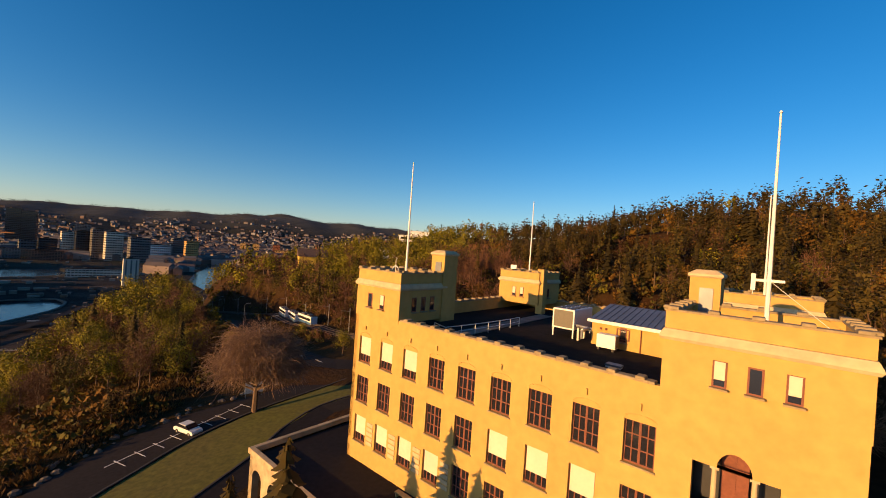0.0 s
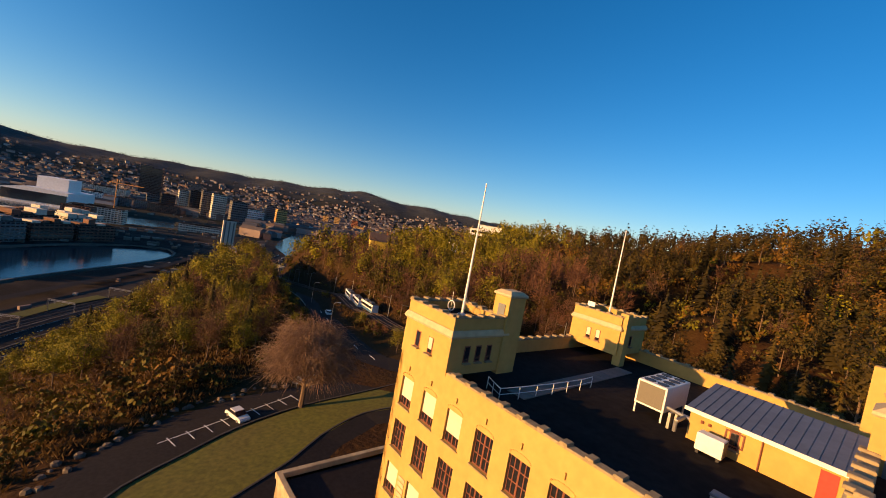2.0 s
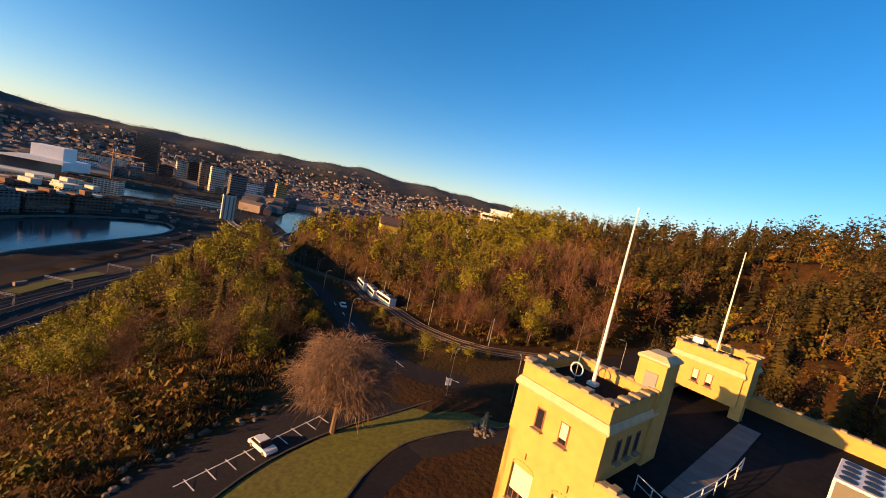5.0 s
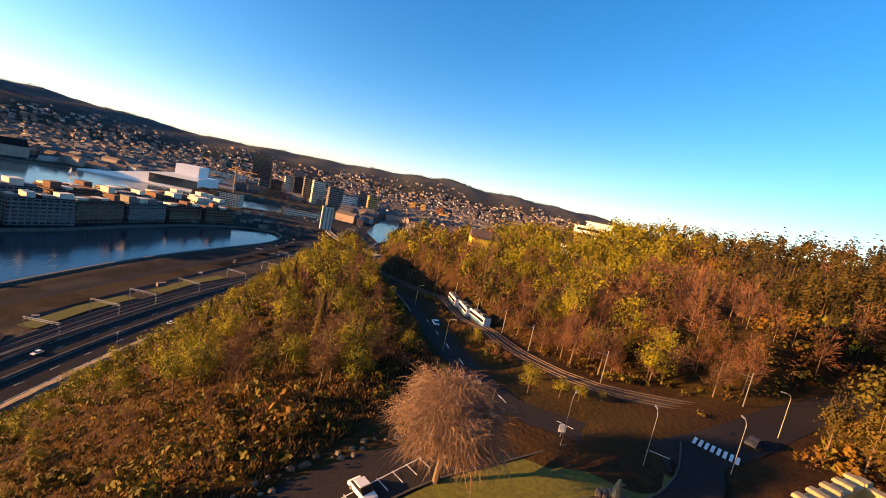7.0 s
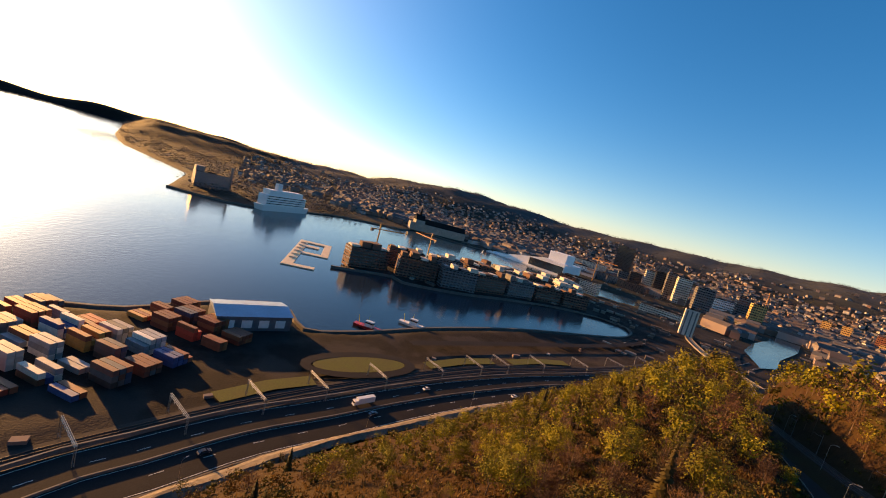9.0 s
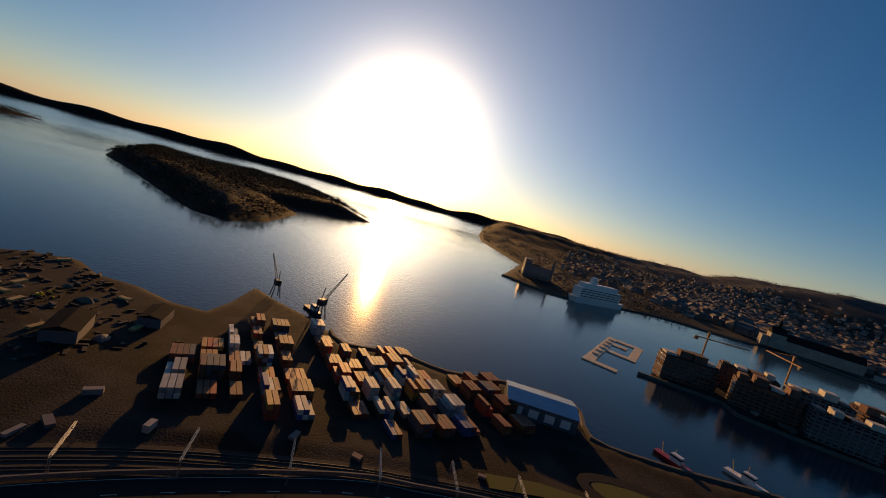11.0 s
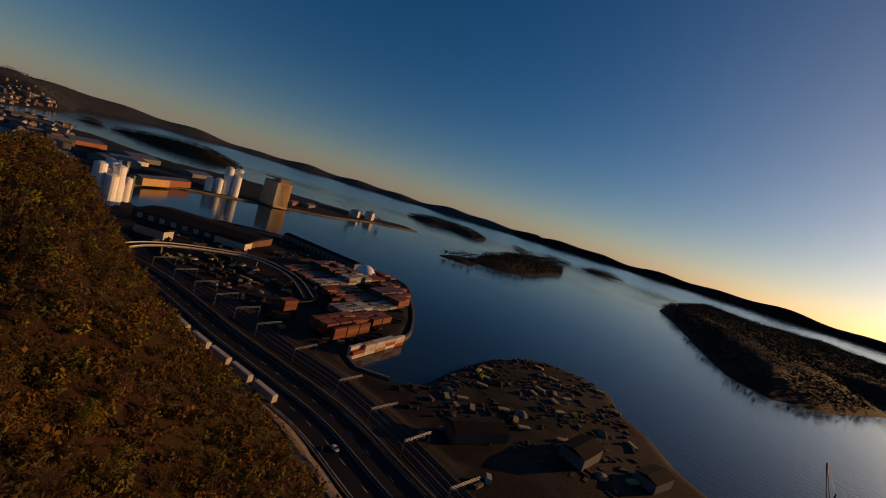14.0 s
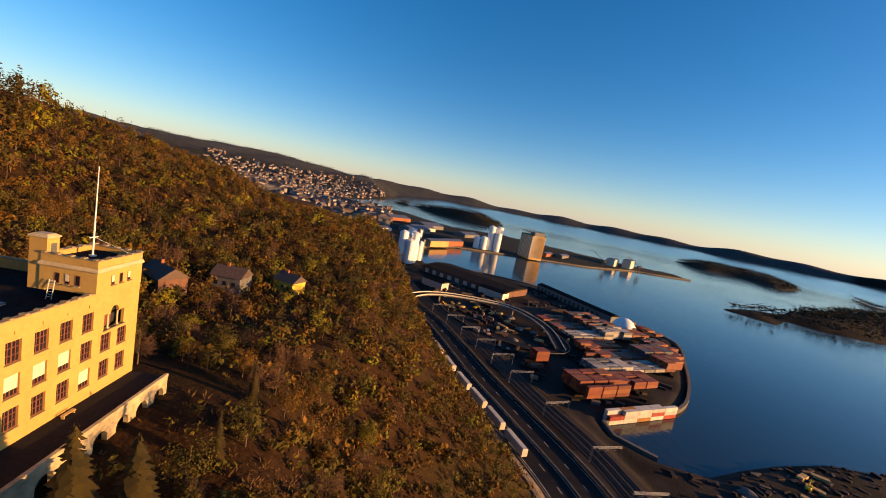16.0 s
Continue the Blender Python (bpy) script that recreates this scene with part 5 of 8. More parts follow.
def cards(centre, out, size, r, flat=0.5):
    """Leaf-like quads about the given centres, turned at random but leaning outwards."""
    n = len(centre)
    nrm = r.normal(size=(n, 3)) * flat + out
    nrm /= np.linalg.norm(nrm, axis=1, keepdims=True) + 1e-9
    a = np.cross(nrm, r.normal(size=(n, 3)))
    a /= np.linalg.norm(a, axis=1, keepdims=True) + 1e-9
    b = np.cross(nrm, a)
    s = (size * r.uniform(0.6, 1.3, size=n))[:, None]
    k = r.uniform(0.5, 0.9, size=(n, 1))
    a, b = a * s, b * s * k
    return np.stack([centre - a, centre - b * 0.9, centre + a, centre + b], 1)


def broadleaf(seed, n, size, tall=12.0, wide=3.4):
    r = np.random.default_rng(seed)
    limbs = []
    for i in range(16):
        ang, up = r.uniform(0, 6.28), r.uniform(0.35, 1.0)
        rad = wide * math.sqrt(max(0.05, 1 - ((up - 0.6) / 0.5) ** 2)) * r.uniform(0.55, 1.0)
        limbs.append((rad * math.cos(ang), rad * math.sin(ang), tall * up))
    limbs = np.array(limbs)
    pick = limbs[r.integers(0, 16, n)]
    c = pick + r.normal(size=(n, 3)) * (wide * 0.27, wide * 0.27, tall * 0.075)
    t = r.uniform(0.55, 1, size=(n, 1))
    c = np.where(r.random((n, 1)) < 0.3, pick * t + np.array([0, 0, tall * 0.35]) * (1 - t), c)
    out = c - np.array([0, 0, tall * 0.55])
    out /= np.linalg.norm(out, axis=1, keepdims=True) + 1e-9
    return cards(c, out, size, r, 0.45), limbs


def bare(seed, n, tall=11.0, wide=4.0, droop=0.0, thin=0.05):
    """Twigs: long thin quads that leave the limbs."""
    r = np.random.default_rng(seed)
    k = 26
    ang, up = r.uniform(0, 6.28, k), r.uniform(0.3, 1.0, k)
    rad = wide * np.sqrt(np.maximum(0.05, 1 - ((up - 0.55) / 0.52) ** 2)) * r.uniform(0.5, 1.0, k)
    limbs = np.stack([rad * np.cos(ang), rad * np.sin(ang), tall * up], 1)
    i = r.integers(0, k, n)
    t = r.uniform(0.35, 1.05, size=(n, 1))
    foot = np.array([0, 0, tall * 0.28])
    p = foot + (limbs[i] - foot) * t + r.normal(size=(n, 3)) * 0.35
    d = p - foot
    d /= np.linalg.norm(d, axis=1, keepdims=True)
    d = d + r.normal(size=(n, 3)) * 0.45
    d[:, 2] -= droop
    d /= np.linalg.norm(d, axis=1, keepdims=True)
    ln = r.uniform(0.5, 1.5, size=(n, 1)) * wide * 0.28
    w = np.cross(d, r.normal(size=(n, 3)))
    w /= np.linalg.norm(w, axis=1, keepdims=True)
    w = w * thin
    q = p + d * ln * 0.6 + np.array([0, 0, -droop * 0.2])
    e = p + d * ln
    e[:, 2] -= droop * ln[:, 0] * 0.5
    return np.stack([p - w, q - w * 0.7, e, q + w * 0.7], 1), limbs


def conifer(seed, rows, per, tall=16.0, wide=2.6):
    r = np.random.default_rng(seed)
    out = []
    for i in range(rows):
        z = tall * (0.12 + 0.86 * i / rows)
        rad = wide * (1 - i / rows) ** 0.8 + 0.25
        m = max(4, int(per * (1 - 0.55 * i / rows)))
        for j in range(m):
            a = 2 * math.pi * (j + r.uniform(-0.3, 0.3)) / m + i
            L = rad * r.uniform(0.65, 1.15)
            w = L * r.uniform(0.28, 0.42)
            ca, sa = math.cos(a), math.sin(a)
            zz = z + r.uniform(-0.3, 0.3)
            tip = (ca * L, sa * L, zz - L * 0.38)
            mid = (ca * L * 0.55, sa * L * 0.55, zz - L * 0.1)
            out.append([(ca * 0.1, sa * 0.1, zz + 0.25), (mid[0] - sa * w, mid[1] + ca * w, mid[2] - 0.2), tip, (mid[0] + sa * w, mid[1] - ca * w, mid[2] - 0.2)])
    return np.array(out)


def trunk_shape(tall, r0, limbs, n=7):
    s = Shape().tube((0, 0, -0.4), (0.1, 0.05, tall * 0.45), r0, 7, r0 * 0.7).tube((0.1, 0.05, tall * 0.45), (0.0, 0.0, tall * 0.85), r0 * 0.7, 6, r0 * 0.2)
    for l in limbs[:n]:
        z = max(tall * 0.25, l[2] * 0.55)
        s.tube((0.05, 0, z), (l[0] * 0.85, l[1] * 0.85, l[2] * 0.92), r0 * 0.38, 5, r0 * 0.08)
    return s


LEAF = {"spring": scattered("yellow_green_leaves", [(0.085, 0.075, 0.005), (0.15, 0.127, 0.008), (0.215, 0.18, 0.011)], 0.8, 0.35, 0.12, 0.1),
        "olive": scattered("olive_leaves", [(0.034, 0.029, 0.005), (0.066, 0.052, 0.007), (0.105, 0.08, 0.01)], 0.8, 0.4, 0.12, 0.1),
        "ochre": scattered("ochre_buds", [(0.062, 0.03, 0.006), (0.105, 0.053, 0.009), (0.155, 0.08, 0.012)], 0.9, 0.4, 0.12, 0.1),
        "russet": scattered("russet_twigs", [(0.07, 0.033, 0.02), (0.11, 0.052, 0.03), (0.15, 0.072, 0.04)], 0.9, 0.35, 0.12, 0.1),
        "brown": scattered("brown_twigs", [(0.068, 0.036, 0.022), (0.1, 0.054, 0.031), (0.135, 0.074, 0.044)], 0.9, 0.35, 0.12, 0.1),
        "needle": scattered("dark_needles", [(0.017, 0.014, 0.004), (0.042, 0.029, 0.006), (0.078, 0.052, 0.009)], 0.85, 0.4, 0.1, 0.06)}
KIND_LABEL = {"spring": "broadleaf tree in bright yellow-green spring leaf on the slope", "olive": "olive-green broadleaf tree in sparse leaf on the slope",
              "ochre": "ochre broadleaf tree just coming into bud", "russet": "bare russet-brown tree on the wooded slope",
              "brown": "bare grey-brown tree with fine twigs", "needle": "dark green conifer in the hillside wood"}
near_t, far_t = {}, {}
for si, sp in enumerate(LEAF):
    near_t[sp], far_t[sp] = [], []
    for k in range(3):
        sd = si * 10 + k
        if sp == "needle":
            if k == 1:
                near_t[sp].append((conifer(sd, 22, 14, 15 + k, 1.9 + 0.3 * k), []))
                far_t[sp].append(conifer(sd, 9, 7, 15 + k, 1.9 + 0.3 * k))
            else:
                q, l = broadleaf(sd, 1500, 0.27, 13.5 + k, 2.2)
                near_t[sp].append((q, l))
                far_t[sp].append(broadleaf(sd, 90, 0.7, 13.5 + k, 2.2)[0])
        elif sp in ("russet", "brown"):
            q, l = bare(sd, 1900, 11 + k, 3.8, 0.15, 0.052)
            near_t[sp].append((q, l))
            far_t[sp].append(bare(sd, 100, 11 + k, 3.8, 0.1, 0.26)[0])
        else:
            q, l = broadleaf(sd, 1800, 0.24, 11 + k, 3.6 + 0.3 * k)
            near_t[sp].append((q, l))
            far_t[sp].append(broadleaf(sd, 105, 0.74, 11 + k, 3.6 + 0.3 * k)[0])


def scatter():
    r = np.random.default_rng(11)
    step = 5.7
    gx, gy = np.meshgrid(np.arange(-340, 520, step), np.arange(-320, 620, step))
    x = (gx + r.uniform(-2.5, 2.5, gx.shape)).ravel()
    y = (gy + r.uniform(-2.8, 2.8, gy.shape)).ravel()
    f = side(FOOT, x, y)
    dr, _ = along(RIDGE, x, y)
    u = f / (np.maximum(f, 0) + dr + 1e-6)
    ok = f > 5
    for line, wide in ((HILL_ROAD, 7.5), (TRAMWAY, 6.5), (CROSS_ROAD, 7.5), (DRIVE, 6), (HIGHWAY, 18)):
        ok &= along(line, x, y)[0] > wide
    # open ground: school, lawn, car park, the sunny rough grass below it, road junction
    ok &= ~((np.hypot((x + 4) / 40, (y - 68) / 44) < 1) & (y < 112))
    ok &= ~((x > -55) & (x < -18) & (y > 28) & (y < 96))
    sx, sy = (x + 9.6) * 0.81 - (y - 46) * 0.587, (x + 9.6) * 0.587 + (y - 46) * 0.81
    ok &= ~((sx > -12) & (sx < 44) & (sy > -16) & (sy < 42))
    thin = 0.45 + 0.55 * smooth((np.hypot(x + 62, y - 55) - 14) / 18)
    thin = np.where(u < 0.07, 0.45, thin)
    ok &= r.random(len(x)) < thin * 0.88 * (0.82 + 0.18 * np.sin(x * 0.05) * np.sin(y * 0.043))
    ok &= ~((y < 55) & (r.random(len(x)) < 0.08))
    ok &= ~((x > -120) & (x < -48) & (y > 0) & (y < 75) & (r.random(len(x)) < 0.62))
    for hx, hy in ((93, -24), (93, -4), (86, 16), (-95, 238)):
        ok &= np.hypot(x - hx + 5, y - hy - 3) > 10
    # nothing behind the crest of the hill
    ra = np.array([math.degrees(math.atan2(-(a - MID[0]), b - MID[1])) % 360 for a, b, _ in RIDGE])
    rr = np.array([math.hypot(a - MID[0], b - MID[1]) for a, b, _ in RIDGE])
    turn = np.degrees(np.arctan2(-(x - MID[0]), y - MID[1])) % 360
    turn, ra = (turn + 180) % 360, (ra + 180) % 360
    by = np.argsort(ra)
    crest = np.interp(turn, ra[by], rr[by])
    inner = (turn > ra.min() - 6) & (turn < ra.max() + 6)
    ok &= ~(inner & (np.hypot(x - MID[0], y - MID[1]) > crest + 22))
    ok &= ~((dr > 130) & (u > 0.5) & (x > 330))
    x, y, u = x[ok], y[ok], u[ok]
    n = len(x)
    patch = np.array([noise.noise(Vector((a * 0.013, b * 0.013, 0.3))) for a, b in zip(x, y)])
    roll = r.random(n)
    pc = np.where((x > 14) & (y > 70), np.interp(u, [0.3, 0.5], [0.5, 0.82]), np.interp(u, [0.3, 0.55, 0.9], [0.06, 0.25, 0.6])) + patch * 0.25
    pc = np.where((y > 100) & (x < 20), 0.08, pc)
    sp = np.full(n, "ochre", dtype=object)
    roll2 = r.random(n) + patch * 0.5
    west = ((x < 0) & (y > 90)) | ((x < -45) & (y > 40))
    sp[:] = np.where(roll2 < 0.14, "spring", np.where(roll2 < 0.32, "olive", np.where(roll2 < 0.68, "ochre", np.where(roll2 < 0.8, "brown", "russet"))))
    sp[west & (roll2 < 0.58)] = "spring"
    sp[west & (roll2 >= 0.58) & (roll2 < 0.68)] = "olive"
    south = (y < 40) & (roll2 < 0.62)
    pick = r.random(int(south.sum()))
    sp[south] = np.where(pick < 0.5, "olive", np.where(pick < 0.64, "brown", np.where(pick < 0.82, "ochre", np.where(pick < 0.9, "spring", "needle"))))
    red = np.hypot((x - 8) / 34, (y - 178) / 34) < 1
    sp[red & (r.random(n) < 0.75)] = "russet"
    sp[roll < pc] = "needle"
    size = r.uniform(0.6, 1.1, n) * np.where(y < 55, np.interp(u, [0, 0.1, 0.3, 0.45], [0.5, 0.85, 1.05, 1.15]), np.interp(u, [0, 0.1, 0.3, 0.45], [0.45, 0.7, 0.95, 1.1]))
    size = np.where((y > 40) & (y < 320) & (x < np.interp(y, [98, 113, 131, 164, 189, 229, 281, 344], [-36, -52, -68, -96, -120, -158, -210, -252])), size * np.interp(u, [0.0, 0.22, 0.34], [0.6, 0.92, 1.1]), size)
    sp[(sp == "russet") & (y < 110)] = "brown"
    size = np.where((y < 60) & (x > -60), size * 0.6, size)
    size = np.where((sp == "needle") & (u > 0.35), size * np.where(y > 60, 0.95, 0.74), size)
    # low growth where the slope falls away below the road and the tramway
    for line in (HILL_ROAD, TRAMWAY):
        far_side = along(line, x + (x + 22) * 0.02, y + (y - 29) * 0.02)[0]
        gap = along(line, x, y)[0]
        size = np.where((far_side < gap) & (gap < 34) & (x < 0), np.minimum(size, 0.03 * gap + 0.02), size)
    open_ = (x > -120) & (x < -48) & (y > 0) & (y < 75)
    size = np.where(open_, size * 0.5, size)
    return x, y, height(x, y), sp, size, r.uniform(0, 2 * np.pi, n), r.integers(0, 3, n)


TX, TY, TZ, TS, TSIZE, TTURN, TVAR = scatter()
near_rank = np.argsort(np.hypot(TX + 32, TY - 62))
NEAR = set(near_rank[:300].tolist())
near_mesh = {}
for sp in LEAF:
    for k in range(3):
        q, l = near_t[sp][k]
        crown = quad_mesh("crown", q, LEAF[sp])
        tall = 16 if sp == "needle" else 11 + k
        near_mesh[sp, k] = (crown, trunk_shape(tall, 0.2, l).mesh("trunk", BARK))
for i in NEAR:
    sp, k = TS[i], int(TVAR[i])
    tr = thing("tree", KIND_LABEL[sp], "tree", Matrix.LocRotScale((TX[i], TY[i], TZ[i]), Euler((0, 0, TTURN[i])), (TSIZE[i],) * 3), "hillside trees")
    part("trunk", near_mesh[sp, k][1], BARK, tr)
    part("crown", near_mesh[sp, k][0], LEAF[sp], tr)


def joined(template, x, y, z, size, turn):
    """One array of quads: the template set down at every place."""
    c, s = np.cos(turn)[:, None, None], np.sin(turn)[:, None, None]
    t = template[None]
    px = (t[..., 0] * c - t[..., 1] * s) * size[:, None, None] + x[:, None, None]
    py = (t[..., 0] * s + t[..., 1] * c) * size[:, None, None] + y[:, None, None]
    pz = t[..., 2] * size[:, None, None] + z[:, None, None] - 0.3
    return np.stack([px, py, pz], -1).reshape(-1, 4, 3)


far_mask = np.array([i not in NEAR for i in range(len(TX))])
mid_mask = far_mask & (np.hypot(TX + 32, TY - 62) < 190)
for sp in LEAF:
    got = []
    for k in range(3):
        m = far_mask & (TS == sp) & (TVAR == k)
        a, b = m & mid_mask, m & ~mid_mask
        mid_q = near_t[sp][k][0]
        mid_q = mid_q[:: 5 if sp == "needle" and len(mid_q) > 500 else 2 if sp == "needle" else 5]
        if a.any():
            grown = mid_q.mean(1, keepdims=True) + (mid_q - mid_q.mean(1, keepdims=True)) * 1.5 if sp == "needle" else mid_q.mean(1, keepdims=True) + (mid_q - mid_q.mean(1, keepdims=True)) * 1.75
            got.append(joined(grown, TX[a], TY[a], TZ[a], TSIZE[a], TTURN[a]))
        if b.any():
            got.append(joined(far_t[sp][k], TX[b], TY[b], TZ[b], TSIZE[b], TTURN[b]))
    ob = new("woods", quad_mesh("woods", np.concatenate(got), LEAF[sp]))
    tagged(ob, KIND_LABEL[sp].replace("tree", "trees").replace("conifer", "conifers"), "woods", kind="stuff")
# trunks of the joined woods
tt = []
m = np.where(far_mask & (np.hypot(TX + 32, TY - 62) < 330))[0]
stem = []
for a in (0.0, 2.1, 4.2):
    ca, sa, cb, sb = math.cos(a) * 0.2, math.sin(a) * 0.2, math.cos(a + 2.1) * 0.2, math.sin(a + 2.1) * 0.2
    stem.append([(ca, sa, -0.5), (cb, sb, -0.5), (cb * 0.4, sb * 0.4, 8), (ca * 0.4, sa * 0.4, 8)])
ob = new("woods_trunks", quad_mesh("woods_trunks", joined(np.array(stem), TX[m], TY[m], TZ[m], TSIZE[m], TTURN[m]), BARK))
tagged(ob, "slender brown trunks of the hillside wood", "tree trunks", kind="stuff")

# islands and far shores: woods too far to part
r_ = np.random.default_rng(5)
ix, iy = [], []
for poly, hgt in ISLANDS:
    p = np.array(poly)
    lo_, hi_ = p.min(0), p.max(0)
    n = int(min(12000, (hi_ - lo_).prod() / 240))
    x, y = r_.uniform(lo_[0], hi_[0], n), r_.uniform(lo_[1], hi_[1], n)
    k = side(poly, x, y) > 7
    ix.append(x[k])
    iy.append(y[k])
ix, iy = np.concatenate(ix), np.concatenate(iy)
iz = height(ix, iy)
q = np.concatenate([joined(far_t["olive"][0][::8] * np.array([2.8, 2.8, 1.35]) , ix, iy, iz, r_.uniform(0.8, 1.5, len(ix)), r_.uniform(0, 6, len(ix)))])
# darker than pine itself: the backlit look is painted into these colours
ISLE_BACKLIT = scattered("backlit_island_pines", [(0.012, 0.01, 0.006), (0.018, 0.014, 0.008), (0.026, 0.019, 0.01)], 0.95, 0.25, 0.05)
tagged(new("island_woods", quad_mesh("island_woods", q, ISLE_BACKLIT)), "low woods on the islands with their backlit dark painted in", "woods", kind="stuff")

# the broad weeping tree by the car park
big = thing("weeping_tree", "broad bare weeping tree with drooping brown twigs by the car park", "tree", pose(-34.0, 71.8, 70.2))


def weeping(seed, limbs_n, n, tall, wide):
    """Limbs that arch up and out to a broad dome, with long thin twigs hanging from them."""
    r = np.random.default_rng(seed)
    ang = r.uniform(0, 6.28, limbs_n)
    el = np.arcsin(r.uniform(0.02, 0.98, limbs_n))
    k = r.uniform(0.8, 1.0, limbs_n)
    ends = np.stack([np.cos(ang) * np.cos(el) * wide * k, np.sin(ang) * np.cos(el) * wide * k, tall * 0.42 + np.sin(el) * tall * 0.56 * k], 1)
    foot = np.array([0, 0, tall * 0.22])
    i = r.integers(0, limbs_n, n)
    t = r.uniform(0.45, 1.0, (n, 1)) ** 0.6
    p = foot + (ends[i] - foot) * t
    p[:, 2] += (np.sin(t[:, 0] * math.pi) * tall * 0.10)
    p += r.normal(size=(n, 3)) * np.array([0.8, 0.8, 0.5])
    out = p * np.array([1, 1, 0])
    out /= np.linalg.norm(out, axis=1, keepdims=True) + 1e-6
    out = out + r.normal(size=(n, 3)) * 0.9
    ln = r.uniform(0.6, 1.7, (n, 1))
    q1 = p + out * ln * 0.45 + np.array([0, 0, 0.15])
    q2 = p + out * ln * 0.8 - np.array([0, 0, 1.0]) * ln * 0.32
    w = np.cross(q2 - p, r.normal(size=(n, 3)))
    w = w / (np.linalg.norm(w, axis=1, keepdims=True) + 1e-6) * 0.028
    return np.stack([p - w, q1 - w, q2, q1 + w], 1), ends


q, l = weeping(77, 90, 21000, 16.0, 7.4)
PALE_TWIG = scattered("pale_brown_twigs", [(0.14, 0.088, 0.058), (0.195, 0.122, 0.08), (0.25, 0.165, 0.11)], 0.9, 0.2, 0.3, 0.2)
part("crown", quad_mesh("crown", q, PALE_TWIG), PALE_TWIG, big)
part("trunk", trunk_shape(15.5, 0.5, l * np.array([0.9, 0.9, 0.95]), 40), BARK, big)


def spruce(x, y, z, tall):
    t = thing("spruce", "dark green garden spruce in front of the school terrace", "tree", pose(x, y, z))
    part("crown", quad_mesh("crown", conifer(int(x * 7) % 99, 30, 20, tall, tall * 0.2), LEAF["needle"]), LEAF["needle"], t)
    part("trunk", trunk_shape(tall, 0.22, []), BARK, t)


spruce(-8.6, 29.6, 71.0, 18.0)
spruce(-9.9, 24.8, 70.5, 17.0)
spruce(-13.0, 31.0, 71.0, 14.0)
# low scrub and dry grass on the open slope
n = 4500
sx_, sy_ = r_.uniform(-190, 10, n), r_.uniform(-60, 330, n)
k = (side(FOOT, sx_, sy_) > 2)
for line, wide in ((HILL_ROAD, 6), (TRAMWAY, 6), (CROSS_ROAD, 7), (DRIVE, 5)):
    k &= along(line, sx_, sy_)[0] > wide
k &= ~((sx_ > -52) & (sy_ > 40) & (sy_ < 118))
sx_, sy_ = sx_[k], sy_[k]
q = joined(broadleaf(91, 22, 0.36, 1.8, 1.1)[0], sx_, sy_, height(sx_, sy_), r_.uniform(0.6, 1.6, len(sx_)), r_.uniform(0, 6, len(sx_)))
tagged(new("scrub", quad_mesh("scrub", q, LEAF["olive"])), "low olive-brown scrub on the slope", "scrub", kind="stuff")

# rounded bushes all over the steep south slope and under the trees behind the school
n = 9500
bx_ = np.concatenate([r_.uniform(-75, 330, n), r_.uniform(14, 150, 2600)])
by_ = np.concatenate([r_.uniform(-170, 75, n), r_.uniform(80, 235, 2600)])
k = (along(CROSS_ROAD, bx_, by_)[0] > 7) & (along(TRAMWAY, bx_, by_)[0] > 6) & (side(FOOT, bx_, by_) > 3) & (along(HIGHWAY, bx_, by_)[0] > 17)
k &= ~((np.hypot((bx_ + 4) / 44, (by_ - 68) / 48) < 1) | ((bx_ > -55) & (bx_ < -16) & (by_ > 20)))
lx_, ly_ = (bx_ + 9.6) * 0.81 - (by_ - 46) * 0.587, (bx_ + 9.6) * 0.587 + (by_ - 46) * 0.81
k &= ~((lx_ > -16) & (lx_ < 48) & (ly_ > -24) & (ly_ < 48))
bx_, by_ = bx_[k], by_[k]
which = np.floor(r_.random(len(bx_)) * 3.2).astype(int)
for i, (sp, words) in enumerate((("olive", "low rounded olive bushes on the steep slope"), ("ochre", "low ochre-brown bushes in bud on the steep slope"),
                                 ("brown", "low bare brown bushes on the steep slope"), ("spring", "low yellow-green bushes on the steep slope"))):
    m = which == i
    form = bare(95, 36, 3.2, 1.7, 0.1, 0.09)[0] if sp == "brown" else broadleaf(92 + i, 36, 0.42, 3.2, 1.6)[0]
    q = joined(form, bx_[m], by_[m], height(bx_[m], by_[m]), r_.uniform(0.6, 1.5, m.sum()), r_.uniform(0, 6, m.sum()))
    tagged(new("bushes", quad_mesh("bushes", q, LEAF[sp])), words, "bushes", kind="stuff")

# rough dry grass on the open ground by the car park and down the slope
n = 17000
gx_, gy_ = r_.normal(-72, 34, n), r_.normal(80, 60, n)
k = (side(FOOT, gx_, gy_) > 2) & ~((gx_ > -51) & (gy_ > 30) & (gy_ < 125)) & (gx_ > -185)
for line, wide in ((HILL_ROAD, 6), (TRAMWAY, 5), (CROSS_ROAD, 7), (DRIVE, 5)):
    k &= along(line, gx_, gy_)[0] > wide
gx_, gy_ = gx_[k], gy_[k]
tuft = np.array([[(-0.3, 0, 0), (-0.05, 0.1, 0.2), (-0.5, 0.2, 0.75), (-0.4, 0.05, 0.3)], [(0.2, -0.1, 0), (0.35, 0, 0.3), (0.6, -0.3, 0.7), (0.25, -0.2, 0.3)],
                 [(0, 0.3, 0), (0.15, 0.35, 0.3), (0.1, 0.7, 0.8), (-0.1, 0.4, 0.3)], [(0, -0.3, 0), (0.15, -0.4, 0.3), (0.0, -0.6, 0.65), (-0.12, -0.4, 0.3)]])
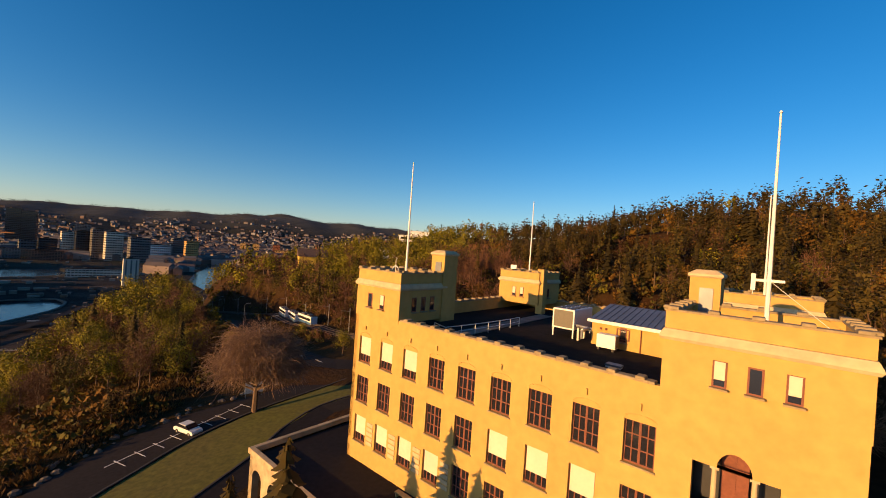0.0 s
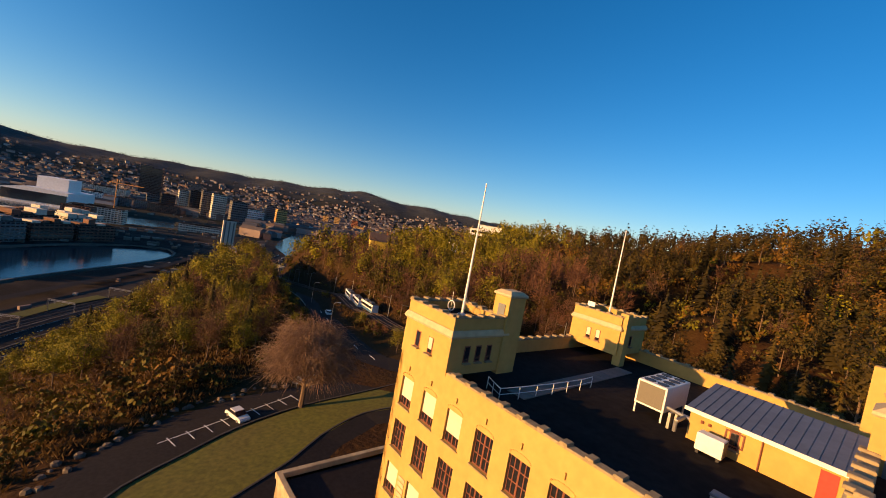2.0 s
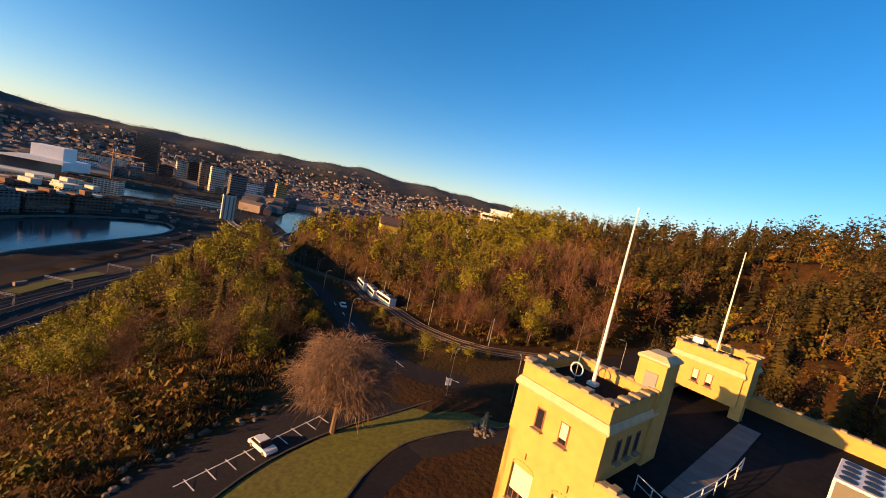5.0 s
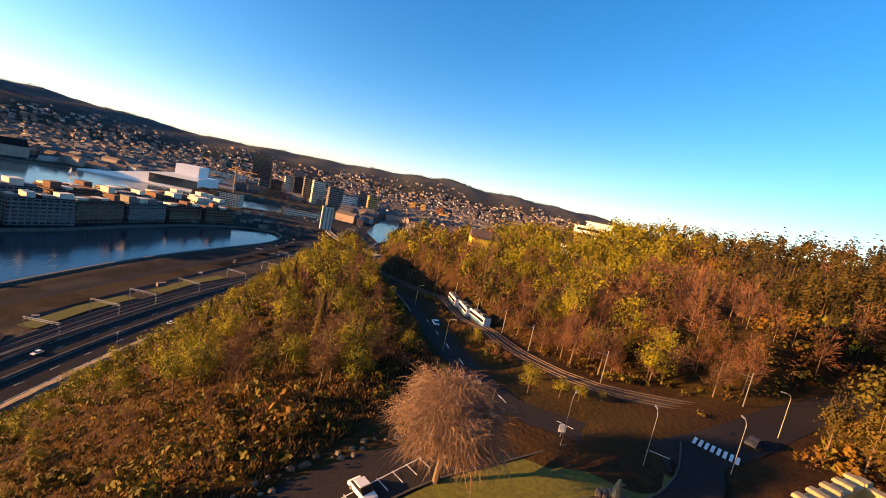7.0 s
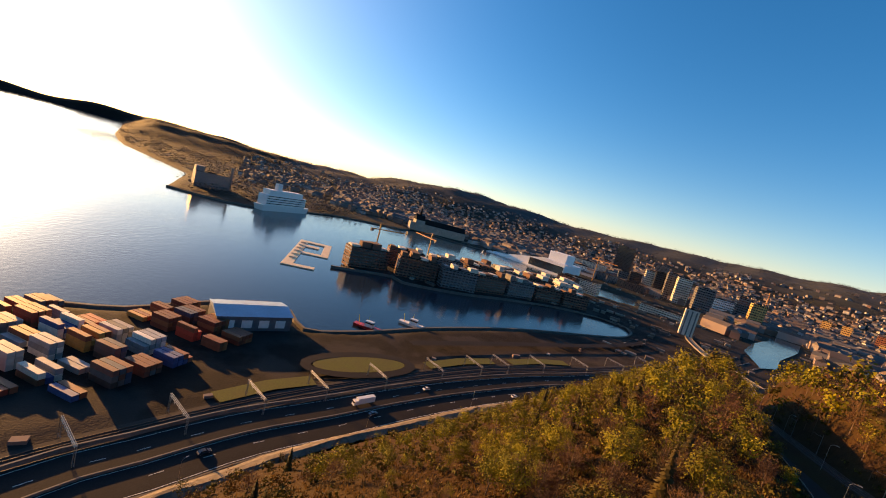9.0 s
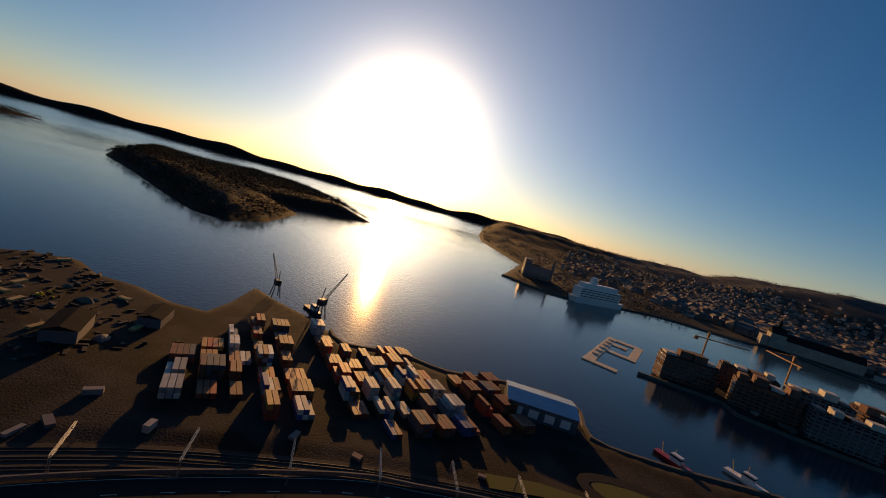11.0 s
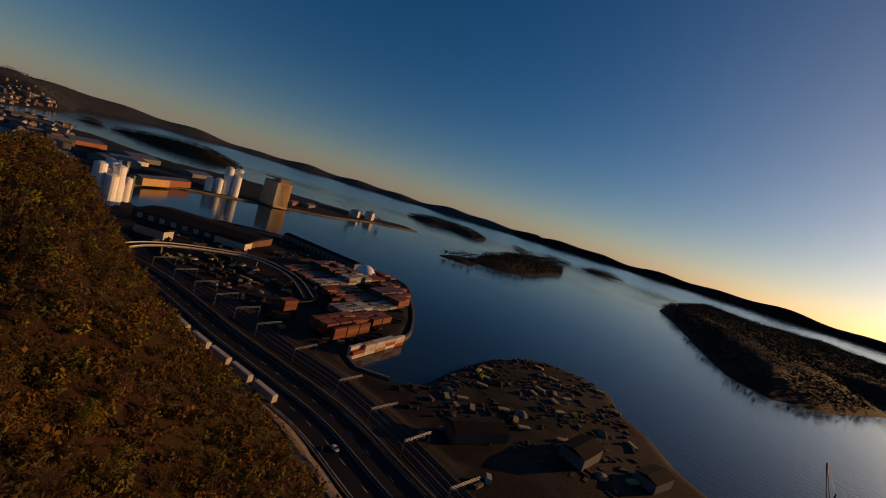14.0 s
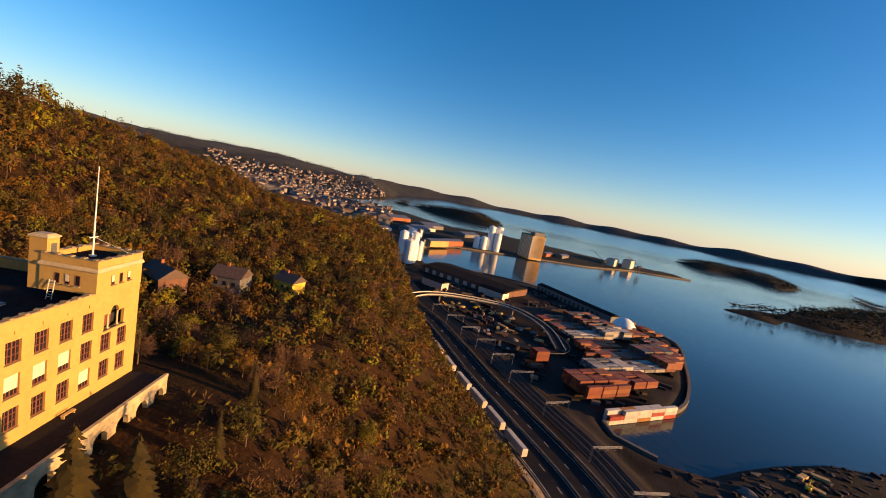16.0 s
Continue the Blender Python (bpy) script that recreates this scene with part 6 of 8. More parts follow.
q = joined(tuft, gx_, gy_, height(gx_, gy_) + 0.3, r_.uniform(0.6, 1.5, len(gx_)), r_.uniform(0, 6, len(gx_)))
STRAW = scattered("dry_straw", [(0.0675, 0.0383, 0.0108), (0.0975, 0.0561, 0.018), (0.135, 0.0792, 0.027)], 0.9, 0.35, 0.2, 0.25)
tagged(new("dry_grass", quad_mesh("dry_grass", q, STRAW)), "rough tufts of dry yellow grass on the slope", "grass", kind="stuff")


def rock_face(line, z0):
    """A broken ledge of bare rock where the slope was cut for the road."""
    pts = []
    for (ax, ay), (bx_, by_) in zip(line[:-1], line[1:]):
        m = max(1, int(math.hypot(bx_ - ax, by_ - ay) / 3))
        pts += [(ax + (bx_ - ax) * i / m, ay + (by_ - ay) * i / m) for i in range(m)]
    v, f = [], []
    levels = ((-4.0, -1.5), (-3.0, 1.5), (-1.5, 2.6), (0.2, 4.2), (2.5, 5.0), (5.0, 3.8))
    for i, (x, y) in enumerate(pts):
        ex, ey = pts[min(i + 1, len(pts) - 1)][0] - pts[max(i - 1, 0)][0], pts[min(i + 1, len(pts) - 1)][1] - pts[max(i - 1, 0)][1]
        ln = math.hypot(ex, ey) or 1
        nx, ny = -ey / ln, ex / ln
        for j, (o, up) in enumerate(levels):
            k = noise.noise(Vector((x * 0.11, y * 0.11, j * 0.7))) * 1.6 + noise.noise(Vector((x * 0.45, y * 0.45, j * 1.9))) * 0.7
            grow = 0.75 + 0.6 * noise.noise(Vector((x * 0.02, y * 0.02, 4.0)))
            v.append((x + nx * (o + k), y + ny * (o + k), z0 + up * grow + k * 0.5))
    w = len(levels)
    for i in range(len(pts) - 1):
        for j in range(w - 1):
            f.append((i * w + j, (i + 1) * w + j, (i + 1) * w + j + 1, i * w + j + 1))
    return v, f


cut = FOOT[1:20]
v, f = rock_face(cut, 7.0)
tagged(mesh_object("rock_face", v, f, ROCK), "broken grey-brown rock ledge above the highway", "rock", kind="structure")


# ---- port ----
QUAY_STONE = surface("quay_stone", (0.12, 0.105, 0.09), 0.9, 0.8, 0.2, 0.1, 0.3)


def quay(line, z, label):
    s = strip(dense([(x, y, z) for x, y in line], 12), 2.2, 0.0, 5.0)
    tagged(new("quay_wall", s.mesh("quay_wall", QUAY_STONE)), label, "quay", kind="structure")


quay(COAST[31:45], 3.2, "grey concrete quay edge of the port")
quay(COAST[60:74], 3.2, "grey concrete quay edge of the container terminal")
quay(COAST[75:85], 3.2, "grey quay edge below the silos")
quay(COAST[24:32], 3.2, "stone quay round the harbour flats")
quay(COAST[4:13], 3.5, "stone quay of the city waterfront")

BOX_COLOURS = {"white": (0.6, 0.56, 0.48), "grey": (0.28, 0.28, 0.28), "rust": (0.25, 0.07, 0.035), "red": (0.38, 0.05, 0.03), "blue": (0.04, 0.08, 0.2), "orange": (0.45, 0.2, 0.05)}
box_things = {}


def container(colour, m, group):
    if colour not in box_things:
        mat = surface(colour + "_container_paint", BOX_COLOURS[colour], 0.6, 0.8, 0.15, 0.2, 0.3, random_amount=0.2)
        c = thing("shipping_container", "%s corrugated steel shipping container in the port" % colour, "container", m, group)
        s = Shape().box(-6.1, 6.1, -1.2, 1.2, 0.06, 2.55)
        for i in range(9):
            x = -5.6 + i * 1.3
            s.box(x, x + 0.5, -1.25, -1.2, 0.25, 2.4).box(x, x + 0.5, 1.2, 1.25, 0.25, 2.4)
        part("body", s, mat, c)
        part("door", Shape().box(6.1, 6.16, -1.15, -0.02, 0.15, 2.45).box(6.1, 6.16, 0.02, 1.15, 0.15, 2.45), mat, c)
        box_things[colour] = c
        return c
    o = copy_thing(box_things[colour], m)
    o["group"] = group
    return o


rc = random.Random(21)


def stack(x, y, turn, nx, ny, high, colours, group, z=None):
    """Rows of containers: nx end to end, ny side by side, up to high tiers."""
    ca, sa = math.cos(radians(turn)), math.sin(radians(turn))
    z0 = ground_at(x, y) if z is None else z
    for i in range(nx):
        for j in range(ny):
            top = high if rc.random() < 0.75 else max(1, high - 1)
            for k in range(top):
                dx, dy = i * 12.6, j * 2.75
                container(rc.choice(colours), pose(x + dx * ca - dy * sa, y + dx * sa + dy * ca, z0 + 0.1 + k * 2.6, 0, 0, turn + rc.choice((0, 180))), group)


MIXED = ["white", "grey", "rust", "rust", "blue", "grey"]
YARD = [(-88, -125), (-120, -148), (-180, -185), (-225, -190), (-240, -150), (-270, -105), (-300, -60), (-300, -20), (-262, 0), (-225, 5), (-200, -20), (-172, -48), (-130, -90)]
cells = []
for iu in range(20):
    for iv in range(20):
        du, dv = iu * 17.6 - 150, iv * 13.4 - 130
        ca, sa = math.cos(radians(62)), math.sin(radians(62))
        x, y = -195 + du * ca - dv * sa, -95 + du * sa + dv * ca
        one = (np.array([x + 6]), np.array([y + 3]))
        if float(side(YARD, *one)[0]) < 4 or float(side(COAST, *one)[0]) < 14 or float(along(RAILWAY, *one)[0][0]) < 17 or math.hypot(x + 322, y + 15) < 40 or iv % 6 == 3:
            continue
        cells.append((x, y, rc.choice((2, 3, 3, 4)), rc.choice((1, 2, 2, 3, 3)), rc.uniform(-1.5, 1.5), rc.choice(("pale", "rust", "rust", "mixed", "mixed"))))
rc.shuffle(cells)
TONES = {"pale": ["white", "grey", "grey"], "rust": ["rust", "rust", "red", "orange"], "mixed": ["blue", "grey", "rust", "white"]}
made, rest_cells = 0, []
for x, y, wide, high, turn_, tone in cells:
    if made < 240:
        stack(x, y, 62 + turn_, 1, wide, high, TONES[tone], "containers of the port yard")
        made += wide * high
    else:
        rest_cells.append((x, y, wide, high, tone))
stack(41, -212, -104, 5, 2, 3, ["white", "white", "white", "white", "red", "orange"], "containers of the terminal")
def facade_block(name, x, y, w, d, h, turn, wall, label, floors=None, z=None, roof=ROOFING, strips=True, group=""):
    b = thing(name, label, "building", at(x, y, z, turn), group)
    part("wall", Shape().box(-w / 2, w / 2, -d / 2, d / 2, -2, h), wall, b)
    part("roof", Shape().box(-w / 2 + 0.4, w / 2 - 0.4, -d / 2 + 0.4, d / 2 - 0.4, h, h + 0.5, 0.1).box(-w * 0.2, w * 0.1, -d * 0.2, d * 0.2, h + 0.5, h + 2.6, 0.1), roof, b)
    if strips:
        floors = floors or max(2, int(h / 3.6))
        for i in range(floors):
            z0 = h * (i + 0.35) / floors
            part("window_strip", Shape().box(-w / 2 - 0.05, w / 2 + 0.05, -d / 2 - 0.05, d / 2 + 0.05, z0, z0 + h / floors * 0.42), GLASS, b)
        n = max(3, int(w / 5))
        for i in range(n):
            px = -w / 2 + w * (i + 0.5) / n
            part("wall_pier", Shape().box(px - 0.7, px + 0.7, -d / 2 - 0.12, d / 2 + 0.12, -1, h - 0.3), wall, b)
        m_ = max(2, int(d / 5))
        for i in range(m_):
            py = -d / 2 + d * (i + 0.5) / m_
            part("wall_pier", Shape().box(-w / 2 - 0.14, w / 2 + 0.14, py - 0.7, py + 0.7, -1, h - 0.35), wall, b)
    return b


BRICK = surface("dark_brick", (0.16, 0.08, 0.055), 0.9, 0.8, 0.2, 0.08, 0.3)
PALE = surface("pale_facade", (0.55, 0.50, 0.42), 0.85, 0.5, 0.12, 0.05, 0.25)
GREYF = surface("grey_facade", (0.13, 0.125, 0.125), 0.6, 0.5, 0.15, 0.05, 0.25)
BLACKF = surface("black_glass_facade", (0.03, 0.033, 0.04), 0.25, 0.5, 0.2, 0.05, 0.2)
OCHREF = surface("ochre_facade", (0.5, 0.3, 0.11), 0.85, 0.5, 0.15, 0.05, 0.25)
REDF = surface("red_brick_facade", (0.28, 0.10, 0.05), 0.85, 0.5, 0.15, 0.05, 0.25)
MARBLE = surface("white_marble", (0.75, 0.74, 0.72), 0.5, 0.3, 0.06, 0.02, 0.1)

# harbour flats on the peninsula
HARBOUR = [(-552, 72, 56, 22, 29, 112), (-548, 140, 54, 22, 31, 93), (-540, 196, 52, 22, 30, 97), (-562, 250, 52, 22, 28, 107), (-577, 305, 50, 22, 27, 105), (-588, 360, 48, 20, 25, 98), (-590, 412, 46, 20, 24, 92),
           (-604, 130, 54, 24, 31, 93), (-602, 190, 52, 24, 32, 97), (-618, 250, 54, 24, 31, 107), (-634, 312, 54, 24, 29, 104), (-645, 372, 54, 24, 28, 98), (-650, 436, 50, 24, 26, 92),
           (-668, 262, 52, 24, 28, 107), (-690, 330, 54, 24, 28, 104), (-706, 400, 54, 24, 26, 98), (-712, 470, 52, 24, 25, 92)]
for i, (x, y, w, d, h, a) in enumerate(HARBOUR):
    wall = (BRICK, BRICK, GREYF, BRICK, GREYF, BRICK)[i % 6] if i < 9 else (PALE, BRICK, GREYF, BRICK)[i % 4]
    flats = facade_block("apartment_block", x, y, w, d, h * 0.85, a, wall, ("dark brick" if wall is BRICK else "grey" if wall is GREYF else "pale") + " harbourside apartment block by the quay", z=3, group="harbour flats")
    for k in range(4):
        px, pw = -w / 2 + (k + 0.1) * w / 4, w / 4 * rc.uniform(0.5, 0.95)
        part("penthouse", Shape().box(px, px + pw, -d * rc.uniform(0.2, 0.45), d * rc.uniform(0.2, 0.45), h * 0.85, h * 0.85 + rc.choice((3, 3, 6, 8))), (PALE, wall, wall, PALE, wall)[(i + k) % 5], flats)
# office towers behind the bay
for i, (x, y, w, h) in enumerate([(-1175, 963, 34, 34), (-1128, 971, 36, 40), (-1096, 1000, 36, 56), (-1056, 1002, 36, 60), (-1016, 1010, 40, 66), (-975, 1008, 38, 62), (-899, 1006, 44, 54),
                                 (-925, 1103, 60, 38), (-886, 1132, 36, 56), (-826, 1107, 32, 52)]):
    facade_block("office_tower", x, y, w, w * 0.6, h * 1.25, 58, (GREYF, BLACKF, PALE, BLACKF, GREYF, PALE, GREYF, MARBLE, GREYF, OCHREF)[i],
                 ("grey", "black glass", "pale", "black glass", "grey", "pale striped", "grey", "white", "grey", "ochre")[i] + " slab office tower behind the bay", int(h / 5), z=6, group="office towers")
facade_block("hotel_tower", -1800, 1420, 42, 30, 128, 38, BLACKF, "very tall black glass hotel tower over the city", 18, z=15)
facade_block("hotel_tower", -1758, 1440, 42, 30, 120, 38, BLACKF, "tall black glass hotel tower wing over the city", 18, z=15)
facade_block("office_tower", -1690, 1590, 50, 36, 84, 38, GREYF, "grey high-rise office tower in the city", 14, z=15)
wt_ = facade_block("slab_tower", -545, 600, 20, 13, 46, 48, PALE, "slender pale concrete tower by the road junction", z=4, strips=False)
for sx in (-6.5, 0, 6.5):
    part("dark_rib", Shape().box(sx - 1.0, sx + 1.0, -7.08, 7.08, 2, 44), GREYF, wt_)
for x, y, w, h, mt, lb in ((-1240, 2050, 30, 48, OCHREF, "ochre"), (-1185, 2080, 30, 50, OCHREF, "ochre"), (-1090, 2120, 36, 50, REDF, "red brick"), (-1000, 2000, 60, 26, OCHREF, "ochre")):
    facade_block("tower_block", x, y, w, w * 0.6, h, 25, mt, lb + " residential tower block in the city", int(h / 8), group="tower blocks")
# the white opera house with its sloping roof
op = thing("opera_house", "white marble opera house with a sloping roof down to the water", "opera house", pose(-1110, 632, 2, 0, 0, 35))
part("roof_slope", Shape().add([(-150, -60, 0), (90, -60, 0), (90, -60, 30), (20, -60, 34), (-150, 60, 0), (90, 60, 0), (90, 60, 30), (20, 60, 34)],
                               [(0, 1, 2, 3), (7, 6, 5, 4), (0, 3, 7, 4), (3, 2, 6, 7), (1, 5, 6, 2)]), MARBLE, op, "white marble ramp roof")
part("stage_tower", Shape().box(20, 75, -28, 28, 30, 58, 0.5), MARBLE, op)
part("glass_front", Shape().box(-20, 88, -62, -60.5, 3, 24), GLASS, op)
part("terrace", Shape().box(-170, 95, -72, 72, -2, 1.2), MARBLE, op)
for i, (x, y, w, d, h, mt, lb) in enumerate(((-1330, 930, 120, 44, 40, PALE, "long pale striped office block by the bay"), (-800, 560, 80, 30, 26, PALE, "pale stepped apartment block on the quay"),
                                             (-765, 505, 40, 26, 28, BRICK, "dark brick block on the quay"), (-700, 700, 90, 30, 14, PALE, "long low pale shed by the rail yard"),
                                             (-1240, 1010, 90, 34, 30, PALE, "pale apartment block by the bay"), (-1190, 820, 80, 34, 28, MARBLE, "white apartment block by the bay"),
                                             (-1120, 860, 80, 30, 26, GREYF, "grey apartment block by the bay"), (-1030, 880, 70, 30, 26, BRICK, "brick apartment block by the bay"))):
    facade_block("city_block", x, y, w, d, h, 40, mt, lb, z=4)
fort = thing("fortress", "grey stone fortress with steep roofs on the shore", "fortress", pose(-1300, 325, 4, 0, 0, 93))
part("wall", Shape().box(-95, 95, -18, 18, 0, 24).box(-80, -50, -22, 22, 0, 34), surface("fortress_stone", (0.28, 0.25, 0.21), 0.9, 0.3, 0.2), fort)
part("roof", Shape().gable(-50, 95, -18, 18, 24, 40).gable(-80, -50, -22, 22, 34, 50), ROOFING, fort)
part("spire", Shape().drum(-65, 0, 50, 72, 5, 0.3, 8), ROOFING, fort)
fer = thing("ferry", "large white passenger ferry moored at the quay", "ship", pose(-962, -98, 0, 0, 0, 150))
hullx = [(-82, -12), (60, -12), (84, 0), (60, 12), (-82, 12)]
part("hull", Shape().loft([[(x * 0.95, y * 0.8, -2) for x, y in hullx], [(x, y, 12) for x, y in hullx]]), WHITE, fer)
part("superstructure", Shape().box(-74, 52, -11, 11, 12, 34, 1.0).box(-66, 40, -9.5, 9.5, 34, 44, 1.0), WHITE, fer)
part("funnel", Shape().box(-40, -26, -4, 4, 44, 58, 1), WHITE, fer)
for zz in (15, 20, 25, 30):
    part("window_row", Shape().box(-72, 50, -11.1, 11.1, zz, zz + 1.6), GLASS, fer)
grain = facade_block("grain_silo", -1035, -275, 70, 30, 34, 120, GREYF, "grey grain silo on the outer quay", z=3, strips=False)
part("head_house", Shape().box(-35, -18, -10, 10, 34, 46), GREYF, grain)
part("vent_pipe", Shape().drum(40, 0, -2, 56, 3.5, 3), GREYF, grain)
# floating baths
DECKW = surface("pale_deck", (0.62, 0.52, 0.38), 0.8, 1.0, 0.15, 0.1, 0.2)
pool = thing("floating_bath", "pale timber floating pontoons of a sea bath", "pontoon", pose(-560, 0, 0.0))
for a in ((-80, 68, -22, -10), (68, 79, -22, 14), (-94, -80, -22, 14), (-94, -10, 14, 24), (-10, 2, -10, 24), (-60, -46, -10, 8)):
    part("pontoon", Shape().box(a[0], a[1], a[2], a[3], -0.6, 1.1, 0.1), DECKW, pool)
for i in range(6):
    part("bench_block", Shape().box(-76 + i * 22, -68 + i * 22, -19, -13, 1.1, 2.6, 0.1), DECKW, pool)


def sail(x, y, a):
    b = thing("sailing_boat", "small white sailing boat on the bay", "boat", pose(x, y, 0, 0, 0, a), "boats")
    part("hull", Shape().loft([[(-6, -1, -0.3), (3, -1.2, -0.3), (7, 0, -0.3), (3, 1.2, -0.3), (-6, 1, -0.3)], [(-6.5, -1.6, 1.2), (3, -1.8, 1.2), (8, 0, 1.3), (3, 1.8, 1.2), (-6.5, 1.6, 1.2)]]), WHITE, b)
    part("mast", Shape().tube((1, 0, 1), (1, 0, 15), 0.12, 5), STEEL, b)
    part("sail", Shape().box(-5.5, 0.9, -0.05, 0.05, 2.2, 3.0).add([(0.9, -0.04, 3), (-5.5, -0.04, 3), (0.9, -0.04, 14), (0.9, 0.04, 3), (-5.5, 0.04, 3), (0.9, 0.04, 14)], [(0, 2, 1), (3, 4, 5), (1, 2, 5, 4)]), WHITE, b)


sail(-1080, 420, 30)


def work_boat(x, y, a, mt, lb):
    b = thing("work_boat", lb, "boat", pose(x, y, 0, 0, 0, a), "boats")
    part("hull", Shape().loft([[(-11, -2.5, -0.5), (8, -2.5, -0.5), (12, 0, -0.5), (8, 2.5, -0.5), (-11, 2.5, -0.5)], [(-11.5, -3, 2), (8, -3.2, 2.2), (13.5, 0, 3), (8, 3.2, 2.2), (-11.5, 3, 2)]]), mt, b)
    part("wheelhouse", Shape().box(-2, 5, -2, 2, 2, 6.5, 0.2), WHITE, b)
    part("wheelhouse_window", Shape().box(-2.05, 5.05, -2.05, 2.05, 4.6, 5.7), GLASS, b)
    part("mast", Shape().tube((0, 0, 6.5), (0, 0, 11), 0.15, 5).tube((-7, 0, 2), (-9, 0, 9), 0.2, 5), YELLOW, b)


work_boat(-331, 70, 62, CAR_PAINTS["red"], "red-hulled work boat with a yellow derrick at the quay")
work_boat(-357, 110, 62, WHITE, "white work boat moored at the quay")
work_boat(-270, -205, 80, DARK, "dark work boat at the scrap quay")
shed = thing("port_shed", "long port shed with a pale blue-grey roof at the water", "shed", pose(-295, -9, 5.2, 0, 0, 115))
part("wall", Shape().box(-22, 22, -14, 14, -2, 7.5), SHEET, shed)
part("roof", Shape().gable(-22, 22, -14, 14, 7.5, 10, 0.6), surface("blue_grey_roof", (0.28, 0.36, 0.45), 0.35, 0.6, 0.06, 0.1, 0.15), shed, "pale blue-grey metal roof")
for i in range(4):
    part("door", Shape().box(-18 + i * 10, -12 + i * 10, -14.12, -14.02, 0, 5.0), WHITE, shed)


def harbour_crane(x, y, a, s=1.0, lb="dark slewing harbour crane with a raised jib"):
    c = thing("harbour_crane", lb, "crane", Matrix.Translation((x, y, 3)) @ pose(0, 0, 0, 0, 0, a) @ Matrix.Scale(s, 4), "cranes")
    base = Shape()
    for px, py in ((-4, -4), (4, -4), (4, 4), (-4, 4)):
        base.tube((px, py, 0), (px * 0.5, py * 0.5, 12), 0.5, 5)
    part("portal", base, DARK, c)
    part("cab", Shape().box(-3.5, 4, -2.5, 2.5, 12, 17, 0.3), DARK, c)
    jib = Shape()
    for o in (-1, 1):
        jib.tube((2, o, 15), (34, o * 0.3, 34), 0.35, 4)
    for k in range(8):
        t = k / 8
        jib.tube((2 + 32 * t, -1 + 0.7 * t, 15 + 19 * t), (2 + 32 * (t + 0.1), 1 - 0.7 * t, 15 + 19 * (t + 0.1)), 0.15, 4)
    jib.tube((-2, 0, 17), (0, 0, 26), 0.4, 4).tube((0, 0, 26), (34, 0, 34), 0.1, 4)
    part("jib", jib, DARK, c)
    return c


harbour_crane(-257, -183, 200)
harbour_crane(-253, -236, 250, 0.9)
harbour_crane(1775, -865, 80, 2.2, "tall red harbour crane across the bay")
harbour_crane(1942, -984, 60, 2.2, "tall red harbour crane across the bay")
harbour_crane(486, -1001, 60, 1.3)
harbour_crane(443, -1116, 60, 1.3)


CRANE = surface("crane_orange", (0.32, 0.13, 0.03), 0.6, 2, 0.1)


def tower_crane(x, y, tall, reach, a, z=4):
    c = thing("tower_crane", "slender yellow tower crane over a building site", "crane", pose(x, y, z, 0, 0, a), "tower cranes")
    part("mast", Shape().box(-0.7, 0.7, -0.7, 0.7, 0, tall), CRANE, c)
    part("jib", Shape().box(-reach * 0.3, reach, -0.5, 0.5, tall, tall + 1.2).tube((0, 0, tall + 9), (reach * 0.8, 0, tall + 1.8), 0.2, 4).tube((0, 0, tall + 9), (-reach * 0.28, 0, tall + 1.8), 0.2, 4).box(-1, 1, -1, 1, tall + 1.8, tall + 9), CRANE, c)
    part("counterweight", Shape().box(-reach * 0.3, -reach * 0.22, -1.5, 1.5, tall - 3, tall), CONCRETE, c)


tower_crane(-907, 662, 70, 55, 20)
tower_crane(-1134, 1550, 95, 60, 70)
tower_crane(-622, 166, 48, 50, 200)
tower_crane(-596, 84, 46, 50, 120)

# ---- silos and sheds across the bay ----
def silo_group(x, y, r, tall, n, lb, a=0, z=4):
    g = thing("cement_silo", lb, "silo", pose(x, y, z, 0, 0, a), "silos")
    for i in range(n):
        sx, sy = (i % 2) * 2.05 * r, (i // 2) * 2.05 * r
        part("drum", Shape().drum(sx, sy, 0, tall * (1 - 0.12 * (i % 3)), r, r, 16), MARBLE, g, shade=False)
        part("cap", Shape().drum(sx, sy, tall * (1 - 0.12 * (i % 3)), tall * (1 - 0.12 * (i % 3)) + r * 0.35, r * 1.02, r * 0.3, 16), WHITE, g)
    part("stair_tower", Shape().box(-r * 0.4, r * 0.4, -r * 1.6, -r, 0, tall * 1.15), GREYF, g)


silo_group(436, -326, 6.5, 46, 4, "cluster of tall white cement silos by the rail yard", 30)
silo_group(455, -352, 5.0, 30, 4, "group of low white cement silos by the rail yard", 10)
silo_group(690, -515, 9, 20, 3, "low white tanks behind the silos", 20)
silo_group(612, -702, 8.5, 58, 4, "pair of very tall pale silos on the far quay", 40)
silo_group(618, -660, 8, 30, 2, "pale small silos on the far quay", 40)
sb = facade_block("silo_warehouse", 563, -772, 56, 36, 56, -20, OCHREF, "tall dark ochre silo warehouse with ribbed walls", z=4, strips=False)
for i in range(9):
    part("rib", Shape().box(-28 + i * 6.6, -25.4 + i * 6.6, -18.4, 18.4, 2, 54), PALE, sb)
part("head_house", Shape().box(-28, -6, -14, 14, 56, 65), GREYF, sb)
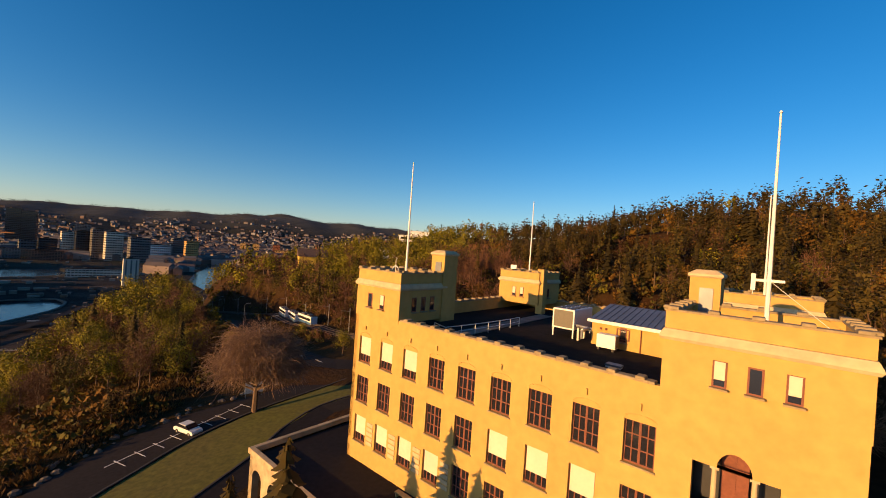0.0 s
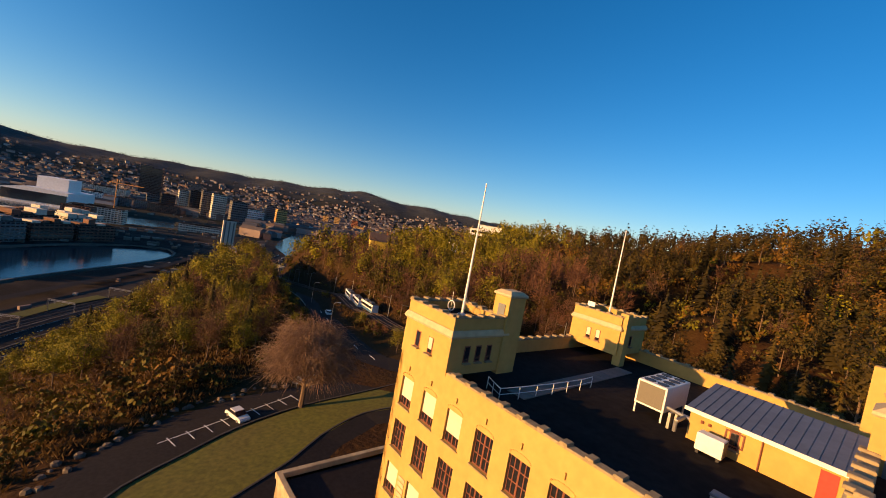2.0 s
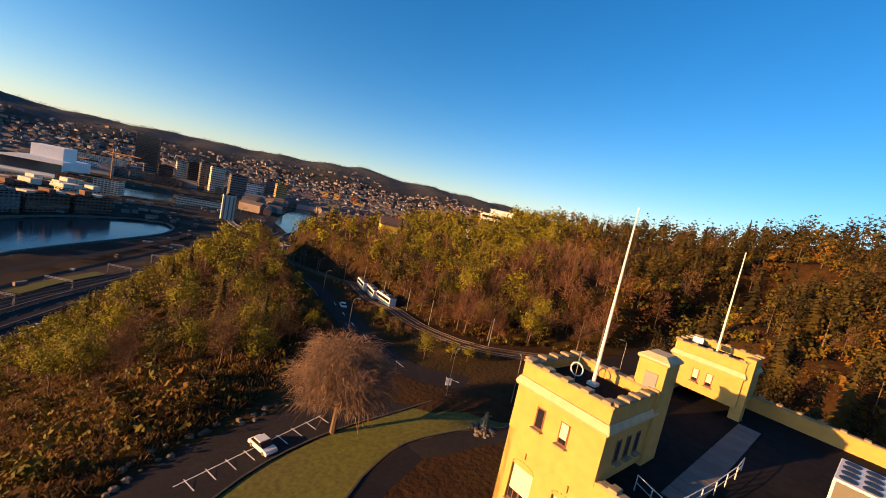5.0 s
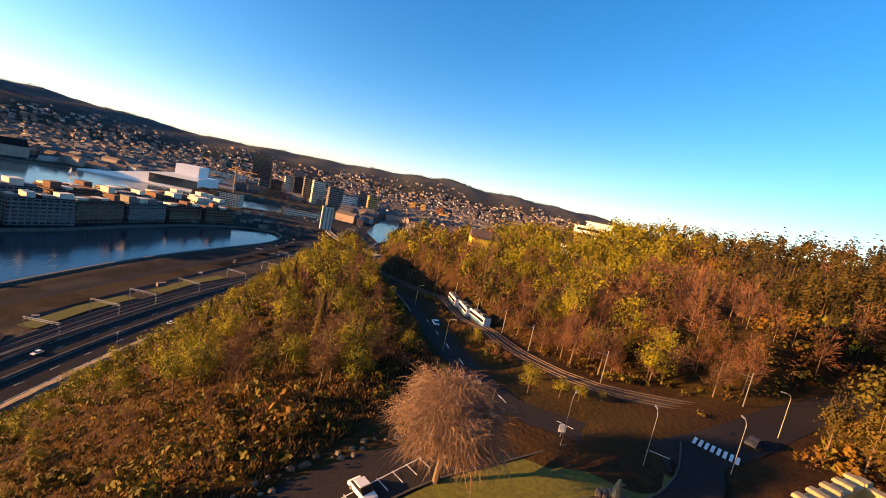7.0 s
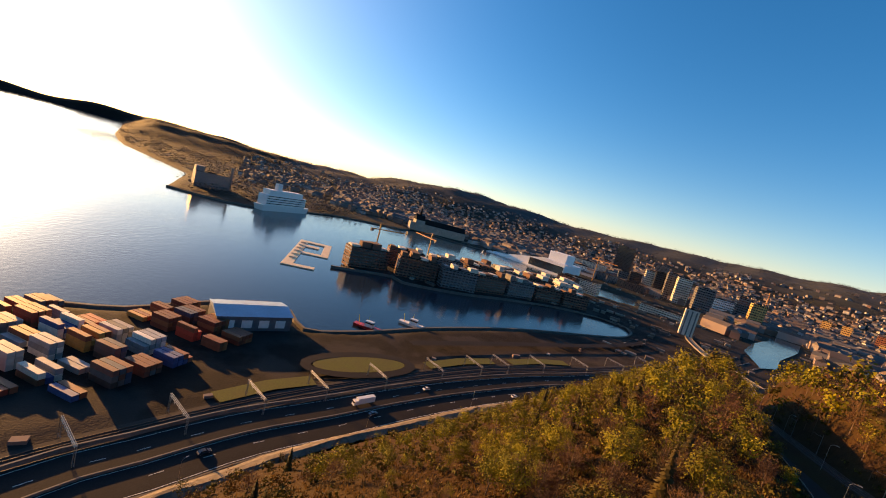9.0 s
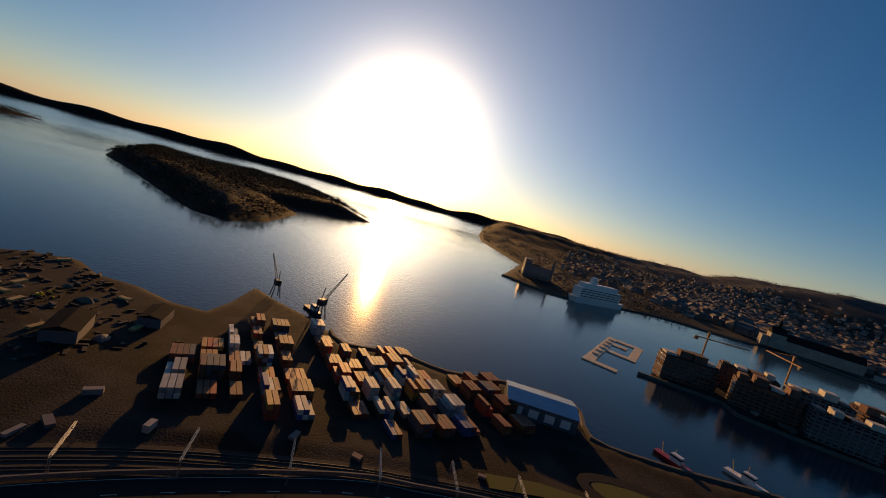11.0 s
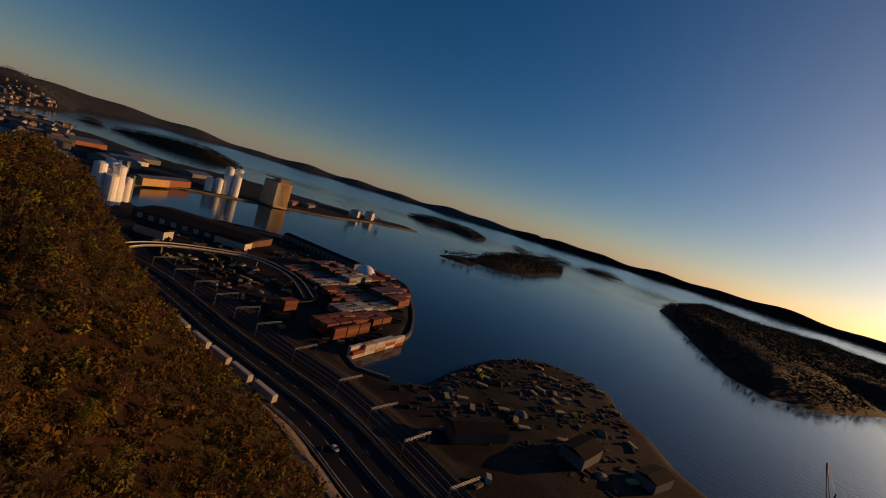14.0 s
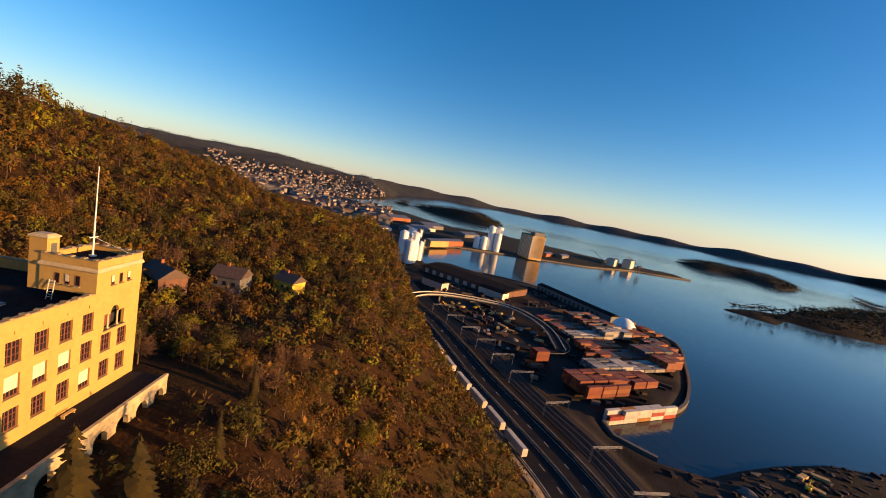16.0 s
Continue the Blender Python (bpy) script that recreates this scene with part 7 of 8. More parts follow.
LOW = [(744, -432, 78, 26, 10, MARBLE, "long white warehouse"), (612, -508, 66, 24, 12, OCHREF, "ochre quay shed"), (640, -575, 70, 26, 11, REDF, "red-brown quay shed"), (536, -1140, 54, 24, 20, PALE, "pale terminal building"),
       (515, -1200, 58, 24, 24, PALE, "pale terminal building"), (590, -955, 60, 20, 9, GREYF, "grey quay shed"), (600, -895, 50, 18, 9, REDF, "red quay shed"), (770, -560, 80, 40, 14, GREYF, "grey warehouse"),
       (830, -620, 90, 40, 12, PALE, "pale warehouse"), (900, -700, 90, 50, 14, GREYF, "grey warehouse"), (800, -770, 80, 40, 12, GREYF, "grey warehouse"), (1010, -650, 90, 50, 14, REDF, "red warehouse"),
       (575, -345, 50, 20, 9, PALE, "pale workshop"), (620, -372, 46, 20, 8, GREYF, "grey workshop")]
for x, y, w, d, h, mt, lb in LOW:
    b = thing("warehouse", lb + " with a shallow gable roof across the bay", "warehouse", at(x, y, 4, 105), "warehouses")
    part("wall", Shape().box(-w / 2, w / 2, -d / 2, d / 2, -1, h), mt, b)
    part("roof", Shape().gable(-w / 2, w / 2, -d / 2, d / 2, h, h + d * 0.14, 0.6), SHEET, b)
    for i in range(int(w / 14)):
        part("door", Shape().box(-w / 2 + 4 + i * 14, -w / 2 + 10 + i * 14, -d / 2 - 0.15, -d / 2 - 0.02, 0, h * 0.6), WHITE, b)
ls = thing("dark_shed", "long dark flat-roofed terminal shed", "shed", pose(322, -352, 6.5, 0, 0, 14))
part("wall", Shape().box(-66, 66, -32, 32, -1, 8), BRICK, ls)
part("roof", Shape().gable(-66, 66, -32, 32, 8, 11, 1.0), ROOFING, ls, "dark felt roof")
for i in range(10):
    part("door", Shape().box(-63 + i * 13, -57 + i * 13, 32.02, 32.15, 0, 5.5), PALE, ls)
dome = thing("storage_dome", "white fabric storage dome on the container quay", "dome", pose(143, -425, 6.3))
part("shell", Shape().loft([[(13 * math.cos(t) * math.cos(a), 13 * math.cos(t) * math.sin(a), 12 * math.sin(t)) for a in [j * math.pi / 8 for j in range(16)]] for t in (0, 0.4, 0.8, 1.15, 1.45)]), MARBLE, dome, shade=True)
part("door", Shape().box(-13.1, -12.0, -3, 3, 0, 5), DARK, dome)

# loop road, overpass and the stand-in for the gallery roof below the cliff
LOOP = [(188 + 70 * math.cos(a), -262 + 40 * math.sin(a), 7) for a in [2 * math.pi * i / 24 for i in range(25)]]
road("road_loop", LOOP, 9, "asphalt loop road in the port")
part("barrier", strip(dense(offset(LOOP, -5.2), 6), 0.3, 0.7, 0.7), CONCRETE, bpy.data.objects["road_loop"])
OVER = [(241, -183, 9), (251, -204, 13), (247, -233, 15), (227, -269, 15), (200, -295, 14), (155, -290, 12), (117, -263, 8)]
ov = tagged(new("bridge_overpass", strip(dense(OVER, 6), 9, 0.4, 1.0).mesh("bridge_overpass", CONCRETE)), "pale concrete road overpass on piers", "bridge", kind="structure")
part("deck_asphalt", strip(dense(OVER, 6), 7.6, 0.46), ASPHALT, ov)
for o in (-4.4, 4.4):
    part("parapet", strip(dense(offset(OVER, o), 6), 0.3, 1.4, 1.1), PALE, ov)
for p in dense(OVER, 24)[1:-1]:
    part("pier", Shape().box(p[0] - 0.7, p[0] + 0.7, p[1] - 0.7, p[1] + 0.7, 4, p[2] - 0.5), CONCRETE, ov)
VIA = [(-570, 640, 6), (-527, 590, 7), (-471, 545, 9), (-414, 504, 12), (-376, 485, 14), (-345, 465, 17), (-310, 440, 21), (-283, 410, 27)]
vi = tagged(new("bridge_viaduct", strip(dense(VIA, 10), 10, 0.3, 1.3).mesh("bridge_viaduct", CONCRETE)), "pale curved concrete viaduct down to the junction", "bridge", kind="structure")
for o in (-4.9, 4.9):
    part("parapet", strip(dense(offset(VIA, o), 10), 0.4, 1.1, 0.9), CONCRETE, vi)
for p in dense(VIA, 40)[1:-1]:
    part("pier", Shape().box(p[0] - 0.9, p[0] + 0.9, p[1] - 0.9, p[1] + 0.9, 2, p[2] - 0.8), CONCRETE, vi)
# wagon-shaped boxes added in place of the long grey gallery roof
train = thing("goods_train", "pale wagon-shaped boxes standing in for a long gallery roof below the cliff", "train")
TRACK_E = offset(HIGHWAY, -11.5)
pts = [p for p in dense(TRACK_E[6:10], 17)]
for i, (p, q_) in enumerate(zip(pts[:6], pts[1:7])):
    a = math.degrees(math.atan2(q_[1] - p[1], q_[0] - p[0]))
    w = part("wagon", Shape().box(-7.8, 7.8, -1.5, 1.5, 0.9, 4.6, 0.35), PALE, train, m=pose((p[0] + q_[0]) / 2, (p[1] + q_[1]) / 2, 7.15, 0, 0, a))
    part("bogie", Shape().box(-6.5, -4, -1.1, 1.1, 0, 0.9).box(4, 6.5, -1.1, 1.1, 0, 0.9), DARK, w)
ROUND = [(-252 + 13 * math.cos(a) * 0.94 - 33 * math.sin(a) * 0.33, 63 + 13 * math.cos(a) * 0.33 + 33 * math.sin(a) * 0.94, 6.6) for a in [2 * math.pi * i / 20 for i in range(21)]]
slab("grass_island", [(x, y) for x, y, _ in [(-252 + 9.5 * math.cos(a) * 0.94 - 29 * math.sin(a) * 0.33, 63 + 9.5 * math.cos(a) * 0.33 + 29 * math.sin(a) * 0.94, 0) for a in [2 * math.pi * i / 20 for i in range(20)]]], 6.75, GRASS, "green grass oval inside the port road", "grass")
road("road_oval", ROUND, 6, "asphalt oval road in the port", lift=0.25)
for x0, y0, x1, y1 in ((-200, 0, -226, 38), (-266, 106, -292, 162), (-296, 178, -316, 240)):
    g = strip([(x0, y0, 6.3), ((x0 + x1) / 2 - 3, (y0 + y1) / 2, 6.3), (x1, y1, 6.3)], 9, 0.3)
    tagged(new("grass_strip", g.mesh("grass_strip", GRASS)), "strip of green grass beside the railway", "grass", kind="structure")

# yard clutter: heaps, timber, machines
rk = random.Random(8)
for i in range(70):
    x, y = (rk.uniform(-150, -20), rk.uniform(-340, -180)) if i < 42 else (rk.uniform(130, 240), rk.uniform(-292, -232))
    if float(side(COAST, np.array([x]), np.array([y]))[0]) < 12:
        continue
    kind = rk.random()
    if kind < 0.4:
        k = rk.uniform(2, 6)
        h = Shape().loft([[(k * w * (1 + 0.3 * math.sin(3 * a + i)) * math.cos(a), k * w * 0.8 * math.sin(a), z) for a in [j * math.pi / 5 for j in range(10)]] for w, z in ((1, -0.3), (0.6, k * 0.28), (0.15, k * 0.45))])
        ob = new("gravel_mound", h.mesh("gravel_mound", rk.choice((CONCRETE, ROCK, BALLAST))))
        ob.matrix_basis = at(x, y, None, rk.uniform(0, 360))
        tagged(ob, "mound of pale gravel in the port yard", "gravel", "yard gravel")
    elif kind < 0.92:
        ob = thing("timber_stack", "stack of pale sawn timber in the port yard", "timber", at(x, y, None, rk.uniform(0, 180)), "yard timber")
        for k in range(3):
            part("timber_block", Shape().box(-4, 4, -1.5 + k * 1.05, -0.55 + k * 1.05, 0.05, 1.5, 0.05), PINE, ob)
    else:
        ob = thing("excavator", "yellow excavator standing in the port yard", "excavator", at(x, y, None, rk.uniform(0, 360)), "yard machines")
        part("track", Shape().box(-2, 2, -1.4, -0.8, 0, 0.9, 0.2).box(-2, 2, 0.8, 1.4, 0, 0.9, 0.2), DARK, ob)
        part("cab", Shape().box(-1.8, 1.6, -1.2, 1.2, 0.9, 2.0, 0.2).box(0.2, 1.5, -1.2, 0, 2.0, 3.1, 0.15), YELLOW, ob)
        part("boom", Shape().tube((1.2, 0.4, 1.6), (4.2, 0.4, 4.6), 0.3, 5).tube((4.2, 0.4, 4.6), (6.4, 0.4, 1.4), 0.22, 5).box(6, 7, 0, 0.8, 0.6, 1.4), YELLOW, ob)

# pond in the park, houses on the hill
pond = [(-428, 612), (-521, 699), (-600, 820), (-680, 970), (-760, 1090), (-700, 1100), (-600, 940), (-500, 750), (-440, 660)]
slab("water_pond", pond, 7.9, SEA, "still blue pond in a park", "pond")


def house(x, y, w, d, h, a, wall, roof, lb, z=None):
    b = thing("house", lb, "house", at(x, y, z, a), "hillside houses")
    part("wall", Shape().box(-w / 2, w / 2, -d / 2, d / 2, -1.5, h), wall, b)
    part("roof", Shape().gable(-w / 2, w / 2, -d / 2, d / 2, h, h + d * 0.38, 0.5), roof, b)
    part("chimney", Shape().box(w * 0.1, w * 0.1 + 0.8, -0.4, 0.4, h + d * 0.2, h + d * 0.5), REDF, b)
    for i in range(3):
        for sgn in (-1, 1):
            part("window", Shape().box(-w * 0.35 + i * w * 0.3, -w * 0.35 + i * w * 0.3 + 1.2, sgn * d / 2 - 0.06, sgn * d / 2 + 0.06, h * 0.35, h * 0.35 + 1.4), GLASS, b)


YWALL = surface("yellow_board", (0.62, 0.42, 0.06), 0.7, 1.0, 0.1)
TILE = surface("dark_tiles", (0.09, 0.06, 0.05), 0.8, 1.0, 0.2)
house(93, -24, 9, 7, 4.5, 30, YWALL, TILE, "yellow timber house among the trees")
house(93, -4, 10, 8, 4.5, 50, GREYF, TILE, "grey house with a steep dark roof among trees")
house(86, 16, 12, 8, 4.0, 20, BRICK, TILE, "brown house with a dark roof among trees")
house(-95, 238, 16, 12, 9, 30, YWALL, TILE, "large yellow villa among spring trees")
house(-66, 300, 12, 9, 6, 60, PALE, TILE, "pale villa among the trees")
house(-52, 262, 10, 8, 5, 10, MARBLE, TILE, "white villa among the trees")
rest = thing("hill_restaurant", "white functionalist restaurant at the top of the wooded hill", "restaurant", at(-50, 350, None, 12))
part("wall", Shape().box(-14, 14, -7, 7, -2, 9).box(-6, 12, -5, 5, 9, 13), MARBLE, rest)
part("roof", Shape().box(-15, 15, -8, 8, 9, 9.5).box(-7, 13, -6, 6, 13, 13.5), MARBLE, rest)
for z0 in (2, 6):
    part("window_band", Shape().box(-13, 13, -7.1, 7.1, z0, z0 + 1.8), GLASS, rest)


# ---- the far town ----
def boxes(name, x, y, z, w, d, h, turn, material, roof_h=0.0, base=3.0):
    """Many closed blocks, each with its own gable if roof_h is set, as one mesh."""
    n = len(x)
    u = np.array([(-0.5, -0.5), (0.5, -0.5), (0.5, 0.5), (-0.5, 0.5)])
    c, s = np.cos(turn)[:, None], np.sin(turn)[:, None]
    px, py = u[None, :, 0] * w[:, None], u[None, :, 1] * d[:, None]
    X, Y = px * c - py * s + x[:, None], px * s + py * c + y[:, None]
    if roof_h:
        rx = np.array([-0.5, 0.5])[None] * w[:, None]
        v = np.concatenate([np.stack([X, Y, np.broadcast_to((z + h)[:, None], X.shape)], -1),
                            np.stack([rx * c + x[:, None], rx * s + y[:, None], np.broadcast_to((z + h + d * roof_h)[:, None], rx.shape)], -1)], 1)
        f = np.array([(0, 1, 5, 4), (2, 3, 4, 5), (1, 2, 5, 5), (3, 0, 4, 4)])
        k = 6
    else:
        v = np.concatenate([np.stack([X, Y, np.broadcast_to((z - base)[:, None], X.shape)], -1), np.stack([X, Y, np.broadcast_to((z + h)[:, None], X.shape)], -1)], 1)
        f = np.array([(0, 1, 5, 4), (1, 2, 6, 5), (2, 3, 7, 6), (3, 0, 4, 7), (4, 5, 6, 7)])
        k = 8
    faces = (f[None] + (np.arange(n) * k)[:, None, None]).reshape(-1, 4).tolist()
    if roof_h:
        faces = [q[:3] if q[2] == q[3] else q for q in faces]
    me = bpy.data.meshes.new(name)
    me.from_pydata(v.reshape(-1, 3).tolist(), [], faces)
    me.materials.append(material)
    me.update()
    return new(name, me)


TOWN = scattered("town_walls", [(0.3, 0.27, 0.25), (0.17, 0.1, 0.08), (0.2, 0.16, 0.14), (0.4, 0.37, 0.35), (0.13, 0.12, 0.12), (0.2, 0.12, 0.09), (0.24, 0.21, 0.2)], 0.85, 0.15, 0.02)
TOWN_ROOF = scattered("town_roofs", [(0.07, 0.06, 0.057), (0.12, 0.08, 0.066), (0.07, 0.07, 0.075), (0.13, 0.12, 0.115)], 0.8, 0.2, 0.02)


def far_town(az0, az1, r0, r1, n, seed, big):
    r = np.random.default_rng(seed)
    az = np.radians(r.uniform(az0, az1, n))
    rad = r0 + (r1 - r0) * r.random(n) ** 0.75
    x, y = MID[0] - rad * np.sin(az), MID[1] + rad * np.cos(az)
    k = (side(COAST, x, y) > 30) & (side(FOOT, x, y) < -30) & (side(pond, x, y) < -30) & (np.hypot(x + 1110, y - 632) > 150)
    k &= ~(((rad < 1330) & (np.degrees(az) > 40) & (np.degrees(az) < 100)) | (rad < 950))
    rise = smooth((rad - 2300) / 2100)
    k &= r.random(n) > smooth((rise - 0.3) / 0.5 + 0.25 * np.sin(x * 0.006) * np.sin(y * 0.005))
    x, y, rad = x[k], y[k], rad[k]
    near_ = np.clip((2600 - rad) / 1500, 0, 1)
    w = r.uniform(11, 34, len(x)) * (1 + big * near_)
    d = r.uniform(10, 16, len(x)) * (1 + 0.5 * big * near_)
    h = r.uniform(5, 13, len(x)) * (1 + big * near_ * r.random(len(x)))
    turn = r.choice([0.6, 0.6 + math.pi / 2, 0.2, 1.2], len(x)) + r.normal(size=len(x)) * 0.08
    return x, y, height(x, y), w, d, h, turn


for sd, args in enumerate(((2, 92, 900, 3950, 8800, 2, 0.9), (238, 262, 1000, 3900, 1300, 3, 0.3), (84, 104, 1500, 3900, 700, 4, 0.2))):
    x, y, z, w, d, h, a = far_town(*args)
    tagged(boxes("town_houses", x, y, z, w, d, h, a, TOWN), "dense far town houses of brick and pale render", "town", kind="stuff")
    tagged(boxes("town_roofs", x, y, z, w + 1, d + 1, h, a, TOWN_ROOF, 0.3), "brown and grey roofs of the far town", "town", kind="stuff")
    r = np.random.default_rng(sd + 40)
    j = r.integers(0, len(x), len(x) // 2)
    tx, ty = x[j] + r.normal(size=len(j)) * 45, y[j] + r.normal(size=len(j)) * 45
    k = (side(COAST, tx, ty) > 25) & (side(FOOT, tx, ty) < -10) & (side(pond, tx, ty) < -12)
    tx, ty = tx[k], ty[k]
    q = joined(far_t["olive"][1][::5] * np.array([1.8, 1.8, 1.1]), tx, ty, height(tx, ty), r.uniform(0.8, 1.3, len(tx)), r.uniform(0, 6, len(tx)))
    tagged(new("town_trees", quad_mesh("town_trees", q, LEAF["olive"])), "dark trees between the far houses", "woods", kind="stuff")
# the stacked terminal beyond the loop road
rs = np.random.default_rng(31)
bx = []
for i in range(34):
    for j in range(60):
        u_, v_ = i * 13.4 - 40, j * 2.9 - 60 + (j // 6) * 5
        x_, y_ = 60 - u_ * 0.24 + v_ * 0.97, -215 - u_ * 0.97 - v_ * 0.24
        bx.append((x_, y_, i // 3, j // 6))
bx = np.array(bx)
k = (side(COAST, bx[:, 0], bx[:, 1]) > 9) & (np.hypot((bx[:, 0] - 188) / 88, (bx[:, 1] + 262) / 56) > 1) & (bx[:, 1] < -212) & (along(RAILWAY, bx[:, 0], bx[:, 1])[0] > 26) & (np.hypot((bx[:, 0] - 322) / 86, (bx[:, 1] + 352) / 52) > 1) & (bx[:, 0] < 300) & (side([(56, -203), (36, -285), (18, -283), (30, -200)], bx[:, 0], bx[:, 1]) < -4) & (np.hypot(bx[:, 0] - 143, bx[:, 1] + 425) > 22) & (np.abs(bx[:, 1] + 455 - (bx[:, 0] - 228) * -0.2) > 17)
bx = bx[k]
cell = (bx[:, 2] * 7 + bx[:, 3] * 3).astype(int)
keep = (rs.random(200)[cell % 200] < 0.84) & (rs.random(len(bx)) < 0.9)
bx, cell = bx[keep], cell[keep]
tiers = (1 + (cell * 5) % 3)
BOX_TONES = (("rust", [(0.13, 0.036, 0.022), (0.19, 0.05, 0.028), (0.24, 0.09, 0.038)]), ("mixed", [(0.03, 0.045, 0.08), (0.08, 0.08, 0.08), (0.2, 0.06, 0.035), (0.05, 0.035, 0.03)]), ("pale", [(0.42, 0.385, 0.34), (0.25, 0.23, 0.21), (0.1, 0.095, 0.09)]))
TONE_PAINT = {tone: scattered(tone + "_box_paints", paints, 0.6, 0.12, 0.3) for tone, paints in BOX_TONES}
TONE_WORDS = {"pale": "white and grey", "rust": "rust-red", "mixed": "blue, grey and rust"}
for lev in range(3):
    for ti, (tone, _) in enumerate(BOX_TONES):
        m = (tiers > lev) & ((cell * 7 + cell // 5) % 5 == ti) | (tiers > lev) & ((cell * 7 + cell // 5) % 5 == ti + 3)
        n = m.sum()
        if n == 0:
            continue
        ob = boxes("stacked_containers", bx[m, 0], bx[m, 1], np.full(n, 6.6 + lev * 2.62), np.full(n, 12.2), np.full(n, 2.45), np.full(n, 2.55), np.full(n, radians(76)), TONE_PAINT[tone], base=0.0)
        tagged(ob, "dense stacks of %s containers on the terminal" % TONE_WORDS[tone], "containers", kind="stuff")
for tone, _ in BOX_TONES:
    got = np.array([(x - j * 2.75 * 0.883, y + j * 2.75 * 0.469, t) for x, y, wide, high, tn in rest_cells if tn == tone for i in range(1) for j in range(wide) for t in range(high)])
    if len(got) == 0:
        continue
    n = len(got)
    ob = boxes("stacked_containers", got[:, 0], got[:, 1], height(got[:, 0], got[:, 1]) + 0.15 + got[:, 2] * 2.6, np.full(n, 12.2), np.full(n, 2.45), np.full(n, 2.5), np.full(n, radians(62)), TONE_PAINT[tone], base=0.0)
    tagged(ob, "dense stacks of %s containers in the port yard" % TONE_WORDS[tone], "containers", kind="stuff")
# parked cars and small sheds at the rail yard
rx = np.random.default_rng(9)
n = 120
t_ = rx.random(n)
x, y = np.interp(t_, [0, 0.4, 1], [330, -30, -320]) + rx.normal(size=n) * 26, np.interp(t_, [0, 0.4, 1], [-250, -165, 250]) + rx.normal(size=n) * 30
k = (side(COAST, x, y) > 10) & (side(FOOT, x, y) < -6) & (along(HIGHWAY, x, y)[0] > 18) & (along(RAILWAY, x, y)[0] > 10)
x, y = x[k], y[k]
tagged(boxes("yard_clutter", x, y, height(x, y) , rx.uniform(2, 7, len(x)), rx.uniform(1.8, 3, len(x)), rx.uniform(1, 3, len(x)), rx.uniform(0, 3, len(x)), TOWN), "small crates, huts and parked cars about the rail yard", "clutter", kind="stuff")

# rubble, scrap and sheds on the spit
n = 800
x, y = rx.uniform(-152, 5, n), rx.uniform(-360, -170, n)
k = (side(COAST, x, y) > 4) & (along(RAILWAY, x, y)[0] > 14) & ((np.sin(x * 0.09 + 1) * np.sin(y * 0.11) + rx.normal(size=n) * 0.5 > -0.1) | (side(COAST, x, y) < 22))
x, y = x[k], y[k]
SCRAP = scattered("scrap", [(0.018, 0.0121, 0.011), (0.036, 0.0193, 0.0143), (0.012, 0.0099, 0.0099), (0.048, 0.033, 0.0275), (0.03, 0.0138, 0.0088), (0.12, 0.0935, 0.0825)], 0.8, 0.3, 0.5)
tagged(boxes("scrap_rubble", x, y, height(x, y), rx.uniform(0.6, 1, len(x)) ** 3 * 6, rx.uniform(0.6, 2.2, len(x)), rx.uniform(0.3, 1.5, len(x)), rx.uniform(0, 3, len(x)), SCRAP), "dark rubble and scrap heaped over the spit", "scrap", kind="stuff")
for x, y, w, d, h, a, mt, lb in ((-52, -172, 34, 13, 7, 40, BRICK, "brown brick port shed with a grey roof"), (-110, -196, 26, 14, 7, 60, GREYF, "dark port shed with a low roof"), (-152, -205, 22, 12, 6, 50, GREYF, "small dark port shed by the water"),
                                 (228, -455, 136, 16, 9, 168, GREYF, "long blue-grey quay shed on the terminal"), (262, -330, 34, 16, 8, 14, PALE, "pale terminal office with a grey roof"), (300, -268, 30, 14, 8, 14, PALE, "pale gate building in the port")):
    b = thing("warehouse", lb, "warehouse", at(x, y, None, a), "warehouses")
    part("wall", Shape().box(-w / 2, w / 2, -d / 2, d / 2, -1, h), mt, b)
    part("roof", Shape().gable(-w / 2, w / 2, -d / 2, d / 2, h, h + d * 0.16, 0.5), ROOFING, b)
    for i in range(max(2, int(w / 9))):
        part("door", Shape().box(-w / 2 + 2 + i * 8, -w / 2 + 6 + i * 8, -d / 2 - 0.12, -d / 2 - 0.02, 0, h * 0.65), DARK, b)
# clutter of the terminal: trailers, boxes and cars inside the loop
n = 420
x, y = rx.uniform(40, 320, n), rx.uniform(-470, -205, n)
k = (side(COAST, x, y) > 8) & (side(FOOT, x, y) < -8) & (along(HIGHWAY, x, y)[0] > 19) & (along(RAILWAY, x, y)[0] > 9) & (np.abs(np.hypot((x - 188) / 70, (y + 262) / 40) - 1) > 0.13)
x, y = x[k], y[k]
a_ = rx.choice([0.4, 1.1, 1.97], len(x))
tagged(boxes("terminal_clutter", x, y, height(x, y), rx.choice([4.5, 6, 12], len(x)), rx.uniform(1.8, 2.6, len(x)), rx.uniform(1.2, 2.9, len(x)), a_, SCRAP), "trailers, boxes and parked cars about the terminal", "clutter", kind="stuff")

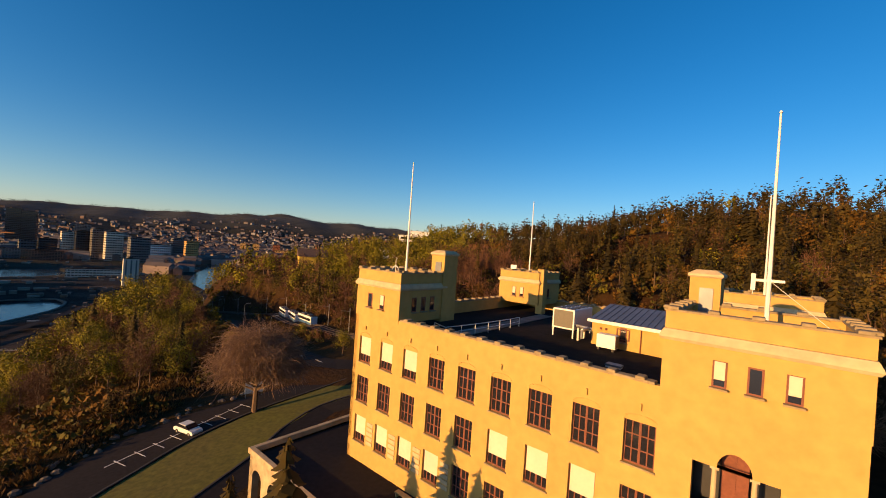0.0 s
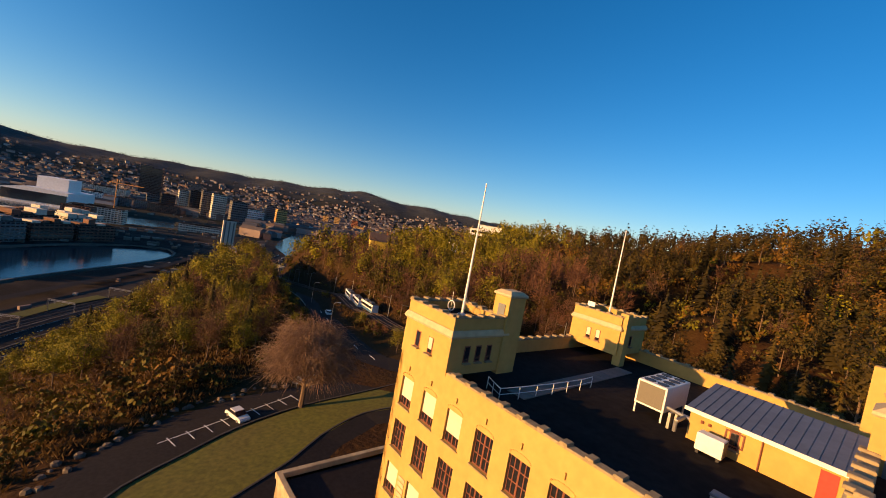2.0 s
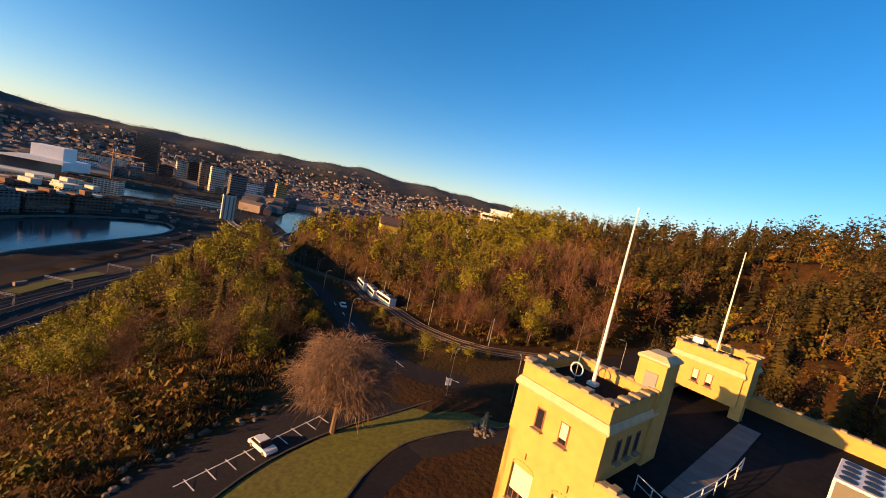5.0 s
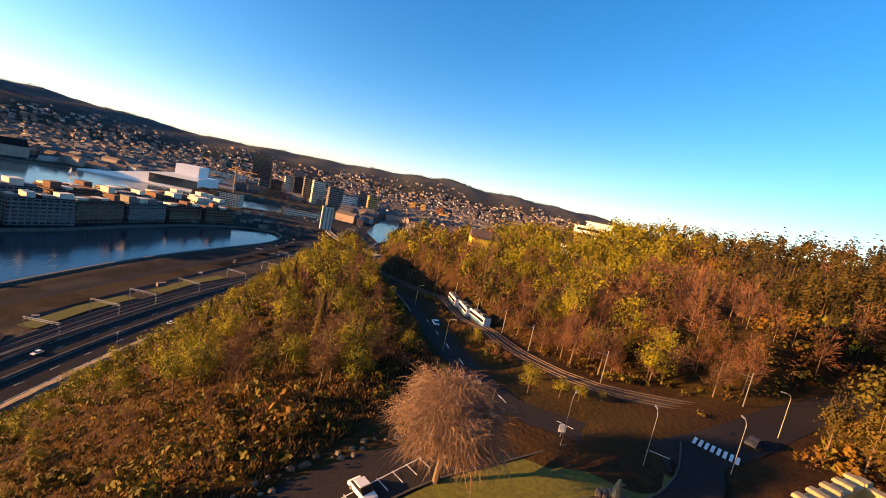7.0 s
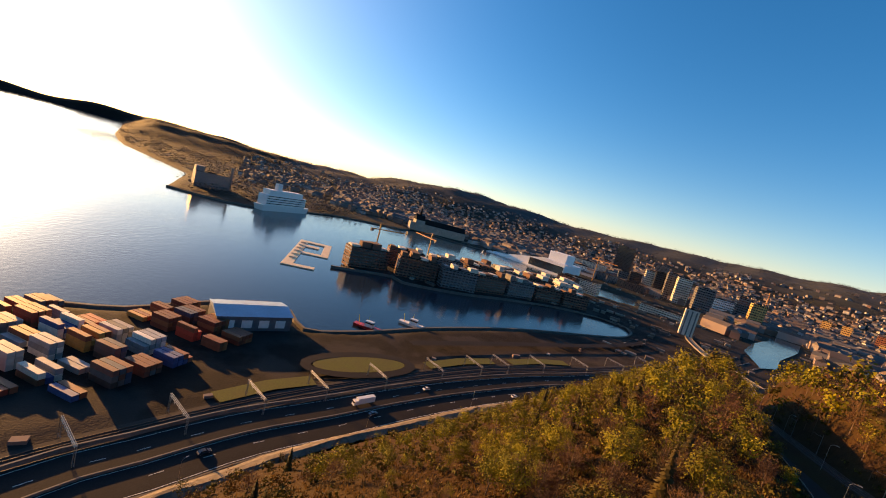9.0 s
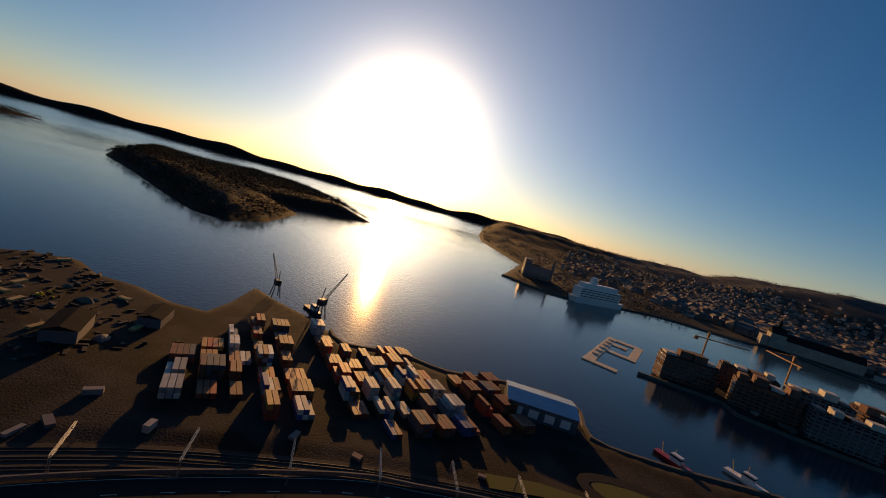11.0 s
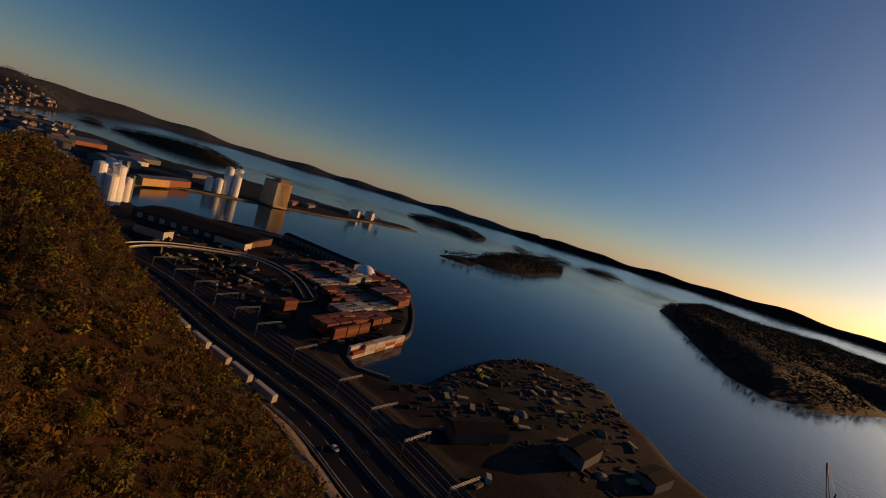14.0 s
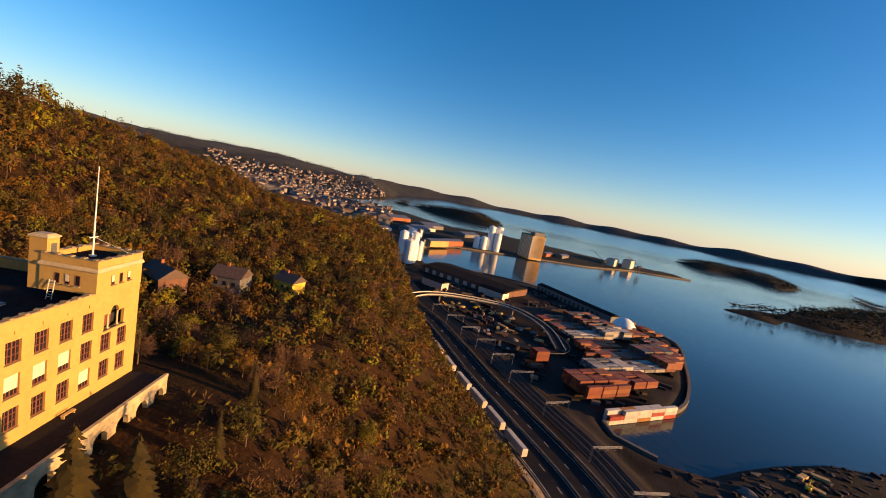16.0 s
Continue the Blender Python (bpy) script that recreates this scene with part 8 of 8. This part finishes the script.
# woods on the far slopes, their colour paled blue-grey to paint in distance haze
FAR_HAZED = scattered("far_hazed_woods", [(0.05, 0.052, 0.054), (0.062, 0.062, 0.062), (0.075, 0.072, 0.07)], 0.9, 0.25, 0.02, 0.1)
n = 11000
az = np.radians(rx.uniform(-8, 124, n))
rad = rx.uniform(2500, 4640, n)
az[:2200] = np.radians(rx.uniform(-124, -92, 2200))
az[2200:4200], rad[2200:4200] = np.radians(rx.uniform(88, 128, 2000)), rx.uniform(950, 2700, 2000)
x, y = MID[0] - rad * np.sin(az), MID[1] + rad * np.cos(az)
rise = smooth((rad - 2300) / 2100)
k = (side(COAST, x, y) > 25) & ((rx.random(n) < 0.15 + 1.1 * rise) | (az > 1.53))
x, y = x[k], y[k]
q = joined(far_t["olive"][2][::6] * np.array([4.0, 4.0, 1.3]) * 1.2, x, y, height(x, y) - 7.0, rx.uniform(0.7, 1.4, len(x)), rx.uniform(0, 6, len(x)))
tagged(new("far_woods", quad_mesh("far_woods", q, FAR_HAZED)), "bare woods on the far hills round the town, paled by painted haze", "woods", kind="stuff")

# building sites and yards between the harbour flats and the town
SITE = scattered("site_hut_paints", [(0.1, 0.08, 0.07), (0.16, 0.1, 0.07), (0.06, 0.055, 0.055), (0.28, 0.24, 0.2), (0.12, 0.09, 0.07)], 0.85, 0.2, 0.05)
n = 650
az, rad = np.radians(rx.uniform(30, 80, n)), rx.uniform(480, 1400, n)
x, y = MID[0] - rad * np.sin(az), MID[1] + rad * np.cos(az)
k = (side(COAST, x, y) > 14) & (side(FOOT, x, y) < -30) & (side(pond, x, y) < -14) & (np.hypot(x + 1110, y - 632) > 150) & (along(HIGHWAY, x, y)[0] > 20) & (along(RAILWAY, x, y)[0] > 12) & (along(VIA, x, y)[0] > 14)
x, y = x[k], y[k]
tagged(boxes("site_huts", x, y, height(x, y), rx.uniform(3, 16, len(x)), rx.uniform(2.5, 7, len(x)), rx.uniform(0.8, 4.5, len(x)), rx.choice([0.7, 0.9, 2.3], len(x)), SITE), "low sheds, huts and hoardings on the waterfront sites", "sheds", kind="stuff")
for pts, w, lb in (([(-400, 540, 6.5), (-500, 660, 6.5), (-580, 860, 6.5), (-740, 1150, 7), (-900, 1400, 8)], 14, "wide asphalt road beside the pond"), ([(-450, 560, 6.5), (-560, 600, 6), (-720, 720, 5.5), (-860, 830, 5), (-1000, 930, 5)], 12, "asphalt road towards the bay"),
                   ([(-300, 100, 6.2), (-340, 200, 6.2), (-390, 330, 6.2), (-440, 430, 6)], 8, "asphalt quay road through the port")):
    road("road_city", [(x, y, max(z, ground_at(x, y))) for x, y, z in dense(pts, 30)], w, lb, lift=0.4)
